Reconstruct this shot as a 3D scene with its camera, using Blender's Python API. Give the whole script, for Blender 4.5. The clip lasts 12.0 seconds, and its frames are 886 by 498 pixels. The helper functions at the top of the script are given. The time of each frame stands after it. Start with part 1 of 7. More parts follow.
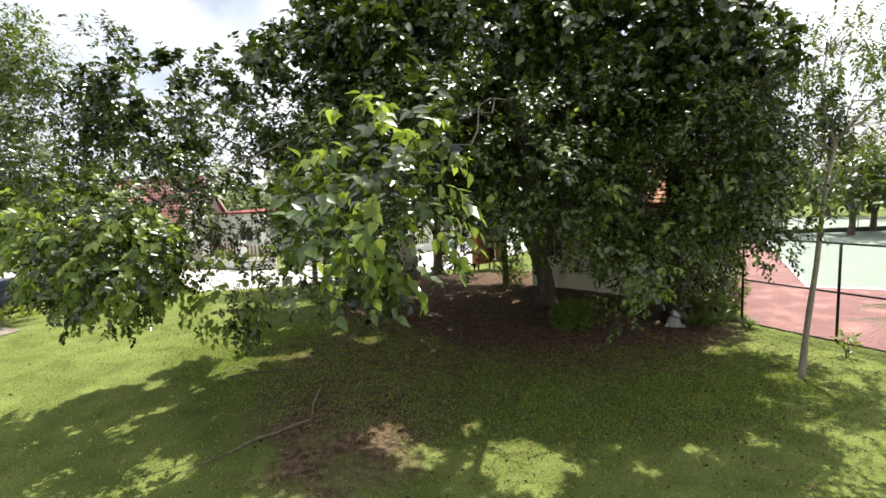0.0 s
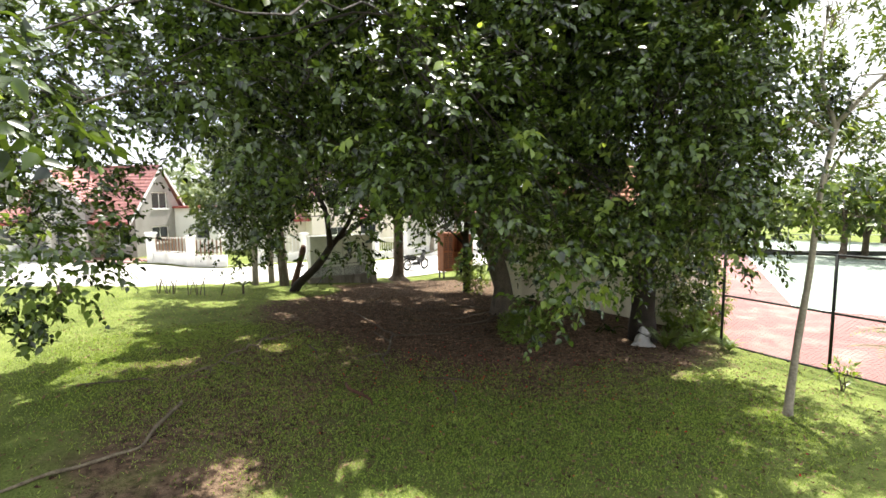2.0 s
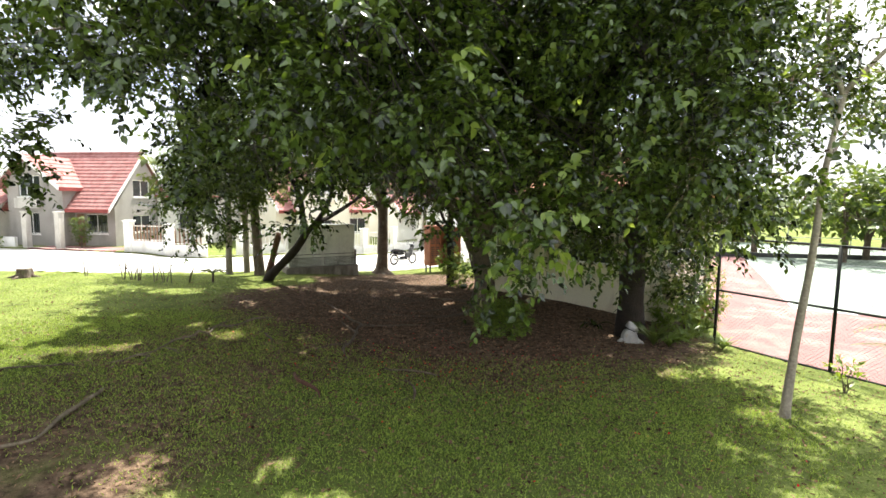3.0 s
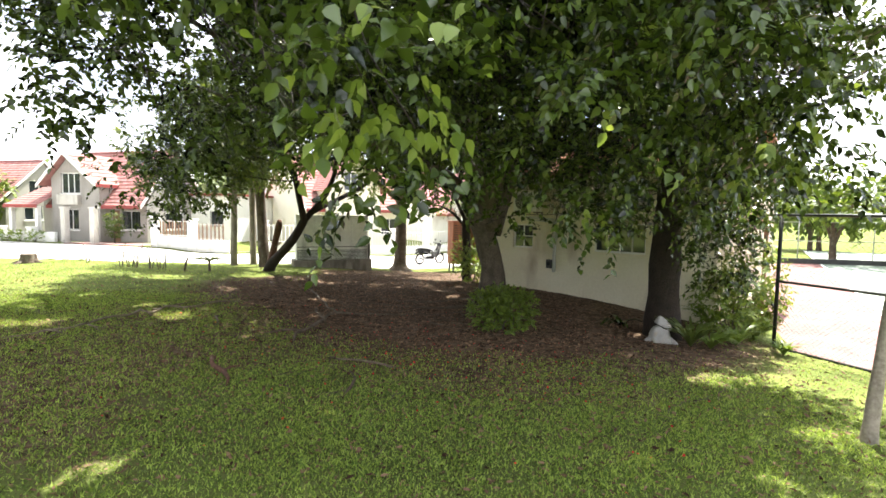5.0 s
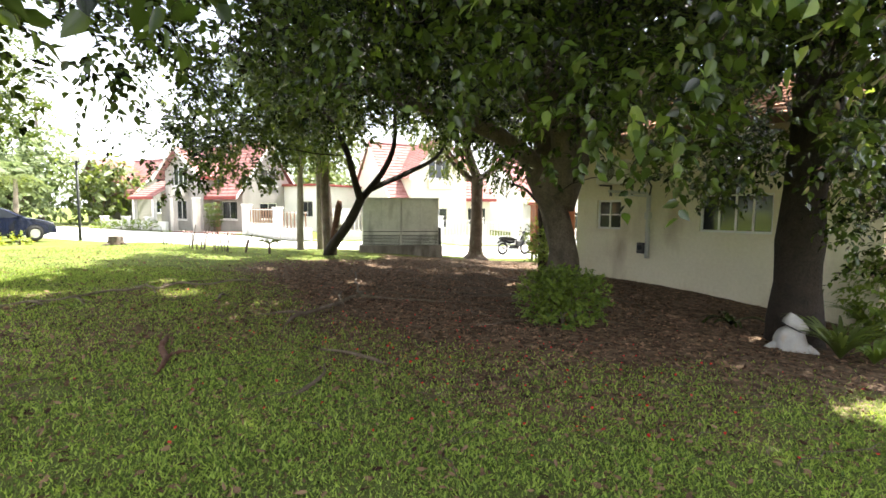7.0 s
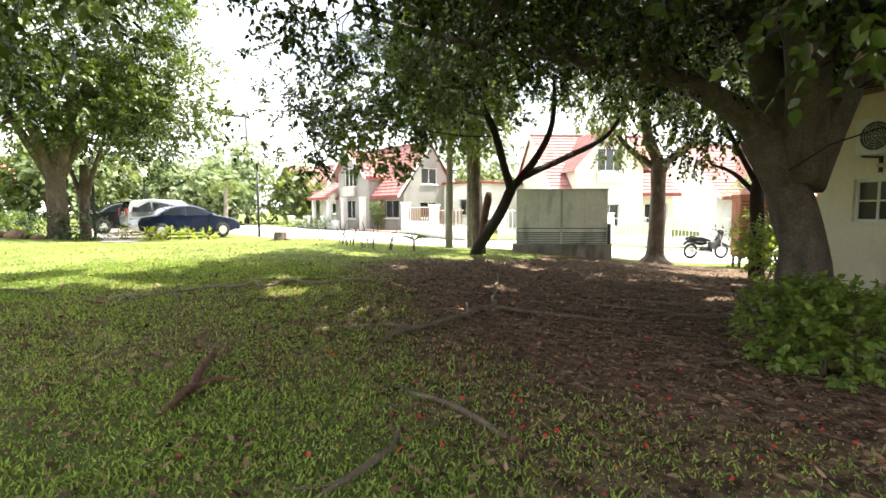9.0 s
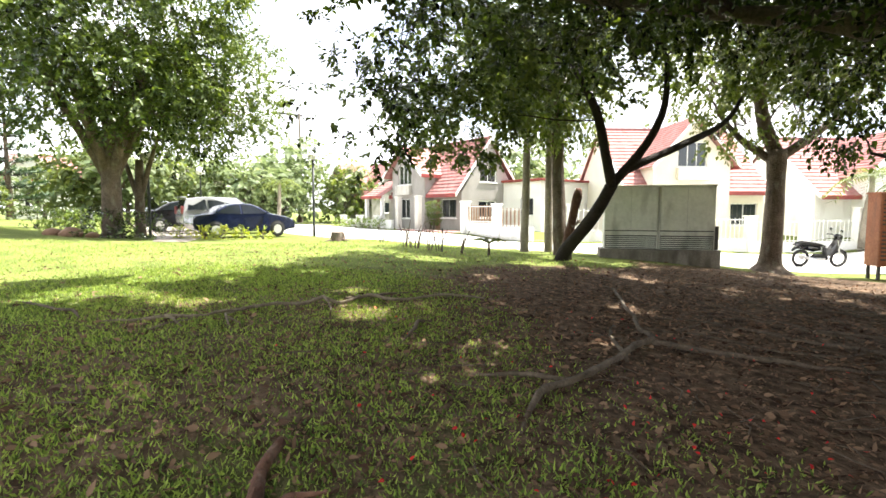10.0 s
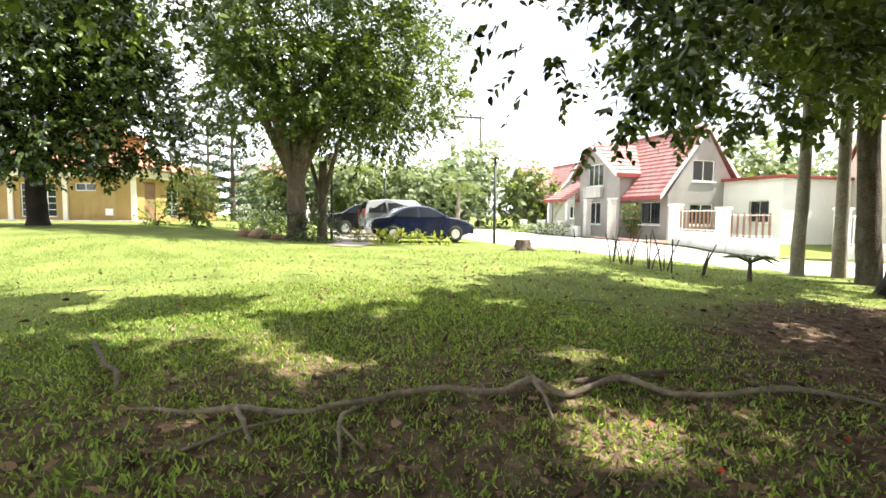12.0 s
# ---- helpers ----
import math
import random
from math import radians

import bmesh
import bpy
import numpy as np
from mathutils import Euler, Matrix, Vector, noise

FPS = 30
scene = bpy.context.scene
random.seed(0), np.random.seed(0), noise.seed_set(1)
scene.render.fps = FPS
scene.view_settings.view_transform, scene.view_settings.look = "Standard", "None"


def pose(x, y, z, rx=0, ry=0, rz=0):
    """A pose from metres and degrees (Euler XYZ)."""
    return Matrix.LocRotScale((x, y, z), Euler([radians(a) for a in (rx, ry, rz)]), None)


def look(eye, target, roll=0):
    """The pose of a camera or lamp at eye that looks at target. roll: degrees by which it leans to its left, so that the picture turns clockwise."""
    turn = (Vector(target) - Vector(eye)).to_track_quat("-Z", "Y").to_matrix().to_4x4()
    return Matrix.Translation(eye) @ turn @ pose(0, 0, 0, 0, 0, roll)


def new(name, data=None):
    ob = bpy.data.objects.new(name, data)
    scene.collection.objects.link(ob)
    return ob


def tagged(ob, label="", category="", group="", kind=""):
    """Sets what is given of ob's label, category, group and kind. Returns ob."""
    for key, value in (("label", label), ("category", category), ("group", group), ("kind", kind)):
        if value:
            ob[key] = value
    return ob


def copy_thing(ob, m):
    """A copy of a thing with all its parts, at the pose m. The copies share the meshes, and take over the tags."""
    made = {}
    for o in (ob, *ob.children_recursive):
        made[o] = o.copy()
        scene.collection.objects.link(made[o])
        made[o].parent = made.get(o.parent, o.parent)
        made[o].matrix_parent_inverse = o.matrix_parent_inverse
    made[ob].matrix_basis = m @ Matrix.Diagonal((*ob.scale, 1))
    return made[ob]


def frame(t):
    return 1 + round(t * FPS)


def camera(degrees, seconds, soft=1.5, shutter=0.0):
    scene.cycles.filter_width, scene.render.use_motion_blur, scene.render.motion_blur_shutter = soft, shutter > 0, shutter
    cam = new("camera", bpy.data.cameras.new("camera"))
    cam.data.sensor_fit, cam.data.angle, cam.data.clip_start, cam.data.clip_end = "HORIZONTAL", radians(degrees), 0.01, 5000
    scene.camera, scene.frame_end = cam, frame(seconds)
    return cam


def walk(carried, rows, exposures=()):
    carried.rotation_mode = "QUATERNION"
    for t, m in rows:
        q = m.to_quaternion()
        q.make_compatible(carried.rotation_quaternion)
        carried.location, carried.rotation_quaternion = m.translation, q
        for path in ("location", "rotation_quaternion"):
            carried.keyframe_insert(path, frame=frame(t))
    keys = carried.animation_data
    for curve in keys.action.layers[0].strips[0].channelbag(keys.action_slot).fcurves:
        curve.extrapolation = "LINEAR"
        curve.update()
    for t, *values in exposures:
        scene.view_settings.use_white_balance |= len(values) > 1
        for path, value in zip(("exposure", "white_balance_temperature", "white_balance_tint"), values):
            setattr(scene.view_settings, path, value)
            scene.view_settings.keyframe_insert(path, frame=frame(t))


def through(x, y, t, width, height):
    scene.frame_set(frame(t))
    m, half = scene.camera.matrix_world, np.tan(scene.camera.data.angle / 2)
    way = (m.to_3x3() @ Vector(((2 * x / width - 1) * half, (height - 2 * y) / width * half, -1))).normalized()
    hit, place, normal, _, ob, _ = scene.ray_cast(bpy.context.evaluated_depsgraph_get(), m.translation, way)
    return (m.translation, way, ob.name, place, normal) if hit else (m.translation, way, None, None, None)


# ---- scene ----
cam = camera(84, 12.0, soft=1.6)
PATH = [
    (0, (2.893, -0.045, 4.206), (2.525, 1.905, 3.951), -2.94),
    (0.5, (3.353, 0.455, 4.258), (2.931, 2.394, 4.006), -2.41),
    (1, (3.793, 0.996, 4.030), (3.370, 2.939, 3.819), -2.10),
    (1.5, (3.961, 1.601, 3.777), (3.574, 3.552, 3.568), -1.31),
    (2, (3.950, 2.152, 3.503), (3.612, 4.113, 3.299), -0.39),
    (2.5, (4.133, 2.632, 3.254), (3.811, 4.597, 3.059), 0.27),
    (3, (4.400, 3.074, 3.027), (4.065, 5.036, 2.830), 0.71),
    (5, (5.397, 5.014, 2.140), (4.848, 6.932, 1.994), 0.86),
    (5.5, (5.567, 5.513, 1.934), (5.012, 7.429, 1.788), 0.81),
    (6, (5.765, 6.294, 1.665), (5.131, 8.185, 1.521), 0.59),
    (6.5, (5.803, 6.692, 1.643), (5.008, 8.521, 1.488), 0.45),
    (8.5, (5.427, 8.705, 1.397), (4.101, 10.194, 1.239), -0.02),
    (9, (4.802, 9.042, 1.351), (3.335, 10.392, 1.195), -0.22),
    (9.5, (3.831, 9.322, 1.295), (2.279, 10.575, 1.144), -0.10),
    (10, (3.046, 9.513, 1.325), (1.462, 10.725, 1.169), 0.06),
    (10.5, (2.420, 9.739, 1.215), (0.753, 10.833, 1.064), 0.08),
    (11, (1.876, 9.989, 1.269), (0.131, 10.957, 1.126), 0.11),
    (11.5, (1.065, 10.236, 1.293), (-0.762, 11.039, 1.151), 0.36),
    (12, (0.392, 10.452, 1.275), (-1.513, 11.046, 1.137), 0.50),
]
EXPOSURES = [(0.0, 0.95), (1.5, 1.5), (3.0, 1.75), (5.0, 2.17), (6.5, 2.32), (8.5, 2.28), (10.5, 2.16), (12.0, 1.98)]
walk(cam, [(t, look(eye, target, roll)) for t, eye, target, roll in PATH], EXPOSURES)

# ---- light: a high sun behind the houses and a bright hazy sky ----
SUN_TO = Vector((0.14, 0.52, 1.0)).normalized()
world = bpy.data.worlds.new("sky")
scene.world = world
world.use_nodes = True
wn, wl = world.node_tree.nodes, world.node_tree.links
wn.clear()
sky = wn.new("ShaderNodeTexSky")
sky.sky_type, sky.sun_disc = "NISHITA", False
sky.sun_elevation = math.asin(SUN_TO.z)
sky.sun_rotation = math.atan2(SUN_TO.x, SUN_TO.y)
sky.air_density, sky.dust_density = 1.0, 3.0
wcoord = wn.new("ShaderNodeTexCoord")
wcloud = wn.new("ShaderNodeTexNoise")
wcloud.inputs["Scale"].default_value, wcloud.inputs["Detail"].default_value = 2.2, 7.0
wramp = wn.new("ShaderNodeValToRGB")
wramp.color_ramp.elements[0].position, wramp.color_ramp.elements[1].position = 0.36, 0.56
wmix = wn.new("ShaderNodeMix")
wmix.data_type = "RGBA"
wmix.inputs["B"].default_value = (11.0, 11.2, 11.6, 1)
wback = wn.new("ShaderNodeBackground")
wback.inputs["Strength"].default_value = 0.07
wout = wn.new("ShaderNodeOutputWorld")
wl.new(wcoord.outputs["Generated"], wcloud.inputs["Vector"])
wl.new(wcloud.outputs["Fac"], wramp.inputs["Fac"])
wl.new(wramp.outputs["Color"], wmix.inputs["Factor"])
wl.new(sky.outputs["Color"], wmix.inputs["A"])
wl.new(wmix.outputs["Result"], wback.inputs["Color"])
wl.new(wback.outputs["Background"], wout.inputs["Surface"])
sun = new("sun", bpy.data.lights.new("sun", "SUN"))
sun.data.energy, sun.data.angle, sun.data.color = 5.0, radians(0.6), (1.0, 0.95, 0.86)
sun.matrix_world = look(SUN_TO * 60, (0, 0, 0))

# ---- materials ----
def material(name, one, two, rough=0.8, scale=3.0, fine=40.0, bump=0.2, metal=0.0, relief=0.01, stain=None, stain_at=0.62, spec=0.4):
    """A surface of two tones at a coarse and a fine scale, with relief and, if given, stains."""
    m = bpy.data.materials.new(name)
    m.use_nodes = True
    n, l = m.node_tree.nodes, m.node_tree.links
    b = n["Principled BSDF"]
    b.inputs["Roughness"].default_value, b.inputs["Metallic"].default_value = rough, metal
    b.inputs["Specular IOR Level"].default_value = spec
    co = n.new("ShaderNodeTexCoord")
    a, f = n.new("ShaderNodeTexNoise"), n.new("ShaderNodeTexNoise")
    a.inputs["Scale"].default_value, a.inputs["Detail"].default_value = scale, 5
    f.inputs["Scale"].default_value, f.inputs["Detail"].default_value = fine, 6
    l.new(co.outputs["Object"], a.inputs["Vector"]), l.new(co.outputs["Object"], f.inputs["Vector"])
    add = n.new("ShaderNodeMath")
    add.operation = "ADD"
    half = n.new("ShaderNodeMath")
    half.operation, half.inputs[1].default_value = "MULTIPLY", 0.5
    l.new(a.outputs["Fac"], add.inputs[0]), l.new(f.outputs["Fac"], add.inputs[1]), l.new(add.outputs[0], half.inputs[0])
    r = n.new("ShaderNodeValToRGB")
    r.color_ramp.elements[0].position, r.color_ramp.elements[1].position = 0.36, 0.64
    r.color_ramp.elements[0].color, r.color_ramp.elements[1].color = (*one, 1), (*two, 1)
    l.new(half.outputs[0], r.inputs["Fac"])
    last = r.outputs["Color"]
    if stain:
        s, sr, mx = n.new("ShaderNodeTexNoise"), n.new("ShaderNodeValToRGB"), n.new("ShaderNodeMix")
        mp = n.new("ShaderNodeMapping")
        mp.inputs["Scale"].default_value = (1, 1, 0.35)
        s.inputs["Scale"].default_value, s.inputs["Detail"].default_value = scale * 1.7, 9
        l.new(co.outputs["Object"], mp.inputs["Vector"]), l.new(mp.outputs["Vector"], s.inputs["Vector"])
        sr.color_ramp.elements[0].position, sr.color_ramp.elements[1].position = stain_at - 0.12, stain_at + 0.12
        mx.data_type = "RGBA"
        mx.inputs["B"].default_value = (*stain, 1)
        l.new(s.outputs["Fac"], sr.inputs["Fac"]), l.new(sr.outputs["Color"], mx.inputs["Factor"])
        l.new(last, mx.inputs["A"])
        last = mx.outputs["Result"]
    l.new(last, b.inputs["Base Color"])
    if bump:
        bp = n.new("ShaderNodeBump")
        bp.inputs["Strength"].default_value, bp.inputs["Distance"].default_value = bump, relief
        l.new(f.outputs["Fac"], bp.inputs["Height"]), l.new(bp.outputs["Normal"], b.inputs["Normal"])
    return m


def leaf_material(name, dark, light, through=0.35, gloss=0.38, spec=0.5):
    """Leaves: each one of its own tone, glossy on top, letting some light through."""
    m = bpy.data.materials.new(name)
    m.use_nodes = True
    n, l = m.node_tree.nodes, m.node_tree.links
    b, out = n["Principled BSDF"], n["Material Output"]
    b.inputs["Roughness"].default_value, b.inputs["Specular IOR Level"].default_value = gloss, spec
    geo, r = n.new("ShaderNodeNewGeometry"), n.new("ShaderNodeValToRGB")
    r.color_ramp.elements[0].color, r.color_ramp.elements[1].color = (*dark, 1), (*light, 1)
    l.new(geo.outputs["Random Per Island"], r.inputs["Fac"])
    l.new(r.outputs["Color"], b.inputs["Base Color"])
    t, mix, hue = n.new("ShaderNodeBsdfTranslucent"), n.new("ShaderNodeMixShader"), n.new("ShaderNodeHueSaturation")
    hue.inputs["Hue"].default_value, hue.inputs["Saturation"].default_value, hue.inputs["Value"].default_value = 0.485, 1.1, 2.0
    l.new(r.outputs["Color"], hue.inputs["Color"]), l.new(hue.outputs["Color"], t.inputs["Color"])
    mix.inputs["Fac"].default_value = through
    l.new(b.outputs["BSDF"], mix.inputs[1]), l.new(t.outputs["BSDF"], mix.inputs[2]), l.new(mix.outputs["Shader"], out.inputs["Surface"])
    return m


M_BARK = material("bark_brown", (0.05, 0.035, 0.025), (0.16, 0.12, 0.09), 0.9, 4, 30, 0.9, relief=0.03, stain=(0.2, 0.19, 0.15), stain_at=0.66)
M_BARK_PALE = material("bark_pale", (0.17, 0.14, 0.11), (0.34, 0.30, 0.24), 0.9, 3, 26, 0.6, relief=0.02, stain=(0.1, 0.09, 0.07))
M_BARK_GREY = material("bark_grey_brown", (0.06, 0.047, 0.035), (0.165, 0.132, 0.10), 0.9, 3.5, 30, 0.9, relief=0.03, stain=(0.05, 0.042, 0.03))
M_BARK_RED = material("bark_reddish", (0.05, 0.022, 0.014), (0.14, 0.066, 0.042), 0.9, 4, 30, 0.9, relief=0.03, stain=(0.26, 0.2, 0.15), stain_at=0.7)
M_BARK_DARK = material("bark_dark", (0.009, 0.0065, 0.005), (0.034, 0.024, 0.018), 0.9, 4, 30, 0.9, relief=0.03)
M_ROOT = material("root_bark", (0.05, 0.037, 0.026), (0.165, 0.126, 0.088), 0.9, 7, 45, 1.0, relief=0.01, stain=(0.10, 0.075, 0.05))
M_ROOT_PALE = material("root_bark_pale", (0.12, 0.095, 0.065), (0.27, 0.22, 0.155), 0.9, 7, 45, 1.0, relief=0.01, stain=(0.10, 0.075, 0.05))
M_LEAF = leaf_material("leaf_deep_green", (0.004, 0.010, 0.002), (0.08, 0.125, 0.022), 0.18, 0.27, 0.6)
M_LEAF_MID = leaf_material("leaf_mid_green", (0.022, 0.044, 0.008), (0.105, 0.148, 0.024), 0.35, 0.42)
# young-leaf green, also painting sunlight onto the low front boughs
M_LEAF_YOUNG_LIT = leaf_material("leaf_young_lit_green", (0.06, 0.105, 0.02), (0.215, 0.285, 0.06), 0.36)
M_LEAF_LIGHT = leaf_material("leaf_light_green", (0.05, 0.075, 0.016), (0.125, 0.16, 0.04), 0.4, 0.5)
M_LEAF_PINE = leaf_material("needle_dark_green", (0.02, 0.045, 0.02), (0.05, 0.085, 0.035), 0.15, 0.6)
# far foliage paled and greyed to paint in the haze
M_LEAF_HAZE = leaf_material("leaf_far_hazed", (0.075, 0.11, 0.045), (0.18, 0.225, 0.105), 0.35, 0.6)
M_LEAF_HEDGE = leaf_material("hedge_leaf", (0.07, 0.12, 0.018), (0.19, 0.26, 0.045), 0.35, 0.45)
M_LEAF_YELLOW = leaf_material("croton_leaf_yellow", (0.11, 0.17, 0.02), (0.34, 0.37, 0.05), 0.35, 0.45)
M_LEAF_DEAD = leaf_material("dead_leaf", (0.028, 0.014, 0.009), (0.26, 0.17, 0.108), 0.15, 0.8, 0.12)
M_PETAL = leaf_material("red_petal", (0.42, 0.015, 0.01), (0.65, 0.05, 0.02), 0.3, 0.6)
M_GRASS = leaf_material("grass_blade", (0.047, 0.091, 0.015), (0.30, 0.395, 0.088), 0.35, 0.5, 0.3)
M_CONC = material("concrete_pale", (0.42, 0.40, 0.36), (0.58, 0.56, 0.52), 0.9, 1.2, 30, 0.2, stain=(0.3, 0.28, 0.25))
M_PLINTH = material("stained_plinth", (0.17, 0.145, 0.12), (0.33, 0.30, 0.26), 0.9, 2.0, 25, 0.3, stain=(0.12, 0.1, 0.08), stain_at=0.58)
M_ROAD = material("road_concrete", (0.40, 0.385, 0.36), (0.55, 0.535, 0.50), 0.9, 0.6, 25, 0.2, stain=(0.34, 0.33, 0.31))
M_WHITE = material("white_paint", (0.70, 0.69, 0.66), (0.82, 0.81, 0.79), 0.7, 1.0, 20, 0.08, stain=(0.55, 0.52, 0.47), stain_at=0.7)
M_GREY_WALL = material("unpainted_render_grey", (0.25, 0.235, 0.22), (0.35, 0.33, 0.31), 0.9, 0.8, 18, 0.15, stain=(0.2, 0.185, 0.17))
M_CREAM = material("cream_paint", (0.66, 0.60, 0.45), (0.76, 0.70, 0.55), 0.75, 0.7, 16, 0.1, stain=(0.36, 0.28, 0.19), stain_at=0.68)
M_YELLOW = material("yellow_paint", (0.27, 0.17, 0.05), (0.35, 0.235, 0.085), 0.75, 0.8, 16, 0.1, stain=(0.38, 0.28, 0.12))
M_CREAM_PALE = material("pale_cream_paint", (0.66, 0.61, 0.50), (0.75, 0.70, 0.60), 0.75, 0.8, 16, 0.08)
M_ROOF = material("red_roof_tile", (0.29, 0.135, 0.125), (0.40, 0.22, 0.205), 0.9, 2.2, 16, 0.3, stain=(0.25, 0.105, 0.095), spec=0.1)
M_ROOF_ORANGE = material("terracotta_roof", (0.33, 0.15, 0.085), (0.45, 0.23, 0.14), 0.9, 1.5, 14, 0.2)
M_TRIM = material("maroon_fascia", (0.20, 0.035, 0.035), (0.28, 0.06, 0.05), 0.6, 2, 20, 0.05)
M_STEEL = material("weathered_steel_panel", (0.60, 0.605, 0.54), (0.76, 0.765, 0.70), 0.6, 1.4, 12, 0.1, 0.1, stain=(0.30, 0.30, 0.26), stain_at=0.64)
M_STEEL_DARK = material("dark_steel", (0.03, 0.03, 0.03), (0.07, 0.07, 0.07), 0.6, 3, 30, 0.1, 0.3)
M_IRON = material("black_iron", (0.012, 0.014, 0.013), (0.035, 0.04, 0.036), 0.5, 5, 40, 0.1, 0.2)
M_RUST = material("rust_orange_steel", (0.22, 0.075, 0.038), (0.36, 0.145, 0.075), 0.75, 2, 25, 0.2, 0.1, stain=(0.16, 0.07, 0.045))
M_PIPE = material("grey_pipe", (0.42, 0.42, 0.40), (0.55, 0.55, 0.52), 0.5, 3, 30, 0.05)
M_RUBBER = material("rubber", (0.012, 0.012, 0.012), (0.03, 0.03, 0.03), 0.8, 8, 50, 0.2)
M_CHROME = material("alloy", (0.45, 0.45, 0.46), (0.6, 0.6, 0.61), 0.3, 5, 30, 0.03, 0.8)
M_SACK = material("woven_sack", (0.30, 0.29, 0.28), (0.46, 0.445, 0.43), 0.8, 6, 120, 0.5, stain=(0.4, 0.33, 0.26), stain_at=0.66)
M_COURT_RED = material("court_red", (0.175, 0.08, 0.074), (0.23, 0.113, 0.105), 0.85, 0.7, 30, 0.1, stain=(0.36, 0.19, 0.165))
M_COURT_GREEN = material("court_green", (0.20, 0.25, 0.205), (0.25, 0.30, 0.25), 0.85, 0.7, 30, 0.1)
M_PAINT_LINE = material("line_paint", (0.72, 0.72, 0.70), (0.82, 0.82, 0.80), 0.8, 2, 30, 0.05)
M_WOOD = material("timber_brown", (0.14, 0.075, 0.045), (0.26, 0.15, 0.09), 0.7, 3, 30, 0.2)


def glass_material(name, tint=(0.02, 0.025, 0.03)):
    m = bpy.data.materials.new(name)
    m.use_nodes = True
    b = m.node_tree.nodes["Principled BSDF"]
    b.inputs["Base Color"].default_value = (*tint, 1)
    b.inputs["Roughness"].default_value, b.inputs["Specular IOR Level"].default_value = 0.06, 0.8
    return m


M_GLASS = glass_material("dark_window_glass")


# ---- mesh helpers ----
def link_mesh(name, me, mat, parent=None, label=""):
    ob = new(name, me)
    if mat and not me.materials:
        me.materials.append(mat)
    if parent is not None:
        ob.parent = parent
    if label:
        ob["label"] = label
    return ob


def part(name, bm, mat, parent=None, label="", smooth=False, at=None):
    """Links a bmesh as one mesh object, under a thing or a part."""
    me = bpy.data.meshes.new(name)
    bmesh.ops.recalc_face_normals(bm, faces=bm.faces[:])
    bm.to_mesh(me)
    bm.free()
    if smooth:
        me.polygons.foreach_set("use_smooth", [True] * len(me.polygons))
    ob = link_mesh(name, me, mat, parent, label)
    if at is not None:
        ob.matrix_basis = at
    return ob


def empty(name, at=None, label="", category="", group="", kind=""):
    ob = new(name)
    ob.empty_display_size = 0.2
    if at is not None:
        ob.matrix_basis = at
    return tagged(ob, label, category, group, kind)


def box(bm, x0, x1, y0, y1, z0, z1, bevel=0.0, m=None):
    made = bmesh.ops.create_cube(bm, size=1.0)["verts"]
    for v in made:
        v.co = Vector((x0 + (v.co.x + 0.5) * (x1 - x0), y0 + (v.co.y + 0.5) * (y1 - y0), z0 + (v.co.z + 0.5) * (z1 - z0)))
    if bevel:
        edges = list({e for v in made for e in v.link_edges})
        made = bmesh.ops.bevel(bm, geom=made + edges, offset=bevel, segments=2, affect="EDGES", profile=0.6)["verts"]
    if m is not None:
        bmesh.ops.transform(bm, matrix=m, verts=made)
    return made


def boxed(*spec, bevel=0.0):
    bm = bmesh.new()
    for s in spec:
        box(bm, *s, bevel=bevel)
    return bm


def cyl(bm, r0, r1, z0, z1, sides=16, m=None, bevel=0.0):
    made = bmesh.ops.create_cone(bm, cap_ends=True, segments=sides, radius1=r0, radius2=r1, depth=z1 - z0)["verts"]
    bmesh.ops.translate(bm, verts=made, vec=(0, 0, (z0 + z1) / 2))
    if m is not None:
        bmesh.ops.transform(bm, matrix=m, verts=made)
    return made


def tube(bm, pts, radii, sides=8, rough=0.0, close=True):
    """A tapered, bent tube along points."""
    pts = [Vector(p) for p in pts]
    rings, side = [], None
    for i, p in enumerate(pts):
        d = (pts[min(i + 1, len(pts) - 1)] - pts[max(i - 1, 0)]).normalized()
        if side is None:
            side = d.cross(Vector((0.31, 0.95, 0.05))).normalized()
        side = (side - d * side.dot(d)).normalized()
        up = d.cross(side)
        ring = []
        for k in range(sides):
            a = 2 * math.pi * k / sides
            r = radii[i] * (1 + rough * noise.noise(p * 1.7 + Vector((math.cos(a) * 2, math.sin(a) * 2, 0))))
            ring.append(bm.verts.new(p + (side * math.cos(a) + up * math.sin(a)) * r))
        rings.append(ring)
    for a, b in zip(rings, rings[1:]):
        for k in range(sides):
            bm.faces.new((a[k], a[(k + 1) % sides], b[(k + 1) % sides], b[k]))
    if close:
        bm.faces.new(rings[0][::-1]), bm.faces.new(rings[-1])


def bend(a, b, n=6, sag=0.0, wob=0.0, seed=0):
    """Points from a to b, bowed up by sag and wandering by wob."""
    a, b = Vector(a), Vector(b)
    out = []
    for i in range(n + 1):
        s = i / n
        k = 4 * s * (1 - s)
        w = Vector((noise.noise((seed * 3.1, s * 3, 0)), noise.noise((seed * 3.1, s * 3, 7)), noise.noise((seed * 3.1, s * 3, 13)))) * wob * min(1, 3 * s)
        out.append(a.lerp(b, s) + Vector((0, 0, sag * k)) + w * (1 if 0 < i else 0))
    return out


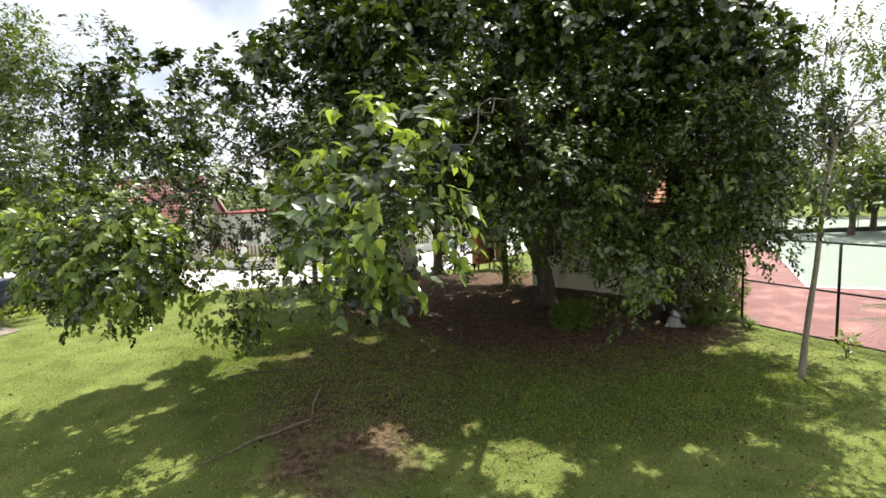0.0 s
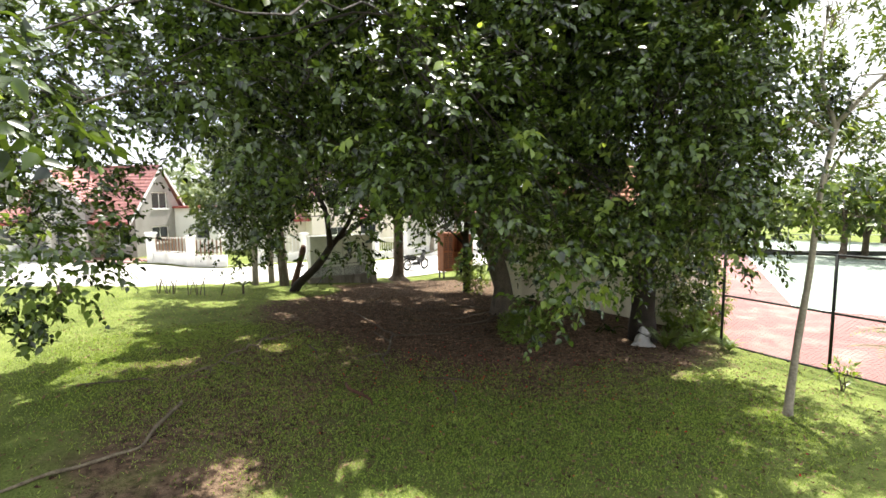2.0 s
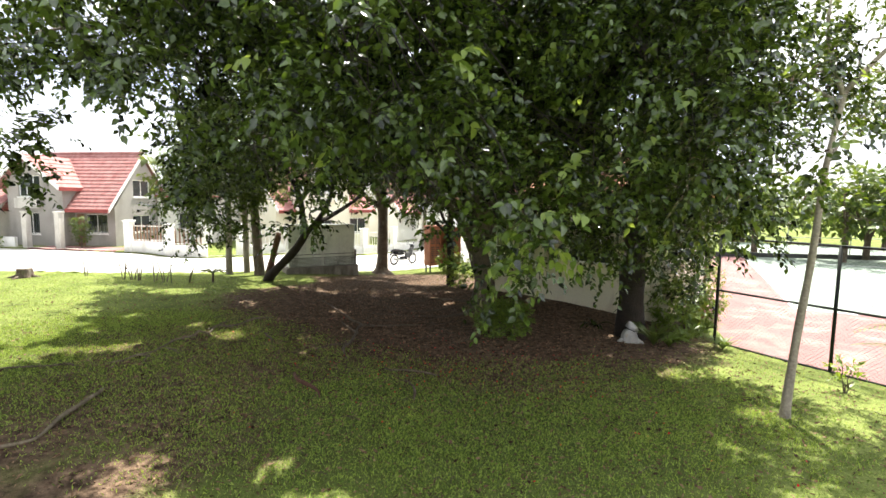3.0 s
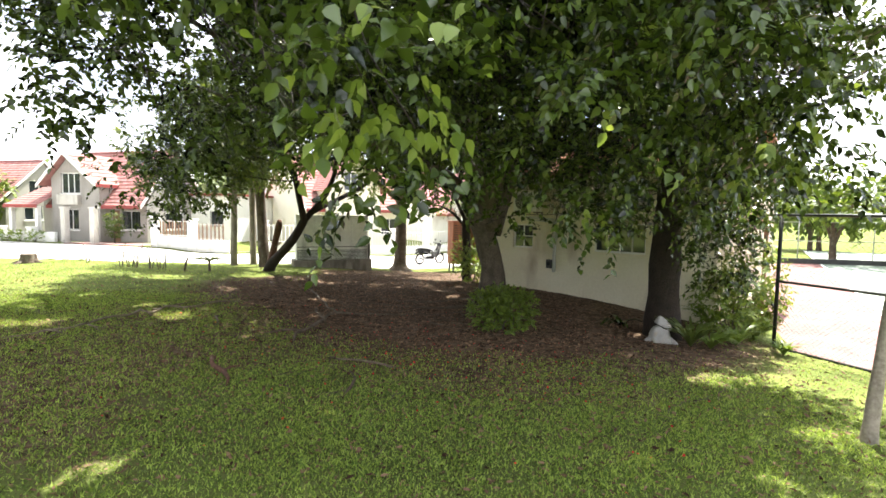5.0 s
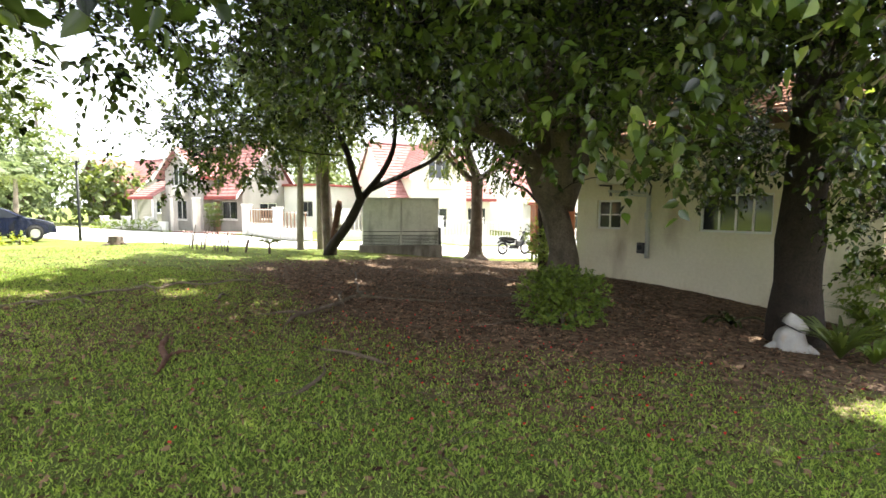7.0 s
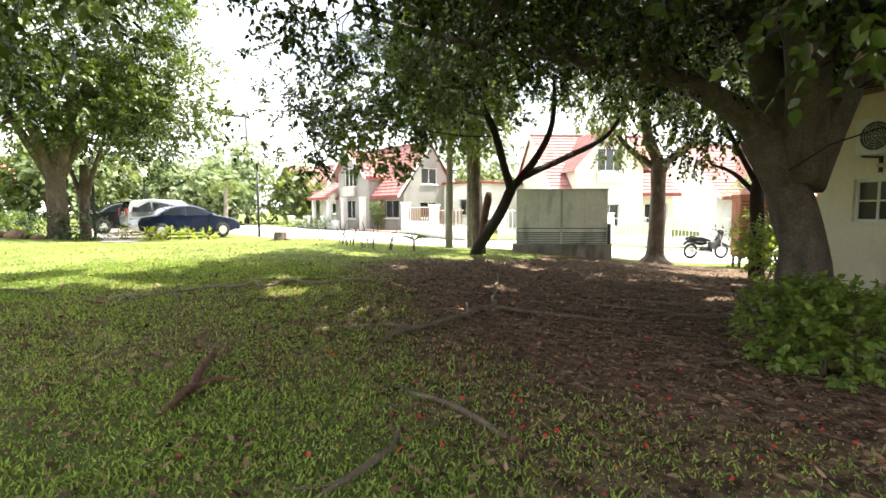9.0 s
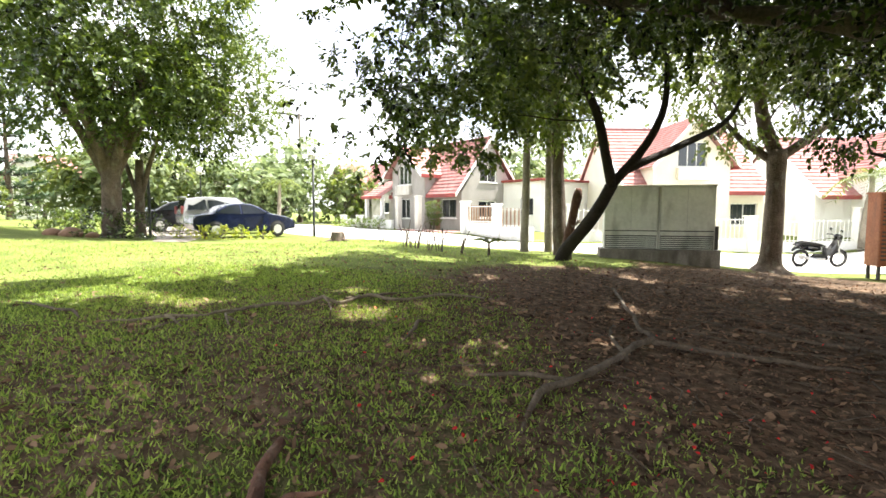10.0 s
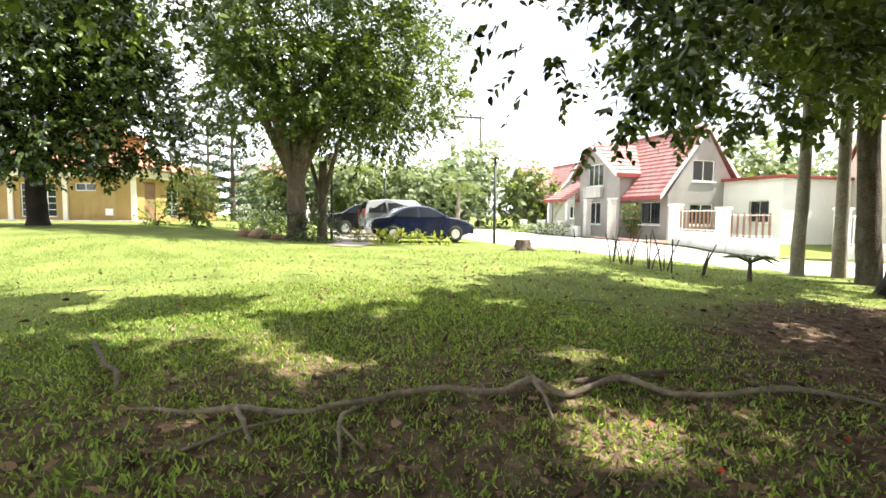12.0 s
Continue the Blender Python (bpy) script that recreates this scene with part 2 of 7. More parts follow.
def poly_mesh(name, co, faces_loop, starts, totals):
    me = bpy.data.meshes.new(name)
    me.vertices.add(len(co))
    me.vertices.foreach_set("co", np.asarray(co, np.float32).ravel())
    me.loops.add(len(faces_loop))
    me.loops.foreach_set("vertex_index", np.asarray(faces_loop, np.int32))
    me.polygons.add(len(starts))
    me.polygons.foreach_set("loop_start", np.asarray(starts, np.int32))
    me.polygons.foreach_set("loop_total", np.asarray(totals, np.int32))
    me.update(calc_edges=True)
    return me


def norm(v):
    return v / np.maximum(np.linalg.norm(v, axis=-1, keepdims=True), 1e-9)


LEAF = np.array([(0, 0, 0), (-0.42, 0.2, 0.13), (-0.47, 0.5, 0.13), (0, 1.05, -0.08), (0.47, 0.5, 0.13), (0.42, 0.2, 0.13)])
LEAF_TRI = np.array([(0, 2, 1), (0, 3, 2), (0, 4, 3), (0, 5, 4)])
BLADE = np.array([(0, 0, 0), (-0.5, 0.5, 0.3), (0.5, 0.5, 0.3), (0, 1, 1.2)])
BLADE_TRI = np.array([(0, 2, 1), (1, 2, 3)])
LEAF_ROUND = np.array([(0, 0, 0), (-0.44, 0.2, 0.12), (-0.48, 0.48, 0.12), (0, 1.06, -0.16), (0.48, 0.48, 0.12), (0.44, 0.2, 0.12), (0, 0.22, 0), (0, 0.6, -0.03)])
LEAF_ROUND_TRI = np.array([(0, 6, 1), (0, 5, 6), (1, 6, 7), (1, 7, 2), (5, 7, 6), (5, 4, 7), (2, 7, 3), (7, 4, 3)])


def leaf_mesh(name, base, way, up, length, width, fine=False, blade=False):
    """Folded, pointed leaves, one for each base: way is along the midrib, up the face."""
    shape, tris = (LEAF_ROUND, LEAF_ROUND_TRI) if fine else (LEAF, LEAF_TRI)
    if blade:
        shape, tris = BLADE, BLADE_TRI
    way = norm(way)
    side = norm(np.cross(way, up))
    up = np.cross(side, way)
    n = len(base)
    co = (base[:, None] + side[:, None] * (shape[None, :, :1] * width[:, None, None])
          + way[:, None] * (shape[None, :, 1:2] * length[:, None, None]) + up[:, None] * (shape[None, :, 2:] * width[:, None, None]))
    tri = (tris[None] + len(shape) * np.arange(n)[:, None, None]).ravel()
    k = len(tris) * n
    me = poly_mesh(name, co.reshape(-1, 3), tri, np.arange(k) * 3, np.full(k, 3))
    if fine:
        me.polygons.foreach_set("use_smooth", [True] * k)
    return me


def sprig_leaves(rng, at, way, leaves=9, run=0.35, length=0.09, width=0.062, droop=0.8, spread=0.8):
    """Leaves along short twigs that start at the given places. Returns what leaf_mesh takes."""
    n = len(at)
    s = np.linspace(0.12, 1.0, leaves)
    way = norm(way)
    side = norm(np.cross(way, rng.normal(size=(n, 3)) + (0, 0, 2)))
    fall = np.array((0, 0, -1.0))
    pos = at[:, None] + way[:, None] * (s[None, :, None] * run) + fall * (s[None, :, None] ** 2 * run * 0.35 * droop)
    turn = np.where(np.arange(leaves) % 2, 1.0, -1.0)[None, :, None]
    d = way[:, None] * 0.55 + side[:, None] * turn * spread + fall * droop * rng.uniform(0.3, 1.4, size=(n, leaves, 1)) + rng.normal(size=(n, leaves, 3)) * 0.32
    up = np.array((0, 0, 1.0)) + way[:, None] * 0.7 + rng.normal(size=(n, leaves, 3)) * 0.4
    size = rng.uniform(0.65, 1.2, size=(n, leaves))
    return pos.reshape(-1, 3), d.reshape(-1, 3), up.reshape(-1, 3), (length * size).ravel(), (width * size).ravel()


# gaps in the crowns through which the sun reaches the lawn: place on the ground and radius
SUN_GAPS = np.array([(-1.4, 12.05, 0.2), (-1.63, 9.89, 0.13), (-5.1, 8.5, 0.2), (-3.25, 11.5, 0.15), (-3.95, 10.85, 0.2), (-5.6, 9.6, 0.5), (-4.45, 12.3, 0.2), (-4.2, 11.35, 0.25),
                     (5.85, 9.5, 0.22), (9.05, 14.75, 0.4), (7.95, 10.85, 0.35), (2.6, 9.25, 0.24), (3.05, 9.4, 0.12), (4.45, 9.6, 0.12), (-2.95, 10.5, 0.3), (1.75, 7.85, 0.28),
                     (2.65, 6.8, 0.75), (6.9, 9.5, 0.32), (0.75, 6.95, 0.38), (-2.7, 5.75, 0.5), (-3.5, 9.75, 0.5), (8.05, 9.85, 0.35), (4.65, 8.75, 0.22), (4.4, 6.85, 0.3), (-5.3, 11.1, 0.8),
                     (0.25, 11.4, 0.14), (1.8, 9.87, 0.16), (-5.65, 15.5, 0.6), (-4.15, 17.5, 0.6), (7.3, 8.4, 0.3), (6.2, 8.0, 0.3), (5.2, 7.6, 0.35), (2.0, 17.1, 0.35),
                     (-7.2, 7.8, 0.9), (-6.2, 8.5, 0.5), (-8.2, 8.8, 0.9), (-5.0, 10.5, 0.7), (-6.1, 12.0, 0.8), (-7.2, 13.2, 0.9), (-4.0, 9.5, 0.4), (-3.0, 14.9, 0.3), (0.9, 8.6, 0.16), (3.4, 8.2, 0.18), (5.9, 10.9, 0.16), (-0.6, 9.2, 0.14),
                     (1.56, 7.55, 0.26), (-0.55, 9.58, 0.22), (0.48, 7.31, 0.35), (3.34, 9.35, 0.12), (5.69, 9.54, 0.23), (0.46, 7.33, 0.26), (-6.06, 11.88, 0.96), (-5.6, 11.64, 0.78), (-6.17, 11.42, 0.67), (-1.52, 11.87, 0.23)])


def shaded(p):
    """False for places whose shadow would fall on a fleck of sun on the lawn."""
    u, v = p[:, 0] - 0.14 * p[:, 2], p[:, 1] - 0.52 * p[:, 2]
    ok = np.array([noise.noise((a * 1.3, b * 1.3, 4.0)) + 0.5 * noise.noise((a * 3.1, b * 3.1, 9.0)) < 0.41 for a, b in zip(u, v)])
    for x, y, r in SUN_GAPS:
        ok &= (u - x) ** 2 + (v - y) ** 2 > 1.5 * r * r
    return ok


def cluster_points(rng, lobes, spacing=0.42, sprigs=7, radius=0.2, keep_out=None, low=0.0, holes=0.35, inner=0.6):
    """Sprigs gathered in rounded clusters over and inside the skins of lobes (x, y, z, rx, ry, rz)."""
    at, way = shell_points(rng, lobes, 1 / spacing ** 2, None, low, holes, inner)
    n = len(at)
    d = norm(rng.normal(size=(n, sprigs, 3)) + way[:, None] * 0.9 + (0, 0, 0.35))
    size = rng.uniform(0.7, 1.25, size=(n, 1, 1))
    p = at[:, None] + d * radius * size * rng.uniform(0.2, 1.0, size=(n, sprigs, 1))
    p, d = p.reshape(-1, 3), d.reshape(-1, 3)
    ok = (p[:, 2] > low) & shaded(p)
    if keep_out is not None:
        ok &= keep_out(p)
    return p[ok], d[ok]


def shell_points(rng, lobes, density, keep_out=None, low=0.0, holes=0.35, inner=0.55):
    """Places and outward ways on and a little inside the skins of lobes (x, y, z, rx, ry, rz)."""
    at, way = [], []
    for i, (x, y, z, rx, ry, rz) in enumerate(lobes):
        area = 4 * math.pi * ((rx * ry) ** 1.6 / 3 + (rx * rz) ** 1.6 / 3 + (ry * rz) ** 1.6 / 3) ** (1 / 1.6)
        n = int(area * density)
        d = norm(rng.normal(size=(n, 3)))
        d[:, 2] = np.where((rz > 0.98) & (d[:, 2] < -0.6) & (rng.random(n) < 0.6), -d[:, 2], d[:, 2])
        k = inner + (1.06 - inner) * rng.random(n) ** 0.45
        p = d * np.array((rx, ry, rz)) * k[:, None]
        # an uneven skin: clumps stand out, hollows go in
        lump = np.array([noise.noise(Vector(q) * 1.1 + Vector((i * 5.3, 0, 0))) for q in p])
        p *= (1 + 0.28 * lump)[:, None]
        p += (x, y, z)
        ok = lump > -holes - 0.25 * rng.random(n)
        at.append(p[ok])
        way.append(norm(d[ok] / np.array((rx, ry, rz)) + (0, 0, -0.15) + rng.normal(size=(ok.sum(), 3)) * 0.35))
    at, way = np.concatenate(at), np.concatenate(way)
    ok = at[:, 2] > low
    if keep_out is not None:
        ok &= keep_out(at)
    return at[ok], way[ok]


# ---- the ground ----
LEVELS = np.array([
    (1.8, 1, 0.05), (-4, 4, 0.15), (6, 4, 0.05), (2.9, 10.5, -0.08), (3.5, 12.1, -0.12), (5, 12.7, -0.2), (1.2, 10.1, 0.12),
    (-1.9, 11.7, 0.45), (-1.9, 10.6, 0.43), (0.1, 14.4, 0.08), (6.7, 15.1, -0.28), (8.1, 10.7, 0.1), (10.2, 17.6, -0.65), (11.4, 14.2, -0.55),
    (-4, 18.4, 0.28), (-6.5, 19.4, 0.25), (-4.5, 20.5, 0.05), (-1.6, 23.6, -0.30), (-1.4, 28, -0.58), (0.3, 20.5, -0.14), (0.8, 25.4, -0.5), (2.7, 17.6, 0.0), (5, 19.3, -0.05),
    (-8, 24.5, -0.05), (-12, 16.2, 0.42), (-17, 17.4, 0.2), (-20, 23, 0.18), (-15.5, 10, 0.85), (-21, 4, 0.85), (-8, 12, 0.45),
    (-16.4, 14, 0.22), (-15.0, 14.8, 0.2), (-14.2, 16.2, 0.25), (-16.2, 12.8, 0.3), (-28, 1.3, 0.8), (-20.3, 14.2, 0.35)])


def ground_z(x, y):
    x, y = np.asarray(x, float), np.asarray(y, float)
    d = (x[..., None] - LEVELS[:, 0]) ** 2 + (y[..., None] - LEVELS[:, 1]) ** 2
    w = np.exp(-d / (2 * 2.6 ** 2)) + 1e-5 / (1 + d * 0.01)
    z = (w * LEVELS[:, 2]).sum(-1) / w.sum(-1)
    # the sunken court beyond the fence
    s = np.minimum((x - 9.28) * 0.755 + (y - 16.1) * 0.656, (x - 9.28) - (y - 16.1) * 0.175)
    k = np.clip(s / 0.5, 0, 1)
    return z * (1 - k) + np.minimum(z, -0.74) * k


def gz(x, y):
    return float(ground_z(x, y))


def bare_shade_at(x, y):
    """How bare the ground is: 1 where leaf litter covers the earth under the great tree, and where it stands in for
    shade.
    """
    # reaches farther beyond the tree, dark litter there standing in for deep shade
    r = np.sqrt(((x - 2.4) / 5.4) ** 2 + ((y - 17.0) / np.where(y > 17.0, 7.5, 5.0)) ** 2)
    k = np.clip((1.36 - r) / 0.5, 0, 1)
    thin = np.clip((1.7 - np.sqrt(((x + 0.9 + 0.3 * (y - 9)) / 1.9) ** 2 + ((y - 9.4) / 3.2) ** 2)) / 1.0, 0, 1) * 0.44
    thin = np.maximum(thin, np.clip((1.5 - np.sqrt(((x - 3.7) / 2.6) ** 2 + ((y - 12.3) / 1.5) ** 2)) / 0.9, 0, 1) * 0.6)
    thin = np.maximum(thin, np.clip((1.5 - np.sqrt(((x + 0.6) / 2.3) ** 2 + ((y - 11.2) / 1.3) ** 2)) / 0.9, 0, 1) * 0.48)
    hump = np.clip(1.2 - np.sqrt(((x + 4.6) / 2.0) ** 2 + ((y - 18.8) / 1.6) ** 2), 0, 1)
    return np.clip(np.maximum(k, thin) - hump, 0, 1)


def blades_at(x, y):
    """How thickly the separate grass blades stand: full near the middle of the lawn."""
    r = np.sqrt(((x - 1.5) / 6.8) ** 2 + ((y - 10.9) / 3.5) ** 2)
    return np.clip((1.15 - r) / 0.4, 0, 1)


def ground_material():
    m = material("lawn", (0.075, 0.102, 0.022), (0.20, 0.238, 0.066), 0.95, 1.3, 34, 1.0, relief=0.04)
    n, l = m.node_tree.nodes, m.node_tree.links
    b = n["Principled BSDF"]
    b.inputs["Specular IOR Level"].default_value = 0.1
    turf = b.inputs["Base Color"].links[0].from_socket
    # dark thatch, with painted shade between blades, where separate blades stand over it
    thatch_shade, under = n.new("ShaderNodeMix"), n.new("ShaderNodeAttribute")
    under.attribute_name = "thatch_shade"
    thatch_shade.data_type = "RGBA"
    thatch_shade.inputs["B"].default_value = (0.075, 0.088, 0.028, 1)
    l.new(under.outputs["Fac"], thatch_shade.inputs["Factor"]), l.new(turf, thatch_shade.inputs["A"])
    grass = thatch_shade.outputs["Result"]
    co = n.new("ShaderNodeTexCoord")
    att, big, rag = n.new("ShaderNodeAttribute"), n.new("ShaderNodeTexNoise"), n.new("ShaderNodeTexNoise")
    att.attribute_name = "bare"
    big.inputs["Scale"].default_value, big.inputs["Detail"].default_value = 1.1, 8
    rag.inputs["Scale"].default_value, rag.inputs["Detail"].default_value = 9, 8
    l.new(co.outputs["Object"], big.inputs["Vector"]), l.new(co.outputs["Object"], rag.inputs["Vector"])
    mad, ramp = n.new("ShaderNodeMath"), n.new("ShaderNodeValToRGB")
    mad.operation, mad.inputs[1].default_value = "MULTIPLY_ADD", 1.3
    l.new(att.outputs["Fac"], mad.inputs[0]), l.new(big.outputs["Fac"], mad.inputs[2])
    ramp.color_ramp.elements[0].position, ramp.color_ramp.elements[1].position = 0.74, 1.34
    l.new(mad.outputs[0], ramp.inputs["Fac"])
    earth = n.new("ShaderNodeValToRGB")
    earth.color_ramp.elements[0].position, earth.color_ramp.elements[1].position = 0.35, 0.7
    earth.color_ramp.elements[0].color, earth.color_ramp.elements[1].color = (0.05, 0.032, 0.021, 1), (0.2, 0.138, 0.092, 1)
    l.new(rag.outputs["Fac"], earth.inputs["Fac"])
    mx = n.new("ShaderNodeMix")
    mx.data_type = "RGBA"
    l.new(ramp.outputs["Color"], mx.inputs["Factor"]), l.new(grass, mx.inputs["A"]), l.new(earth.outputs["Color"], mx.inputs["B"])
    l.new(mx.outputs["Result"], b.inputs["Base Color"])
    return m


def spaced(lo, hi, step, far):
    return np.concatenate((-np.array(far[::-1]) + lo, np.arange(lo, hi, step), hi + np.array(far)))


def ground_sheet():
    far = [1.5, 4, 9, 18, 35, 70, 140, 300, 700]
    xs, ys = spaced(-34, 20, 0.35, far), spaced(-6, 44, 0.35, far)
    X, Y = np.meshgrid(xs, ys)
    Z = ground_z(X, Y)
    Z -= 0.12 * on_road(X, Y)
    near = (np.abs(X - 1) < 14) & (np.abs(Y - 11) < 14)
    Z += near * 0.012 * np.sin(X * 5.1 + np.sin(Y * 3.7) * 2) * np.sin(Y * 4.3 + np.sin(X * 2.9))
    nx, ny = len(xs), len(ys)
    i = (np.arange(ny - 1)[:, None] * nx + np.arange(nx - 1)[None]).ravel()
    quads = np.stack((i, i + 1, i + 1 + nx, i + nx), 1)
    me = poly_mesh("ground", np.stack((X, Y, Z), -1).reshape(-1, 3), quads.ravel(), np.arange(len(quads)) * 4, np.full(len(quads), 4))
    me.polygons.foreach_set("use_smooth", [True] * len(me.polygons))
    at = me.attributes.new("bare", "FLOAT", "POINT")
    at.data.foreach_set("value", bare_shade_at(X, Y).ravel().astype(np.float32))
    at = me.attributes.new("thatch_shade", "FLOAT", "POINT")
    at.data.foreach_set("value", (0.8 * blades_at(X, Y)).ravel().astype(np.float32))
    ob = link_mesh("ground", me, ground_material())
    tagged(ob, "green lawn with bare brown earth and leaf litter under trees", "ground", kind="structure")


# the road's near and far edges, from the far left to the far right
ROAD_NEAR = [(-60, 16.5), (-30, 18.0), (-17, 18.0), (-10.4, 18.2), (-7.6, 20.2), (-4.8, 23.0), (-2.0, 26.6), (0.6, 31.0), (4, 38), (8, 48)]
ROAD_FAR = [(-60, 25.5), (-36, 25.6), (-24, 25.2), (-14.0, 25.0), (-11.5, 25.6), (-9.6, 27.6), (-7.6, 30.4), (-5.4, 34.0), (-3, 38.5), (0, 45), (4, 54)]


def along(line, n):
    p = np.array(line, float)
    s = np.r_[0, np.cumsum(np.linalg.norm(np.diff(p, axis=0), axis=1))]
    t = np.linspace(0, s[-1], n)
    return np.stack((np.interp(t, s, p[:, 0]), np.interp(t, s, p[:, 1])), 1)


def on_road(X, Y):
    a, b = along(ROAD_NEAR, 120), along(ROAD_FAR, 120)
    out = np.zeros(X.shape)
    for p, q in zip(a, b):
        d = q - p
        w = np.linalg.norm(d)
        u = ((X - p[0]) * d[0] + (Y - p[1]) * d[1]) / w
        v = np.abs((X - p[0]) * d[1] - (Y - p[1]) * d[0]) / w
        out = np.maximum(out, ((u > 0.1) & (u < w - 0.1) & (v < 0.9)).astype(float))
    return out


def strip(name, left, right, lift, mat, label, category, thick=0.0, n=90, cross=6):
    a, b = along(left, n), along(right, n)
    s = np.linspace(0, 1, cross + 1)
    P = a[:, None] * (1 - s)[None, :, None] + b[:, None] * s[None, :, None]
    Z = ground_z(P[..., 0], P[..., 1]) + lift
    bm = bmesh.new()
    v = [[bm.verts.new((*P[i, j], Z[i, j])) for j in range(cross + 1)] for i in range(n)]
    for i in range(n - 1):
        for j in range(cross):
            bm.faces.new((v[i][j], v[i + 1][j], v[i + 1][j + 1], v[i][j + 1]))
    if thick:
        bmesh.ops.solidify(bm, geom=bm.faces[:], thickness=thick)
    return tagged(part(name, bm, mat), label, category, kind="structure")


def shifted(line, d):
    p = np.array(line, float)
    t = np.gradient(p, axis=0)
    t /= np.linalg.norm(t, axis=1, keepdims=True)
    return p + np.stack((-t[:, 1], t[:, 0]), 1) * d


ground_sheet()
strip("road", ROAD_NEAR, ROAD_FAR, -0.03, M_ROAD, "sunlit pale concrete village road with worn patches", "road")
strip("kerb_near", ROAD_NEAR, shifted(ROAD_NEAR, -0.18), 0.05, M_CONC, "low pale concrete kerb along the lawn", "kerb", thick=0.16, cross=1)
strip("kerb_far", shifted(ROAD_FAR, 0.18), ROAD_FAR, 0.08, M_CONC, "low pale concrete kerb along the house fronts", "kerb", thick=0.2, cross=1)
strip("drive", [(-12.8, 11.4), (-16.5, 12.0), (-24, 12.3), (-34, 12.6)], [(-13.0, 12.3), (-16.5, 13.4), (-24, 14.9), (-34, 15.8)], 0.02, M_PLINTH, "worn brownish concrete drive beside the parked cars", "drive", n=40)


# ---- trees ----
# the camera's path under the boughs, kept clear of leaves
CAMERA_WAY = np.array([(2.9, -0.05, 4.2), (3.8, 1.0, 4.0), (4.0, 2.2, 3.5), (4.4, 3.1, 3.0), (5.4, 5.0, 2.15), (5.8, 6.7, 1.65), (5.7, 7.8, 1.5), (5.4, 8.7, 1.4), (3.8, 9.3, 1.3), (1.9, 10.0, 1.27), (0.4, 10.45, 1.27)])


def clear_of_camera(p, gap=1.4):
    """True for places farther than gap from the camera's path under the boughs."""
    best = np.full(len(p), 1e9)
    for a, b in zip(CAMERA_WAY, CAMERA_WAY[1:]):
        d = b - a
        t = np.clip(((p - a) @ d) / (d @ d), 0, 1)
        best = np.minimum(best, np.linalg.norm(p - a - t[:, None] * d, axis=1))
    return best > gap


def leaves_part(name, rng, at, way, mat, parent, label="", fine=False, **kw):
    me = leaf_mesh(name, *sprig_leaves(rng, at, way, **kw), fine=fine)
    return link_mesh(name, me, mat, parent, label)


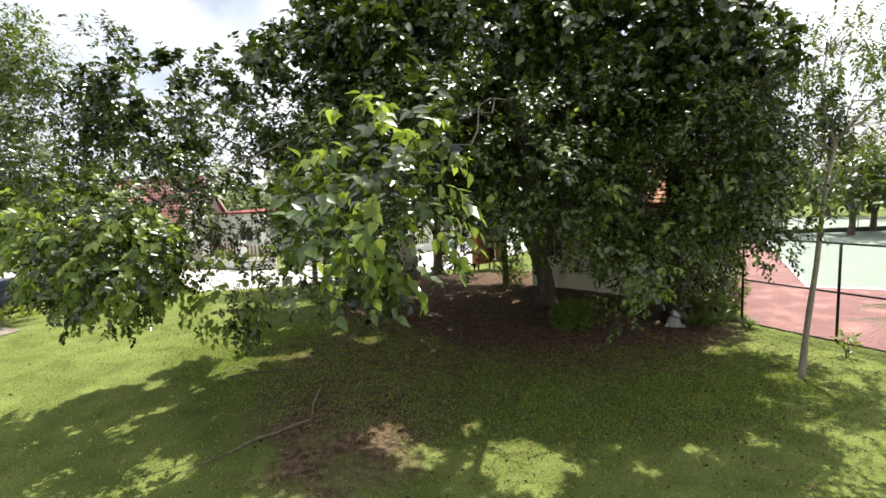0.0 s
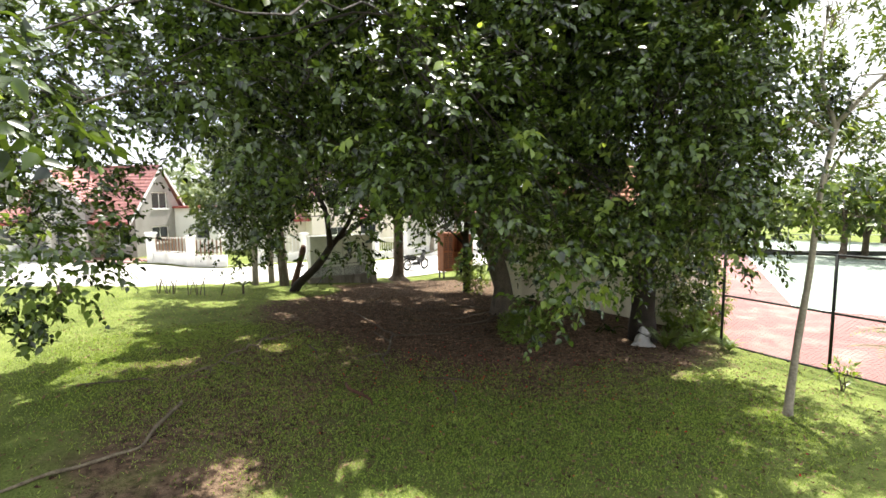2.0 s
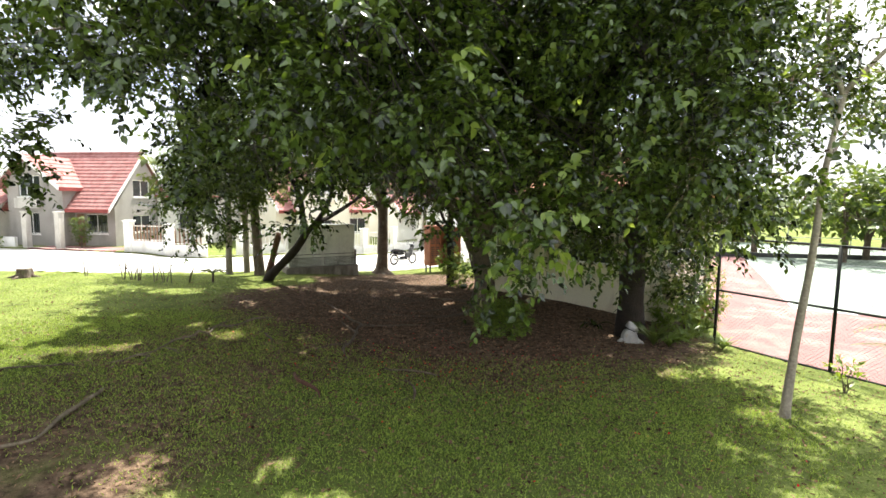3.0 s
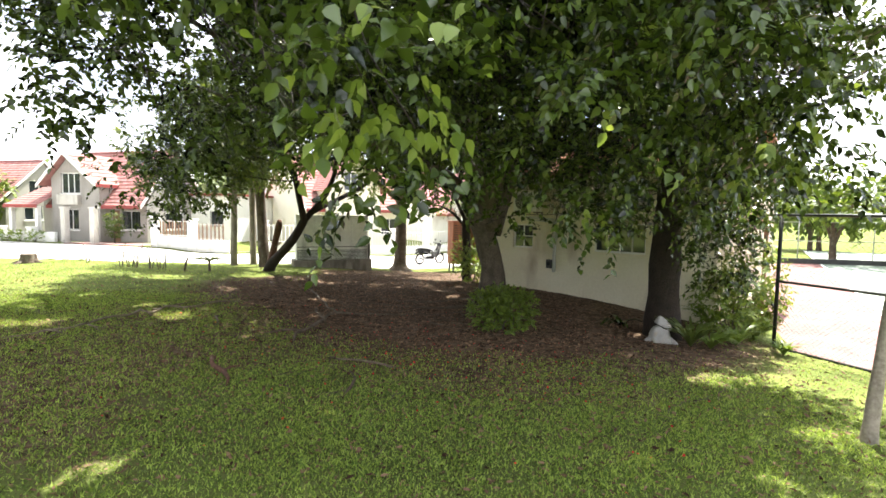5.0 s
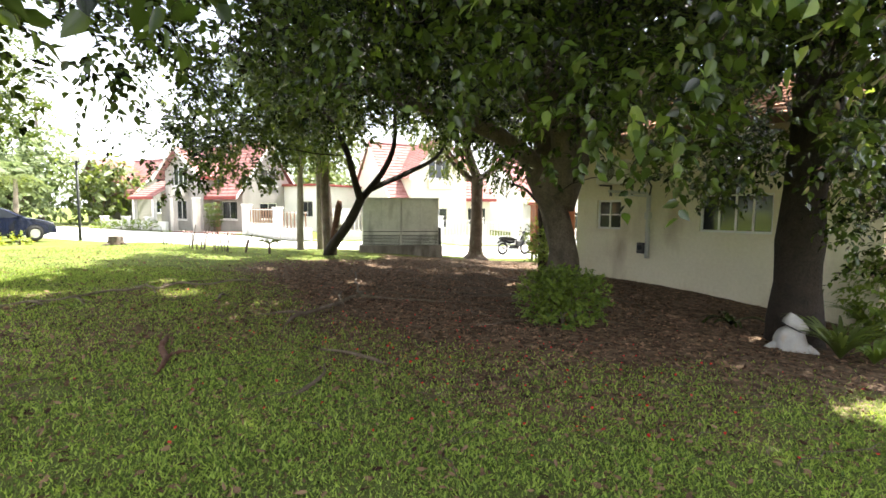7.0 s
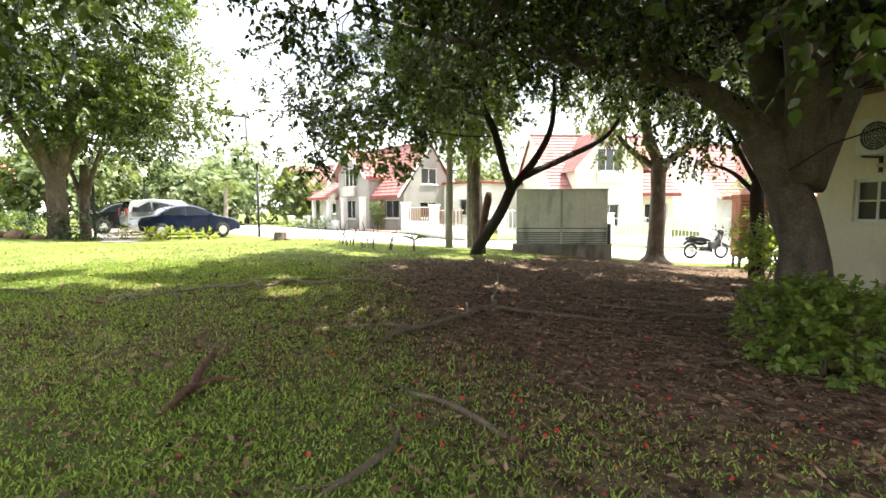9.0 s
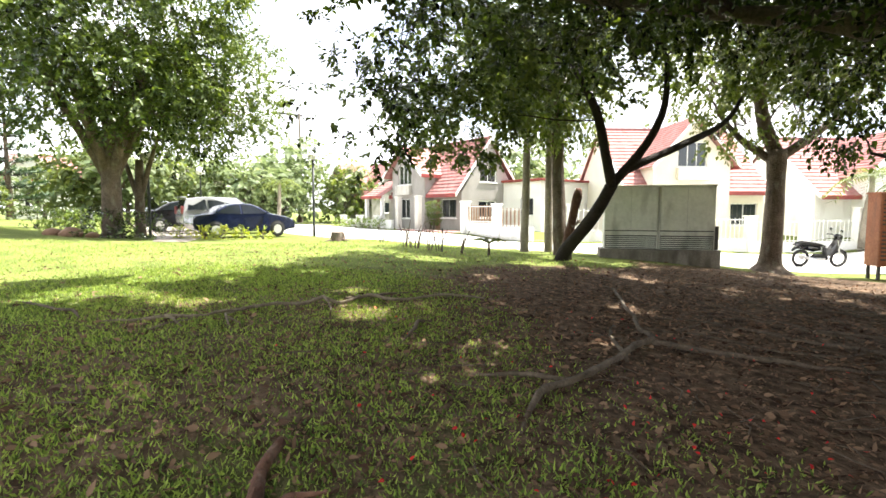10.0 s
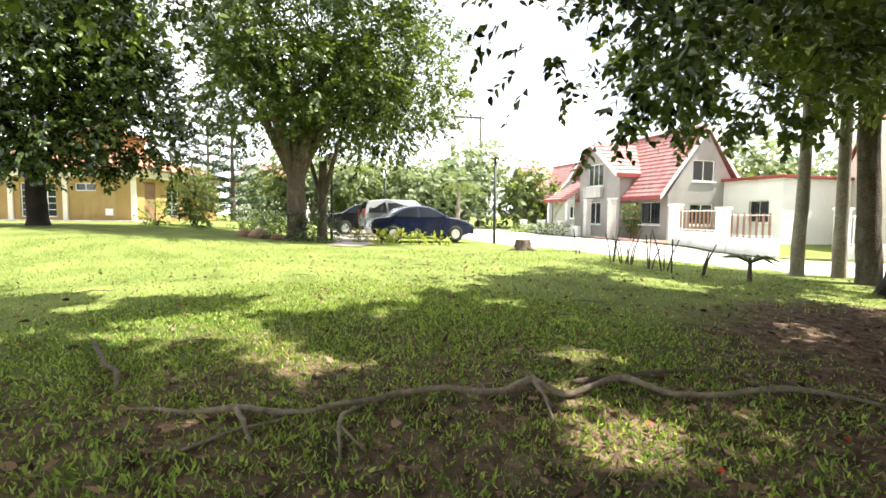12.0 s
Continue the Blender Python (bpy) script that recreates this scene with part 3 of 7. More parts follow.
def make_tree(label, base, limbs, lobes, bark, leaf, seed=0, density=20, leaves=9, run=0.4, length=0.11, width=0.07, droop=0.9,
              fine_lobes=0, young=0, young_mat=None, trunk_label="", low=1.2, inner=0.45, holes=0.35, sides=12, bough=0.05, keep_out=clear_of_camera, group="", sag=0.2, young_density=5, dome=0, dome_density=0.74, dome_leaf=0.13, back=0, clusters=False, sprigs=7, radius=0.2, bough_bark=None):
    """A tree: trunk and limbs as bent tubes (world points), boughs out to lobes, and leaves on and inside the lobes."""
    rng = np.random.default_rng(seed)
    off = Vector(base)
    tree = empty("tree", pose(*base), label, "tree", group)
    nodes, bm = [], bmesh.new()
    for pts, r in limbs:
        pts = [Vector(p) for p in pts]
        fine = []
        for i in range(len(pts) - 1):
            p0, p1, p2, p3 = pts[max(i - 1, 0)], pts[i], pts[i + 1], pts[min(i + 2, len(pts) - 1)]
            for k in range(4):
                s = k / 4
                fine.append(0.5 * ((2 * p1) + (p2 - p0) * s + (2 * p0 - 5 * p1 + 4 * p2 - p3) * s * s + (3 * p1 - p0 - 3 * p2 + p3) * s ** 3))
        fine.append(pts[-1])
        nodes.extend(fine[3:])
        tube(bm, [p - off for p in fine], np.interp(np.linspace(0, 1, len(fine)), np.linspace(0, 1, len(r)), r), sides, 0.16)
    part("trunk", bm, bark, tree, trunk_label, smooth=True)
    for i, lobe in enumerate(lobes):
        bm = bmesh.new()
        c, r0 = Vector(lobe[:3]), min(0.05, bough + 0.006 * max(lobe[3:]))
        start = min(nodes, key=lambda p: (p - c).length + 0.5 * max(0, p.z - c.z))
        end = c - Vector((0, 0, lobe[5] * 0.2))
        tube(bm, [p - off for p in bend(start, end, 7, sag, 0.35, i + seed)], np.linspace(r0, r0 * 0.4, 8), 6)
        for k in range(6):
            a = 2.4 * k + i
            if keep_out is clear_of_camera and not clear_of_camera(np.array([lobe[:3]]), 1.9)[0]:
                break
            tip = c + Vector((math.cos(a) * lobe[3], math.sin(a) * lobe[4], lobe[5] * 0.5 * math.sin(k * 1.9 + i))) * 0.85
            tube(bm, [p - off for p in bend(end.lerp(start, 0.25 * (k % 3) / 2), tip, 5, 0.12, 0.3, seed + k)], np.linspace(r0 * 0.42, r0 * 0.1, 6), 5)
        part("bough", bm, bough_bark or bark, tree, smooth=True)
    kw = dict(leaves=leaves, run=run, length=length, width=width, droop=droop)

    def cover(name, some, dense, mat, label="", fine=False, skin=inner, hole=holes, **more):
        if clusters:
            at, way = cluster_points(rng, some, dense, sprigs, radius, keep_out, low, hole, skin)
        else:
            at, way = shell_points(rng, some, dense, keep_out, low, hole, skin)
        leaves_part(name, rng, at - np.array(off), way, mat, tree, label, fine=fine, **{**kw, **more})

    last = dome or len(lobes)
    if fine_lobes:
        cover("foliage", lobes[:fine_lobes], density, leaf, fine=True, length=length * 1.15, width=width * 1.15)
    if last > fine_lobes:
        cover("crown", lobes[fine_lobes:last], density, leaf)
    if dome:
        back = back or len(lobes)
        cover("upper_crown", lobes[dome:back], dome_density, leaf, hole=0.3, skin=0.7, length=dome_leaf, width=dome_leaf * 0.8, run=0.34)
        if back < len(lobes):
            cover("rear_crown", lobes[back:], dome_density * 1.35, leaf, hole=0.3, skin=0.75, length=dome_leaf * 1.5, width=dome_leaf * 1.2, run=0.5)
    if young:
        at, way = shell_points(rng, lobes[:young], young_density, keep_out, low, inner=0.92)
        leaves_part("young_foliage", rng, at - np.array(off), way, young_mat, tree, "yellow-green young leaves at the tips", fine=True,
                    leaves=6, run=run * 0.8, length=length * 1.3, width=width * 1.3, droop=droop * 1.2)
    return tree


def great_tree():
    z = gz(3.2, 17.3)
    limbs = [
        ([(3.2, 17.3, z - 0.25), (3.22, 17.25, z + 0.15), (3.2, 17.2, 0.8), (3.0, 17.15, 1.6), (2.65, 17.05, 2.4)], [0.66, 0.37, 0.28, 0.26, 0.25]),
        ([(3.0, 17.15, 1.8), (2.4, 17.0, 2.75), (1.3, 16.7, 3.45), (0.1, 16.4, 3.85), (-1.44, 15.36, 4.28), (-2.66, 13.79, 4.76)], [0.24, 0.19, 0.15, 0.1, 0.06, 0.03]),
        ([(3.1, 17.2, 1.7), (3.15, 17.0, 3.6), (2.67, 15.12, 5.15), (2.8, 12.21, 5.88), (2.75, 9.48, 5.75), (2.57, 7.24, 5.37)], [0.27, 0.25, 0.2, 0.13, 0.06, 0.015]),
        ([(3.1, 17.2, 1.7), (3.55, 17.6, 3.4), (4.3, 16.2, 5.4), (5.29, 12.92, 5.88), (6.13, 10.62, 5.61)], [0.32, 0.28, 0.22, 0.15, 0.08]),
        ([(2.9, 17.2, 2.2), (2.2, 18.2, 4.2), (0.6, 18.6, 6.2), (-1.5, 18.0, 7.4)], [0.3, 0.25, 0.18, 0.08]),
        ([(3.1, 17.3, 2.0), (3.4, 18.6, 4.5), (3.8, 20.0, 6.5), (3.2, 22, 7.6)], [0.3, 0.25, 0.18, 0.08]),
        ([(0.1, 16.4, 3.85), (-0.53, 12.95, 4.86), (-1.23, 9.43, 5.38), (-2.9, 7.4, 4.3), (-3.2, 6.3, 4.0)], [0.1, 0.05, 0.022, 0.01, 0.006])]
    lobes = [
        # hanging boughs at the front edge
        (4.5, 7.12, 2.66, 0.2, 0.2, 0.42), (1.95, 2.95, 4.16, 0.36, 0.34, 0.5), (1.5, 3.6, 4.12, 0.36, 0.36, 0.36), (-3.3, 5.7, 4.1, 0.7, 0.6, 0.4), (-2.5, 5.5, 3.5, 0.6, 0.5, 0.45), (-3.4, 5.8, 3.5, 0.8, 0.6, 0.6), (-4.1, 6.9, 2.75, 0.7, 0.55, 0.5), (-1.95, 6.9, 2.7, 0.55, 0.45, 0.5),
        (5.07, 8.52, 3.52, 0.7, 0.6, 0.6), (2.98, 7.08, 4.3, 0.93, 0.73, 0.83), (5.54, 8.66, 4.71, 0.86, 0.75, 0.86), (5.3, 10.0, 2.8, 0.7, 0.62, 0.65),
        (-4.21, 6.8, 3.23, 1.17, 0.85, 0.75), (7.3, 8.95, 3.75, 0.4, 0.4, 0.65), (-3.5, 7.6, 4.3, 0.9, 0.8, 0.6), (-5.6, 7.3, 3.0, 0.6, 0.6, 0.5), (-5.05, 8.65, 4.06, 1.24, 1.24, 0.93),
        (-6.3, 8.0, 5.1, 0.9, 0.9, 0.7), (-5.4, 8.3, 5.7, 0.9, 0.8, 0.6), (-3.2, 8.6, 5.2, 1.0, 0.9, 0.7), (-2.3, 8.4, 3.6, 0.7, 0.6, 0.6), (-5.6, 8.1, 7.0, 0.8, 0.8, 0.5),
        # the curtain behind them
        (3.9, 7.15, 3.35, 0.5, 0.42, 0.6), (3.0, 8.0, 3.2, 0.55, 0.45, 0.38), (4.35, 7.6, 2.75, 0.32, 0.3, 0.45), (3.7, 8.0, 2.9, 0.4, 0.35, 0.5), (0.78, 12.42, 4.07, 1.0, 0.8, 0.55), (-0.31, 5.78, 3.19, 0.45, 0.4, 0.55), (0.45, 6.07, 4.54, 0.6, 0.5, 0.5),
        (1.55, 6.94, 4.76, 1.15, 0.84, 0.94), (-0.73, 8.01, 5.08, 1.26, 0.94, 0.73), (3.14, 6.83, 3.83, 0.52, 0.41, 0.62), (6.1, 8.57, 3.78, 0.52, 0.52, 0.52), (0.9, 9.39, 3.45, 1.01, 0.81, 0.96), (2.87, 8.93, 3.13, 0.74, 0.59, 0.5), (4.14, 8.46, 5.01, 0.95, 0.84, 0.95), (3.76, 10.37, 3.19, 0.92, 0.78, 0.92),
        (-5.84, 9.95, 5.3, 1.14, 1.14, 0.57), (6.13, 9.46, 4.39, 0.9, 0.9, 1), (-1.68, 10.55, 5.09, 1.03, 0.93, 0.62), (2.68, 10.67, 4.27, 1.18, 0.98, 0.98), (-2.75, 12.72, 2.74, 0.79, 0.7, 0.65),
        # the lower skirt
        (-0.09, 12.12, 4.37, 1.6, 1.2, 0.95), (4.25, 11.93, 4.23, 1.35, 1.06, 0.97), (-3.23, 13.57, 3.72, 1.39, 1.29, 0.95), (5.79, 13.26, 3.82, 0.97, 0.87, 0.87),
        (1.95, 14.28, 4.34, 1.76, 1.37, 0.98), (4.43, 15.33, 3.87, 1.38, 1.09, 0.89), (4.5, 11.25, 2.52, 0.6, 0.5, 0.42), (6.0, 11.7, 2.5, 0.7, 0.5, 0.52), (4.9, 15.2, 2.95, 0.6, 0.4, 0.35), (5.85, 13.6, 2.5, 0.5, 0.4, 0.45), (5.9, 15.69, 2.59, 0.6, 0.6, 0.75), (5.7, 17.2, 2.65, 0.8, 0.7, 0.75), (6.6, 16.8, 2.85, 0.7, 0.8, 0.7), (3.9, 17.6, 3.9, 0.9, 0.6, 0.4),
        (1.7, 16.2, 3.3, 0.8, 0.7, 0.6), (0.7, 17.7, 4.1, 0.9, 0.8, 0.5), (0.3, 19.4, 4.4, 1.0, 0.9, 0.5), (-1.0, 18.3, 4.5, 0.8, 0.8, 0.45), (-0.51, 14.93, 3.87, 1.09, 0.89, 0.69), (4.11, 10.24, 5.91, 1.71, 1.11, 1.01), (1.34, 9.98, 5.75, 1.71, 1.11, 1.01), (-1.4, 9.75, 5.81, 1.42, 1.22, 0.81),
        # the dome
        (2.45, 11.43, 6.92, 4.25, 3.03, 1.82), (5.01, 12.11, 6.96, 2.6, 2.8, 2), (-2.1, 12.38, 6.55, 2.43, 2.43, 1.42), (0.87, 9.49, 6.72, 3.05, 2, 1.32),
        (5.21, 10.51, 6.77, 1.9, 1.79, 1.48), (-4.95, 9.78, 6.32, 1.41, 1.52, 0.87), (3.35, 12.51, 5.48, 2.71, 1.94, 0.87), (2.21, 15.98, 5.59, 2.99, 2.39, 1.1),
        (0.6, 17.6, 5.4, 2.2, 1.8, 0.9), (4.4, 17.0, 4.5, 2.2, 1.2, 0.75),
        # the far side
        (1.0, 16.6, 8.2, 5.4, 4.6, 2.6), (4.8, 17.0, 7.4, 2.8, 3.4, 2.4), (-3.4, 16.4, 6.6, 2.2, 2.2, 1.4), (2.6, 22.0, 7.0, 4.2, 2.6, 2.0), (4.2, 19.4, 5.0, 2.4, 1.6, 1.1)]
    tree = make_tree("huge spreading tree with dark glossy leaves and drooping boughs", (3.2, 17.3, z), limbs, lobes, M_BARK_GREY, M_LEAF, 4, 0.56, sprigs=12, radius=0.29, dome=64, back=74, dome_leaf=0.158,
              fine_lobes=8, young=17, young_mat=M_LEAF_YOUNG_LIT, trunk_label="grey-brown buttressed trunk forking into long limbs", length=0.084, width=0.054, droop=0.5,
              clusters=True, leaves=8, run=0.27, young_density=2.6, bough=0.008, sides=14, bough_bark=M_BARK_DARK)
    # tip sprays of the two lowest boughs; lighter leaves put in for sunlight
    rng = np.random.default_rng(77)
    at, way = shell_points(rng, [(1.95, 2.95, 4.2, 0.37, 0.35, 0.5), (4.5, 7.1, 2.64, 0.19, 0.19, 0.4)], 22, clear_of_camera, 1.5, inner=0.85)
    leaves_part("lightened_sprays", rng, at - np.array((3.2, 17.3, z)), way, M_LEAF_YOUNG_LIT, tree, "young leaves on drooping sprays, in a lighter green for sunlight", fine=True, leaves=6, run=0.22, length=0.09, width=0.064, droop=1.3)
    # more leaves lightened to put in the sun shining through this bough
    at, way = shell_points(rng, [(-2.5, 5.5, 3.55, 0.65, 0.5, 0.5), (-3.4, 5.8, 3.7, 0.85, 0.65, 0.65), (-4.1, 6.9, 2.85, 0.75, 0.6, 0.5), (-1.95, 6.9, 2.75, 0.55, 0.45, 0.5)], 19, clear_of_camera, 1.5, inner=0.8)
    leaves_part("lightened_bough_leaves", rng, at - np.array((3.2, 17.3, z)), way, M_LEAF_YOUNG_LIT, tree, "large leaves on a low bough, coloured yellow-green for sunlight through them", fine=True, leaves=6, run=0.26, length=0.13, width=0.088, droop=1.1)


def dark_tree():
    z = gz(6.95, 15.5)
    limbs = [
        ([(6.95, 15.5, z - 0.3), (6.95, 15.5, z + 0.1), (6.95, 15.53, 0.89), (7, 15.61, 2.19), (7.1, 15.79, 4.18), (7.2, 15.99, 6.48)], [0.5, 0.35, 0.29, 0.27, 0.24, 0.15]),
        ([(7, 15.6, 2.38), (7.25, 14.34, 3.93), (7.23, 12.46, 4.69), (7.06, 10.56, 4.76)], [0.2, 0.16, 0.1, 0.05]),
        ([(7.05, 15.71, 1.99), (8.2, 16.2, 3.2), (9.2, 16.4, 3.6)], [0.12, 0.09, 0.04])]
    lobes = [
        (6.67, 10.11, 3.49, 0.7, 0.7, 1.1), (7.28, 10.91, 3.37, 0.59, 0.69, 1.19), (6.84, 12.5, 3.34, 0.78, 0.88, 0.88), (7.52, 13.57, 2.94, 0.59, 0.68, 0.68), (6.36, 10.5, 5.15, 1.19, 1.19, 1.19),
        (8.09, 15.8, 2.59, 0.7, 0.7, 0.8), (8.5, 16.8, 3.1, 0.7, 0.8, 0.6), (6.92, 14.94, 5.52, 1.57, 1.96, 1.57), (6.67, 11.59, 6.38, 1.31, 1.51, 1.21), (7.71, 14.93, 1.68, 0.49, 0.49, 0.79), (7.37, 13.08, 4.29, 0.96, 1.16, 0.87), (8.61, 14.13, 4.49, 0.87, 0.87, 0.68), (8.05, 12.35, 5.27, 1.17, 1.27, 0.98)]
    make_tree("dark-barked tree with trailing curtains of foliage", (6.95, 15.5, z), limbs, lobes, M_BARK_DARK, M_LEAF, 9, 0.35,
              young=4, young_mat=M_LEAF_YOUNG_LIT, trunk_label="almost black rough trunk", low=0.5, droop=0.9, length=0.09, width=0.058, clusters=True, leaves=7, run=0.28, bough=0.008, young_density=4)


def leaning_tree():
    z = gz(-4.4, 18.8)
    limbs = [
        ([(-4.55, 18.85, z - 0.15), (-4.3, 18.75, z + 0.25), (-3.4, 18.45, 1.15), (-2.8, 18.25, 1.85)], [0.22, 0.15, 0.132, 0.125]),
        ([(-2.8, 18.25, 1.85), (-2.65, 17.8, 2.4), (-2.55, 17.3, 3.2), (-2.8, 16.9, 4.0)], [0.11, 0.092, 0.08, 0.05]),
        ([(-2.8, 18.25, 1.85), (-2.3, 18.6, 2.6), (-2.1, 18.9, 3.4), (-2.2, 19.1, 4.4)], [0.1, 0.082, 0.065, 0.04]),
        ([(-2.55, 18.4, 2.15), (-2, 19.6, 2.7), (-1.75, 20.7, 3.2), (-1.7, 21.5, 3.9)], [0.085, 0.07, 0.055, 0.035])]
    lobes = [(-4.1, 15.3, 3.8, 1.5, 1.4, 1.1), (-3.5, 17.3, 4.2, 1.5, 1.4, 1.1), (-4.7, 18.5, 4.2, 1.4, 1.4, 1.0), (-1.7, 19.9, 4.8, 1.6, 1.6, 1.1),
             (-1.9, 17.1, 4.9, 1.6, 1.4, 1.1), (-5.5, 16.7, 5.0, 1.4, 1.4, 1.1), (-0.9, 21.7, 4.6, 1.2, 1.2, 0.9), (-3.2, 17.9, 5.9, 2.4, 2.2, 1.2), (-3.8, 15.2, 2.85, 0.9, 0.8, 0.65), (-5.3, 15.5, 3.3, 0.9, 0.8, 0.6)]
    make_tree("leaning dark-barked tree forking low over the lawn", (-4.5, 18.85, z), limbs, lobes, M_BARK_DARK, M_LEAF_MID, 15, 0.46, young=3, young_mat=M_LEAF_LIGHT,
              length=0.095, width=0.072, droop=0.5, clusters=True, leaves=7, run=0.26, trunk_label="dark leaning trunk with a low fork", bough=0.01)


def roadside_tree():
    z = gz(-2.04, 24.4)
    limbs = [
        ([(-2.04, 24.4, z - 0.2), (-2.04, 24.4, z + 0.02), (-2.03, 24.4, z + 0.2), (-2.02, 24.4, z + 0.5), (-1.99, 24.4, 1.8), (-2.04, 24.5, 2.9)], [0.85, 0.5, 0.3, 0.25, 0.22, 0.25]),
        ([(-2.04, 24.5, 2.8), (-2.34, 24.2, 3.9), (-2.34, 24, 5.4), (-2.14, 24, 6.6)], [0.19, 0.16, 0.12, 0.06]),
        ([(-1.99, 24.5, 2.7), (-1.34, 25.2, 3.4), (-0.84, 26, 4.2), (-0.64, 26.6, 5.2)], [0.13, 0.1, 0.07, 0.04]),
        ([(-2.06, 24.5, 2.6), (-2.74, 24.1, 3.2), (-3.24, 23.7, 4.0)], [0.12, 0.09, 0.05])]
    lobes = [(-2.34, 24.2, 6.8, 2.6, 2.4, 1.6), (-0.74, 26.2, 5.6, 1.6, 1.6, 1.2), (-3.24, 23.4, 4.9, 1.2, 1.2, 0.8), (-0.94, 23.8, 5.2, 1.3, 1.3, 0.9), (-2.94, 25.6, 5.4, 1.4, 1.2, 1.0), (-2.54, 23.8, 3.7, 0.6, 0.6, 0.5), (-1.34, 24.3, 3.9, 0.6, 0.6, 0.5), (-3.24, 23.6, 3.3, 0.4, 0.4, 0.35)]
    make_tree("roadside tree with a flared base and upright forks", (-2.04, 24.4, z), limbs, lobes, M_BARK, M_LEAF_LIGHT, 21, 13,
              length=0.13, width=0.085, trunk_label="brown trunk flaring into roots", bough=0.03)


def slender_trees():
    """Two straight pale stems and a mossy thicker one by the road."""
    for i, (x, y, r, h, lean, bark, name) in enumerate([
            (-6.6, 19.79, 0.115, 6.2, 0.10, M_BARK_PALE, "slender straight pale-barked tree beside the road"),
            (-6.27, 20.43, 0.115, 6.4, -0.05, M_BARK_PALE, "slender straight grey-barked tree beside the road"),
            (-5.5, 20.0, 0.18, 6.0, -0.3, M_BARK, "thick mossy brown tree beside the road")]):
        z = gz(x, y)
        limbs = [([(x, y, z - 0.2), (x, y, z + 0.3), (x + lean * 0.3, y, 1.8), (x + lean * 0.6, y, 3.6), (x + lean, y, h - 1)], [r * 1.25, r, r * 0.9, r * 0.85, r * 0.5])]
        lobes = [(x + lean, y, h - 1.1, 1.2, 1.2, 1.0), (x + 0.5, y - 0.6, h - 2.3, 0.8, 0.8, 0.6), (x - 0.6, y + 0.3, h - 0.4, 1.1, 1.1, 0.9)]
        make_tree(name, (x, y, z), limbs, lobes, bark, M_LEAF_LIGHT, 30 + i, 14, length=0.12, width=0.08, bough=0.02, sides=14)


def cut_trunk():
    """A broken reddish stem beside the leaning tree."""
    x, y = -4.65, 19.15
    z = gz(x, y)
    thing = empty("cut_trunk", pose(x, y, z), "broken reddish-brown tree stem with a sawn top beside the leaning tree", "tree stump")
    bm = bmesh.new()
    tube(bm, [(0, 0, -0.1), (0.05, 0, 0.3), (0.28, -0.12, 0.9), (0.5, -0.22, 1.5), (0.55, -0.24, 1.68)], [0.16, 0.115, 0.1, 0.095, 0.07], 12, 0.3)
    part("stem", bm, M_BARK_RED, thing, smooth=True)
    bm = bmesh.new()
    tube(bm, [(0.28, -0.14, 0.8), (0.36, -0.02, 0.9), (0.38, 0.05, 0.93)], [0.06, 0.045, 0.04], 8, 0.2)
    part("knot", bm, M_BARK_PALE, thing, "pale stub of a cut branch", smooth=True)


def corner_tree():
    x, y = 1.62, 21.15
    z = gz(x, y)
    limbs = [
        ([(x, y, z - 0.15), (x, y, z + 0.2), (x - 0.02, y, 1.0), (x - 0.05, y, 1.7), (x + 0.0, y + 0.1, 2.8), (x + 0.1, y + 0.2, 4.2)], [0.2, 0.15, 0.13, 0.13, 0.1, 0.05]),
        ([(x - 0.05, y, 1.65), (x - 0.55, y + 0.1, 2.15), (x - 1.1, y + 0.3, 2.4)], [0.06, 0.045, 0.025]),
        ([(x - 0.02, y, 1.8), (x - 0.45, y - 0.1, 2.7), (x - 0.8, y - 0.1, 3.5)], [0.07, 0.05, 0.03])]
    lobes = [(x - 0.8, y, 3.8, 1.2, 1.2, 0.8), (x + 0.2, y + 0.2, 4.6, 1.4, 1.3, 0.9), (x - 1.3, y + 0.5, 2.9, 0.6, 0.6, 0.4)]
    make_tree("small dark-stemmed tree at the corner of the cream building", (x, y, z), limbs, lobes, M_BARK_DARK, M_LEAF, 44, 18, length=0.11, width=0.075, bough=0.015, sides=10)


great_tree()
dark_tree()
corner_tree()
leaning_tree()
roadside_tree()
slender_trees()
cut_trunk()


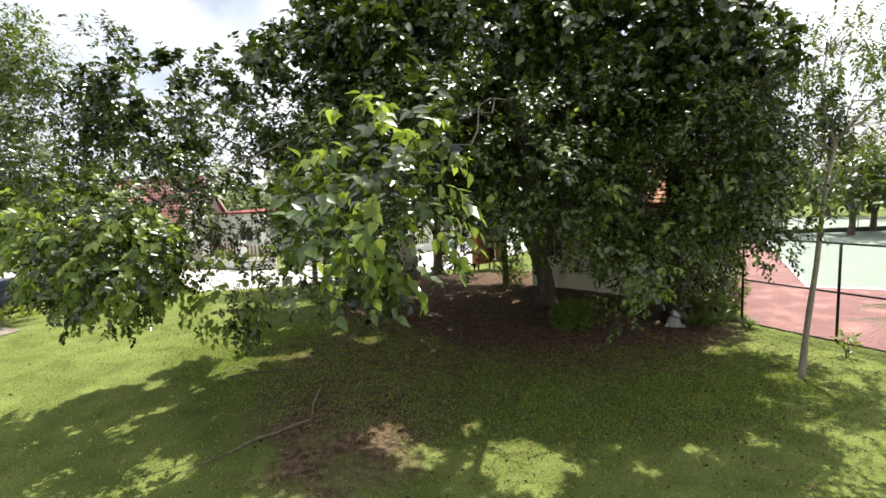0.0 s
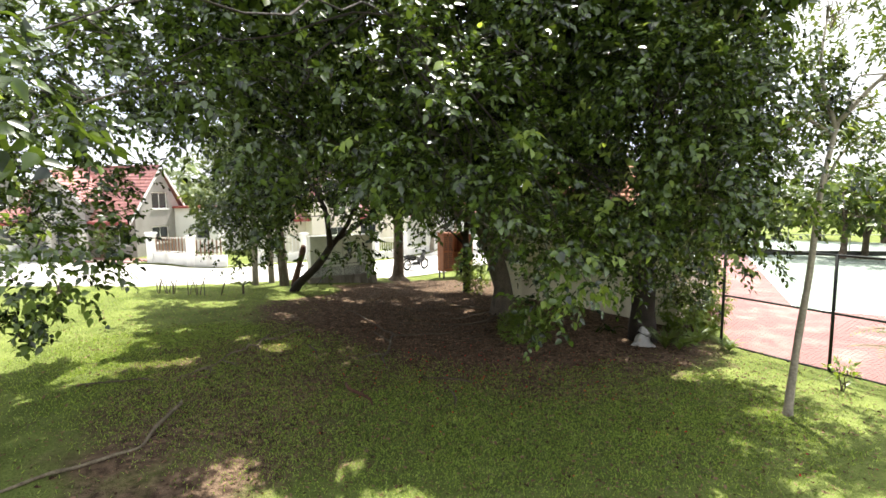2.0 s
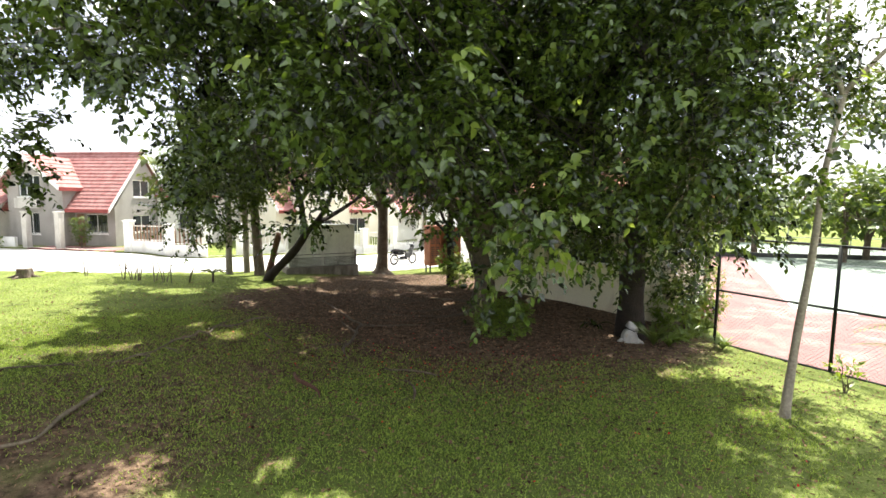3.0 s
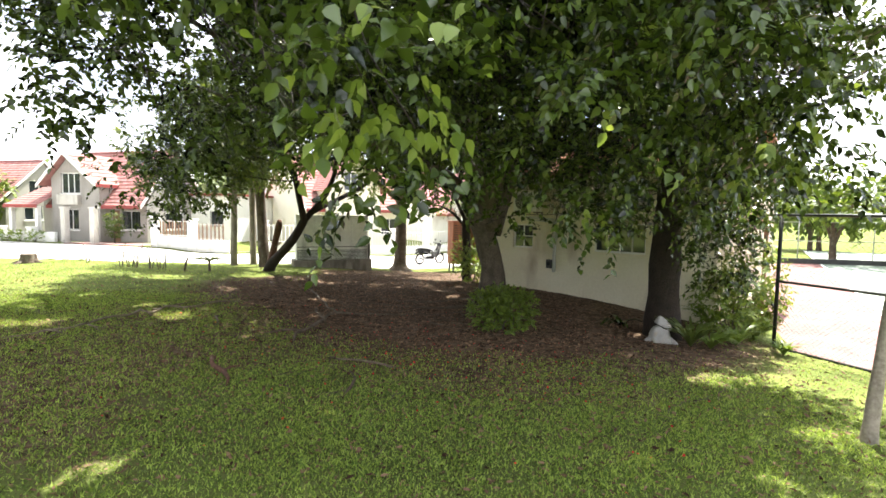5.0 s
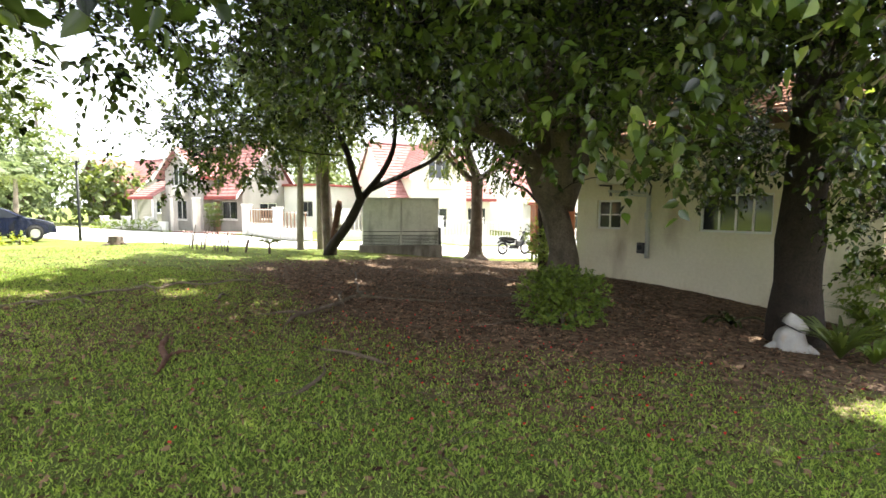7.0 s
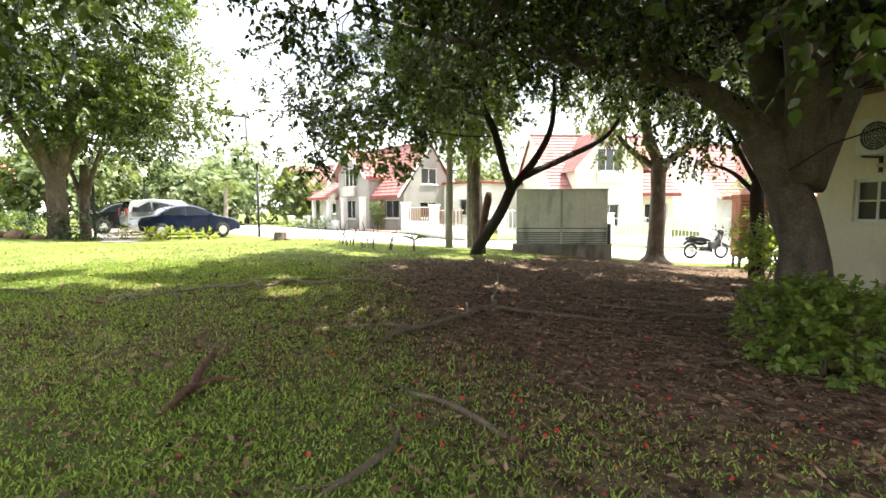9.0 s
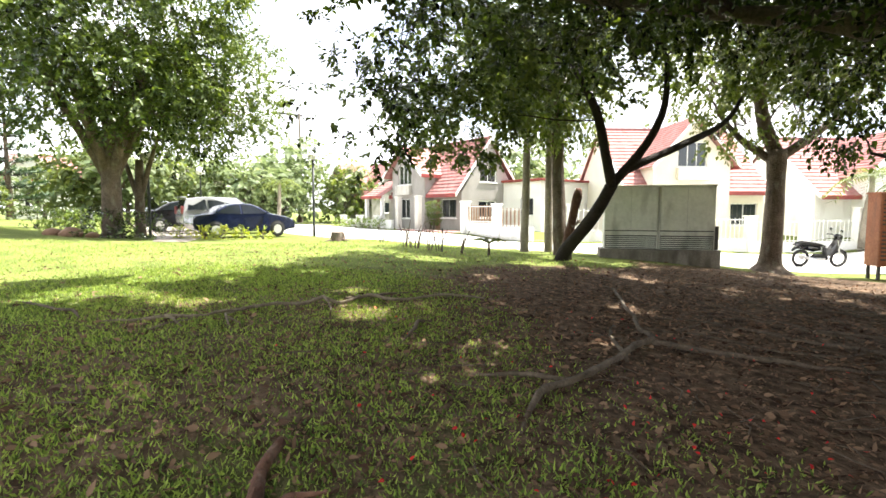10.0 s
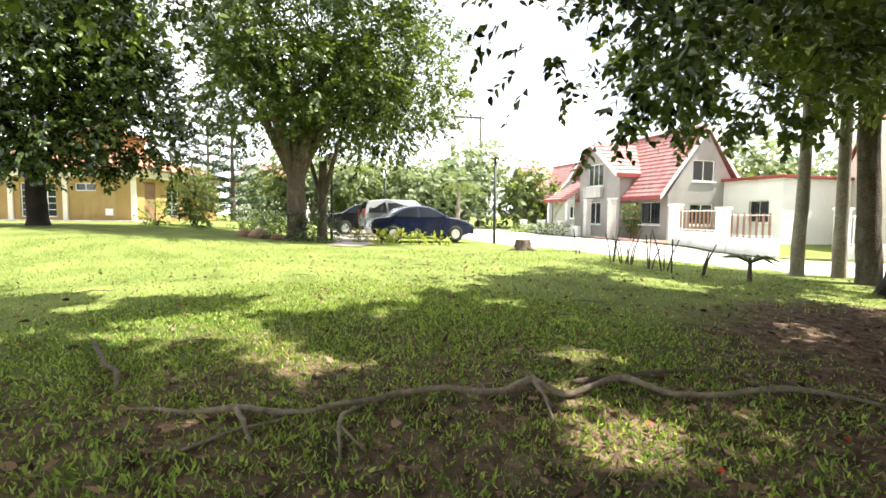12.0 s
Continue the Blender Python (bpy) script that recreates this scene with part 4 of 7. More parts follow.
# ---- under the trees: sack, shrub, roots ----
def sack():
    x, y = 6.84, 14.95
    z = gz(x, y)
    thing = empty("sack", pose(x, y, z, 0, 0, 6) @ Matrix.Diagonal((0.8, 0.8, 0.8, 1)), "bulging dirty white woven sack with a tied neck", "sack")

    def bag(rings, seed, sides=26):
        bm = bmesh.new()
        rows = []
        for h, cx, cy, rx, ry in rings:
            row = []
            for k in range(sides):
                a = 2 * math.pi * k / sides
                f = 1 + 0.10 * noise.noise((math.cos(a) * 1.6, math.sin(a) * 1.6, h * 7 + seed)) + 0.05 * math.sin(a * 7 + h * 20 + seed) * min(1, h * 4)
                sq = 1 / max(abs(math.cos(a)), abs(math.sin(a))) ** 0.35
                row.append(bm.verts.new((cx + rx * f * sq * math.cos(a), cy + ry * f * sq * math.sin(a), h)))
            rows.append(row)
        for a, b in zip(rows, rows[1:]):
            for k in range(sides):
                bm.faces.new((a[k], a[(k + 1) % sides], b[(k + 1) % sides], b[k]))
        bm.faces.new(rows[0][::-1]), bm.faces.new(rows[-1])
        return bm
    neck = pose(0.035, 0, 0.36, 0, 27, 0)
    part("bag", bag([(-0.02, 0.01, 0, 0.26, 0.19), (0.03, 0.01, 0, 0.275, 0.2), (0.11, 0, 0, 0.25, 0.19), (0.2, -0.005, 0, 0.225, 0.172), (0.29, 0.0, 0, 0.2, 0.15), (0.35, 0.02, 0, 0.17, 0.13), (0.385, 0.03, 0, 0.12, 0.1)], 1), M_SACK, thing, smooth=True)
    part("mouth", bag([(0.0, 0.0, 0, 0.165, 0.125), (0.03, 0.0, 0, 0.2, 0.145), (0.09, -0.005, 0, 0.205, 0.145), (0.14, -0.03, 0, 0.17, 0.115), (0.185, -0.075, 0, 0.115, 0.075), (0.215, -0.125, 0, 0.045, 0.03)], 4), M_SACK, thing, smooth=True, at=neck)
    bm = bmesh.new()
    tube(bm, [(0.182 * math.cos(a), 0.138 * math.sin(a), 0.008) for a in np.linspace(0, 2 * math.pi, 21)], [0.011] * 21, 6)
    part("tie", bm, M_RUBBER, thing, "dark cord tie", at=neck)
    for ex, ey in ((-0.33, -0.06), (0.31, -0.12)):
        bm = bmesh.new()
        tube(bm, [(ex * 0.55, ey * 0.5, 0.09), (ex * 0.85, ey, 0.05), (ex * 1.08, ey * 1.1, 0.018), (ex * 1.2, ey * 1.2, 0.008)], [0.085, 0.06, 0.035, 0.012], 9, 0.2)
        part("corner", bm, M_SACK, thing, smooth=True)


def shrub(x, y, lobes, label, leaf, seed, density=60, length=0.075, width=0.045, stems=9, leaves=8, run=0.22, droop=0.2, name="shrub", fine=True):
    """A low bush of stems and small leaves; lobes are local."""
    z = gz(x, y)
    rng = np.random.default_rng(seed)
    thing = empty(name, pose(x, y, z), label, "shrub")
    bm = bmesh.new()
    for k in range(stems):
        lobe = lobes[k % len(lobes)]
        a = 2.4 * k
        tip = (lobe[0] + math.cos(a) * lobe[3] * 0.6, lobe[1] + math.sin(a) * lobe[4] * 0.6, lobe[2] + lobe[5] * 0.6)
        tube(bm, bend((lobe[0] * 0.4, lobe[1] * 0.4, -0.05), tip, 4, 0.05, 0.1, k), np.linspace(0.014, 0.004, 5), 5)
    part("stem", bm, M_BARK, thing)
    at, way = shell_points(rng, lobes, density, None, 0.02, 0.5, 0.35)
    way[:, 2] += 0.5
    leaves_part("foliage", rng, at, way, leaf, thing, fine=fine, leaves=leaves, run=run, length=length, width=width, droop=droop)
    return thing


def strap_plant(x, y, n, length, label, leaf, seed, name="plant", category="plant", lean=0.9, width=0.045, dz=0.0):
    """A clump of long arching strap leaves."""
    z = gz(x, y) + dz
    rng = np.random.default_rng(seed)
    thing = empty(name, pose(x, y, z), label, category)
    for k in range(n):
        a, s = rng.uniform(0, 2 * math.pi), length * rng.uniform(0.6, 1.1)
        bm = bmesh.new()
        prev = None
        h = Vector((math.cos(a), math.sin(a), 0))
        side = Vector((-h.y, h.x, 0))
        for i in range(8):
            u = i / 7
            p = h * (lean * s * u * 0.8) + Vector((0, 0, s * (u - 0.75 * u * u * lean)))
            w = width * math.sin(math.pi * min(0.97, 0.1 + 0.9 * u)) ** 0.7
            row = [bm.verts.new(p - side * w), bm.verts.new(p - Vector((0, 0, w * 0.35))), bm.verts.new(p + side * w)]
            if prev:
                bm.faces.new((prev[0], prev[1], row[1], row[0])), bm.faces.new((prev[1], prev[2], row[2], row[1]))
            prev = row
        part("leaf", bm, leaf, thing, smooth=True)
    return thing


def root(pts, radii, label="knotted pale tree root running along the ground", seed=0, forks=(), bark=None):
    """A surface root: points (x, y) with height over the ground."""
    x0, y0 = pts[0][:2]
    base = Vector((x0, y0, gz(x0, y0)))
    thing = empty("root", pose(*base), label, "root")
    for i, (line, r) in enumerate([(pts, radii), *forks]):
        fine, rad = [], []
        n = len(line)
        for t in np.linspace(0, n - 1, n * 5):
            k = min(int(t), n - 2)
            s = t - k
            x, y, h = [line[k][c] * (1 - s) + line[k + 1][c] * s for c in range(3)]
            x += 0.05 * noise.noise((x * 2.3, y * 2.3, seed))
            y += 0.05 * noise.noise((x * 2.3, y * 2.3, seed + 5))
            fine.append(Vector((x, y, gz(x, y) + h + 0.02 * noise.noise((x * 4, y * 4, seed + 9)))) - base)
            rad.append(0.27 * float(np.interp(t, range(n), r)) * (1 + 0.35 * noise.noise((x * 5, y * 5, seed))))
        bm = bmesh.new()
        tube(bm, fine, rad, 9, 0.25)
        part("strand", bm, bark or M_ROOT, thing, smooth=True)
    return thing


sack()
shrub(3.9, 14.45, [(-0.3, -0.1, 0.36, 0.32, 0.34, 0.36), (0.12, -0.12, 0.38, 0.34, 0.34, 0.36), (0.38, 0.08, 0.36, 0.26, 0.3, 0.34), (-0.1, 0.1, 0.52, 0.3, 0.3, 0.24)],
      "bushy light-green shrub at the foot of the great tree", M_LEAF_HEDGE, 3, 130, 0.064, 0.042, run=0.14)
strap_plant(7.35, 14.85, 60, 1.0, "tall narrow-leaved plant drooping beside the dark trunk", M_LEAF_LIGHT, 5, lean=0.75, width=0.024)
strap_plant(7.7, 14.9, 50, 0.8, "arching narrow-leaved plant near the dark trunk", M_LEAF_HEDGE, 6, lean=0.9, width=0.024)
strap_plant(6.2, 16.1, 12, 0.55, "low dark fern-like plant in the shade by the wall", M_LEAF, 7, lean=1.2)
for k, (gx, gy, gr) in enumerate([(8.3, 15.6, 0.7), (8.9, 16.6, 0.8), (9.0, 15.3, 0.5), (8.2, 17.2, 0.9)]):
    strap_plant(gx, gy, 46, gr * 1.2, "tall clump of bright green grass by the court fence", M_LEAF_HEDGE, 40 + k, name="tall_grass", category="grass clump", lean=0.8, width=0.02)
shrub(8.5, 16.9, [(0, 0, 0.7, 0.7, 0.7, 0.7), (0.5, 0.6, 1.1, 0.7, 0.7, 0.8)], "leafy bright green bush by the court fence", M_LEAF_HEDGE, 12, 40, 0.11, 0.05, droop=0.7)

root([(-2.24, 9.72, 0.02), (-2.13, 9.98, 0.03), (-2.08, 10.23, 0.045), (-2.0, 10.56, 0.03), (-2.03, 10.96, 0.04), (-2.02, 11.26, 0.045), (-1.94, 11.55, 0.04), (-2.02, 11.74, 0.075), (-1.91, 11.87, 0.03),
      (-1.96, 12.28, 0.055), (-1.73, 12.47, 0.035), (-1.67, 12.79, 0.04), (-1.62, 13.27, 0.05), (-1.4, 13.7, 0.0)],
     [0.02, 0.04, 0.06, 0.05, 0.055, 0.065, 0.065, 0.075, 0.06, 0.07, 0.065, 0.06, 0.065, 0.03], "long knotted pale root across the lawn", 1,
     [([(-2.04, 11.75, 0.08), (-1.83, 11.71, 0.06), (-1.62, 11.64, 0.0)], [0.055, 0.05, 0.025]), ([(-2.06, 10.22, 0.05), (-1.95, 10.28, 0.04), (-1.82, 10.31, -0.01)], [0.05, 0.045, 0.03]),
      ([(-1.98, 10.8, 0.03), (-1.87, 10.69, 0.05), (-1.74, 10.64, 0.05), (-1.55, 10.6, -0.01)], [0.03, 0.045, 0.045, 0.03]), ([(-1.74, 10.65, 0.05), (-1.6, 10.72, 0.01)], [0.035, 0.02]),
      ([(-2.0, 10.45, 0.02), (-1.86, 10.2, 0.02), (-1.75, 9.95, -0.01)], [0.03, 0.03, 0.015])], M_ROOT_PALE)
root([(-3.77, 9.01, 0.0), (-3.37, 9.24, 0.03), (-2.93, 9.41, 0.04), (-2.72, 9.51, 0.05), (-2.5, 9.59, 0.0)], [0.02, 0.05, 0.05, 0.055, 0.03], "short stub of pale root in the grass", 2)
root([(-1.6, 16.3, 0.0), (-1.1, 15.85, 0.03), (-0.4, 15.0, 0.04), (0.1, 14.4, 0.04), (0.45, 13.95, 0.05), (0.7, 13.7, 0.07), (0.77, 13.17, 0.05), (0.94, 12.41, 0.06), (0.96, 11.93, 0.06), (1.22, 11.48, 0.0)],
     [0.03, 0.06, 0.07, 0.075, 0.08, 0.1, 0.1, 0.1, 0.09, 0.04], "thick brown root winding through the leaf litter", 3,
     [([(0.7, 13.7, 0.05), (1.1, 13.95, 0.03), (1.7, 14.3, 0.03), (2.2, 14.9, 0.0)], [0.09, 0.08, 0.07, 0.04]), ([(0.11, 14.03, 0.0), (0.37, 13.53, 0.04), (0.61, 13.33, 0.05), (0.86, 13.06, 0.04)], [0.03, 0.06, 0.07, 0.06]),
      ([(0.94, 12.3, 0.05), (0.55, 12.0, 0.03), (0.3, 11.6, 0.0)], [0.08, 0.06, 0.03])])
root([(-0.83, 12.47, 0.0), (-0.85, 12.2, 0.03), (-0.6, 11.93, 0.05), (-0.41, 11.72, 0.0)], [0.03, 0.06, 0.06, 0.03], "dark root end rising from thin grass", 4)
root([(0.77, 10.3, 0.09), (0.89, 10.17, 0.05), (1.17, 10.02, 0.04), (1.34, 9.85, 0.03), (1.43, 9.71, 0.0)], [0.1, 0.12, 0.11, 0.08, 0.03], "dark rotting root end lifting out of the grass", 5,
     [([(1.12, 10.06, 0.03), (1.1, 10.24, 0.04), (1.13, 10.42, 0.01)], [0.08, 0.07, 0.03])], M_BARK_RED)
root([(2.47, 10.87, 0.02), (2.65, 10.6, 0.03), (2.79, 10.28, 0.03), (2.8, 10.03, 0.0)], [0.04, 0.07, 0.07, 0.04], "weathered grey root lying in leaf litter", 6)
root([(2.0, 11.2, 0.03), (2.4, 11.25, 0.03), (2.75, 11.3, 0.02), (3.1, 11.25, 0.0)], [0.05, 0.07, 0.07, 0.03], seed=7)
root([(-2.1, 13.1, 0.0), (-2.05, 12.6, 0.03), (-2.0, 12.0, 0.04)], [0.03, 0.05, 0.06], seed=8)
root([(-1.5, 9.0, 0.0), (-1.4, 8.8, 0.03), (-1.3, 8.3, 0.04), (-1.06, 7.6, 0.03), (-1.3, 7.25, 0.03), (-1.62, 6.85, 0.03), (-1.95, 6.35, 0.02), (-2.3, 5.9, 0.0)],
     [0.06, 0.1, 0.1, 0.09, 0.08, 0.08, 0.06, 0.03], "long pale root running down the lawn", 9, bark=M_ROOT_PALE)
for k, (a, far, r) in enumerate([(3.6, 3.0, 0.09), (4.1, 3.6, 0.1), (4.5, 2.8, 0.08), (5.1, 2.4, 0.08), (3.1, 2.6, 0.07), (2.7, 2.4, 0.07), (5.6, 2.0, 0.07)]):
    line = [(3.2 + math.cos(a + 0.3 * math.sin(s * 4 + k)) * (0.5 + s * far), 17.3 + math.sin(a + 0.3 * math.sin(s * 4 + k)) * (0.5 + s * far), 0.05 * (1 - s) + 0.01) for s in np.linspace(0, 1, 6)]
    root(line, np.linspace(r, 0.02, 6), "brown root spreading from the great tree", 20 + k)

rng_root = np.random.default_rng(31)
for k in range(9):
    a, far = rng_root.uniform(3.0, 4.7), rng_root.uniform(1.2, 2.4)
    x0, y0 = 3.2 + math.cos(a) * rng_root.uniform(1.2, 3.2), 17.3 + math.sin(a) * rng_root.uniform(1.2, 3.2)
    line = [(x0 + math.cos(a) * far * s + 0.3 * math.sin(7 * s + k), y0 + math.sin(a) * far * s + 0.3 * math.cos(6 * s + 2 * k), 0.02 * math.sin(math.pi * s) + 0.004) for s in np.linspace(0, 1, 7)]
    root(line, np.linspace(0.05, 0.015, 7) * rng_root.uniform(0.6, 1.2), "thin wandering root half buried in leaf litter", 60 + k)


def flowering_shrub():
    thing = shrub(1.8, 20.75, [(0, -0.1, 0.5, 0.5, 0.45, 0.45), (-0.2, 0.35, 0.85, 0.4, 0.4, 0.45), (0.35, -0.2, 0.7, 0.45, 0.4, 0.5)], "loose green shrub with small white flowers by the wall corner", M_LEAF_HEDGE, 13, 45, 0.08, 0.045)
    rng = np.random.default_rng(5)
    for _ in range(14):
        at = np.array((rng.normal(-0.25, 0.12), rng.normal(-0.45, 0.06), rng.normal(0.42, 0.07)))
        turn = np.array([(math.cos(a), math.sin(a), 0.2) for a in (0, 1.26, 2.51, 3.77, 5.03)])
        size = np.full(5, 0.035)
        link_mesh("flower", leaf_mesh("flower", np.tile(at, (5, 1)), turn, np.tile((0.0, 0.0, 1.0), (5, 1)), size, size * 0.8, fine=True), M_WHITE, thing, "small white flower")


flowering_shrub()


# ---- electrical cabinets on their plinth ----
def cabinets():
    m = pose(-3.74, 21.78, gz(-3.7, 21.7), 0, 0, 39) @ Matrix.Diagonal((0.95, 1, 0.95, 1))
    thing = empty("electrical_cabinet", m, "pair of weathered grey-green steel electrical cabinets on a concrete plinth", "cabinet")
    bm = boxed((-1.54, 1.54, -0.16, 0.75, -0.3, 0.34), bevel=0.02)
    part("plinth", bm, M_PLINTH, thing, "stained concrete plinth")
    for i, x0 in enumerate((-1.42, 0.012)):
        x1 = x0 + 1.408
        body = part("body", boxed((x0, x1, 0.0, 0.58, 0.34, 2.06), bevel=0.015), M_STEEL, thing)
        part("door", boxed((x0 + 0.03, x1 - 0.03, -0.03, -0.003, 0.86, 2.02), bevel=0.008), M_STEEL, body)
        part("seam", boxed(((x0 + x1) / 2 - 0.006, (x0 + x1) / 2 + 0.006, -0.034, -0.031, 0.88, 2.0)), M_PIPE, body)
        bm = boxed((x0 + 0.03, x1 - 0.03, -0.028, -0.003, 0.72, 0.83), bevel=0.006)
        part("rail", bm, M_STEEL, body)
        # dark strips stand in for the shade above and below the rail
        part("shade_strip", boxed((x0 + 0.03, x1 - 0.03, -0.012, -0.002, 0.832, 0.858), (x0 + 0.03, x1 - 0.03, -0.012, -0.002, 0.705, 0.718)), M_STEEL_DARK, body)
        for k in range(6):
            bm = bmesh.new()
            box(bm, x0 + 0.05, x1 - 0.05, -0.02, 0.004, 0, 0.035, m=pose(0, 0, 0.38 + 0.055 * k, -25))
            part("louvre", bm, M_STEEL, body)
        # dark sheet on the body stands in for shade behind the louvres
        part("shade_sheet", boxed((x0 + 0.04, x1 - 0.04, -0.006, -0.002, 0.36, 0.71)), M_STEEL_DARK, body)
        part("cap", boxed((x0 - 0.02, x1 + 0.02, -0.05, 0.62, 2.06, 2.1), bevel=0.01), M_STEEL, thing)
    part("seam", boxed((-0.012, 0.012, -0.035, 0.0, 0.36, 2.04)), M_CONC, thing, "pale filler strip between the doors")
    part("side_box", boxed((1.43, 1.54, 0.1, 0.5, 0.34, 0.98), bevel=0.01), M_STEEL_DARK, thing, "small dark box on the side")


# ---- motorbike ----
def wheel(bm_r, r, thick, parent, x, spokes=10):
    at = pose(x, 0, r, 90, 0, 0)
    bm = bmesh.new()
    n = 28
    ring = [[bm.verts.new(((r - thick + thick * math.cos(b)) * math.cos(a), (r - thick + thick * math.cos(b)) * math.sin(a), thick * 0.9 * math.sin(b)))
             for b in np.linspace(0, 2 * math.pi, 9)[:-1]] for a in np.linspace(0, 2 * math.pi, n + 1)[:-1]]
    for i in range(n):
        for j in range(8):
            bm.faces.new((ring[i][j], ring[(i + 1) % n][j], ring[(i + 1) % n][(j + 1) % 8], ring[i][(j + 1) % 8]))
    w = part("wheel", bm, M_RUBBER, parent, smooth=True, at=at)
    bm = bmesh.new()
    cyl(bm, 0.05, 0.05, -0.05, 0.05, 12)
    for k in range(spokes):
        a = 2 * math.pi * k / spokes
        tube(bm, [(0.03 * math.cos(a), 0.03 * math.sin(a), 0.02), ((r - thick * 1.6) * math.cos(a), (r - thick * 1.6) * math.sin(a), 0)], [0.006, 0.006], 5)
    part("hub", bm, M_CHROME, w)
    return w


def shell(profile, half, bulge=0.3):
    """A rounded body from side outline points (x, z)."""
    bm = bmesh.new()
    rows = []
    for s, k in ((-1, 0.55), (-1, 1.0), (1, 1.0), (1, 0.55)):
        cx = sum(p[0] for p in profile) / len(profile)
        cz = sum(p[1] for p in profile) / len(profile)
        shrink = 1.0 if k < 1 else 1 - 0.12
        out = half * s * (1.0 if k == 1.0 else 1 - bulge)
        rows.append([bm.verts.new((cx + (x - cx) * (1.0 if k < 1 else shrink), out, cz + (z - cz) * (1.0 if k < 1 else shrink))) for x, z in profile])
    n = len(profile)
    for a, b in zip(rows, rows[1:]):
        for i in range(n):
            bm.faces.new((a[i], a[(i + 1) % n], b[(i + 1) % n], b[i]))
    bm.faces.new(rows[0][::-1]), bm.faces.new(rows[-1])
    return bm


M_BIKE = glass_material("black_gloss_paint", (0.015, 0.016, 0.02))
M_BIKE_GREY = material("grey_plastic", (0.07, 0.07, 0.075), (0.12, 0.12, 0.125), 0.4, 3, 20, 0.02)


def motorbike():
    x, y = -2.4, 29.7
    z = gz(x, y) - 0.03
    thing = empty("motorbike", pose(x, y, z, 6, 0, 47) @ Matrix.Diagonal((0.97, 1.0, 1.06, 1)), "black and silver underbone motorbike parked on its side stand", "motorbike")
    wheel(None, 0.29, 0.05, thing, -0.62)
    wheel(None, 0.29, 0.05, thing, 0.62)
    part("seat", shell([(-0.82, 0.78), (-0.6, 0.84), (-0.1, 0.78), (0.12, 0.7), (0.1, 0.66), (-0.2, 0.68), (-0.7, 0.72)], 0.13), M_RUBBER, thing, smooth=True)
    part("tail", shell([(-0.9, 0.72), (-0.75, 0.8), (-0.05, 0.7), (0.0, 0.55), (-0.3, 0.5), (-0.6, 0.58)], 0.11), M_BIKE, thing, smooth=True)
    part("fairing", shell([(0.1, 0.62), (0.3, 0.6), (0.46, 0.86), (0.5, 0.98), (0.6, 0.9), (0.5, 0.55), (0.3, 0.35), (0.12, 0.4)], 0.12), M_BIKE_GREY, thing, smooth=True)
    part("engine", shell([(-0.15, 0.42), (0.2, 0.42), (0.25, 0.25), (-0.1, 0.22), (-0.3, 0.3)], 0.12), M_STEEL_DARK, thing, smooth=True)
    part("headlight_cowl", shell([(0.42, 1.02), (0.52, 1.08), (0.62, 1.0), (0.58, 0.9), (0.48, 0.9)], 0.11), M_BIKE, thing, smooth=True)
    for s in (-1, 1):
        bm = bmesh.new()
        tube(bm, [(0.46, 0, 0.98), (0.44, 0.18 * s, 1.04), (0.36, 0.33 * s, 1.03)], [0.015, 0.015, 0.017], 8)
        part("handlebar", bm, M_RUBBER, thing)
        bm = bmesh.new()
        tube(bm, [(0.44, 0.2 * s, 1.04), (0.44, 0.26 * s, 1.18)], [0.006, 0.006], 6)
        box(bm, 0.42, 0.44, 0.2 * s - 0.06 + 0.06 * s, 0.2 * s + 0.06 + 0.06 * s, 1.16, 1.24, 0.01)
        part("mirror", bm, M_BIKE, thing)
        bm = bmesh.new()
        tube(bm, [(0.48, 0.07 * s, 0.9), (0.62, 0.07 * s, 0.29)], [0.02, 0.022], 8)
        part("fork", bm, M_CHROME, thing)
        bm = bmesh.new()
        tube(bm, [(-0.05, 0.1 * s, 0.32), (-0.62, 0.1 * s, 0.29)], [0.022, 0.022], 8)
        part("swingarm", bm, M_STEEL_DARK, thing)
    part("front_mudguard", shell([(0.42, 0.5), (0.6, 0.62), (0.82, 0.52), (0.86, 0.44), (0.62, 0.57), (0.45, 0.46)], 0.06), M_BIKE, thing, smooth=True)
    part("rear_mudguard", shell([(-0.95, 0.5), (-0.85, 0.66), (-0.6, 0.64), (-0.6, 0.6), (-0.82, 0.6)], 0.07), M_BIKE, thing, smooth=True)
    bm = bmesh.new()
    tube(bm, [(0.1, -0.14, 0.3), (-0.3, -0.16, 0.28), (-0.78, -0.17, 0.4)], [0.025, 0.04, 0.045], 10)
    part("exhaust", bm, M_CHROME, thing, smooth=True)
    bm = bmesh.new()
    tube(bm, [(-0.05, 0.12, 0.26), (-0.08, 0.3, 0.03)], [0.012, 0.012], 6)
    part("side_stand", bm, M_STEEL_DARK, thing)


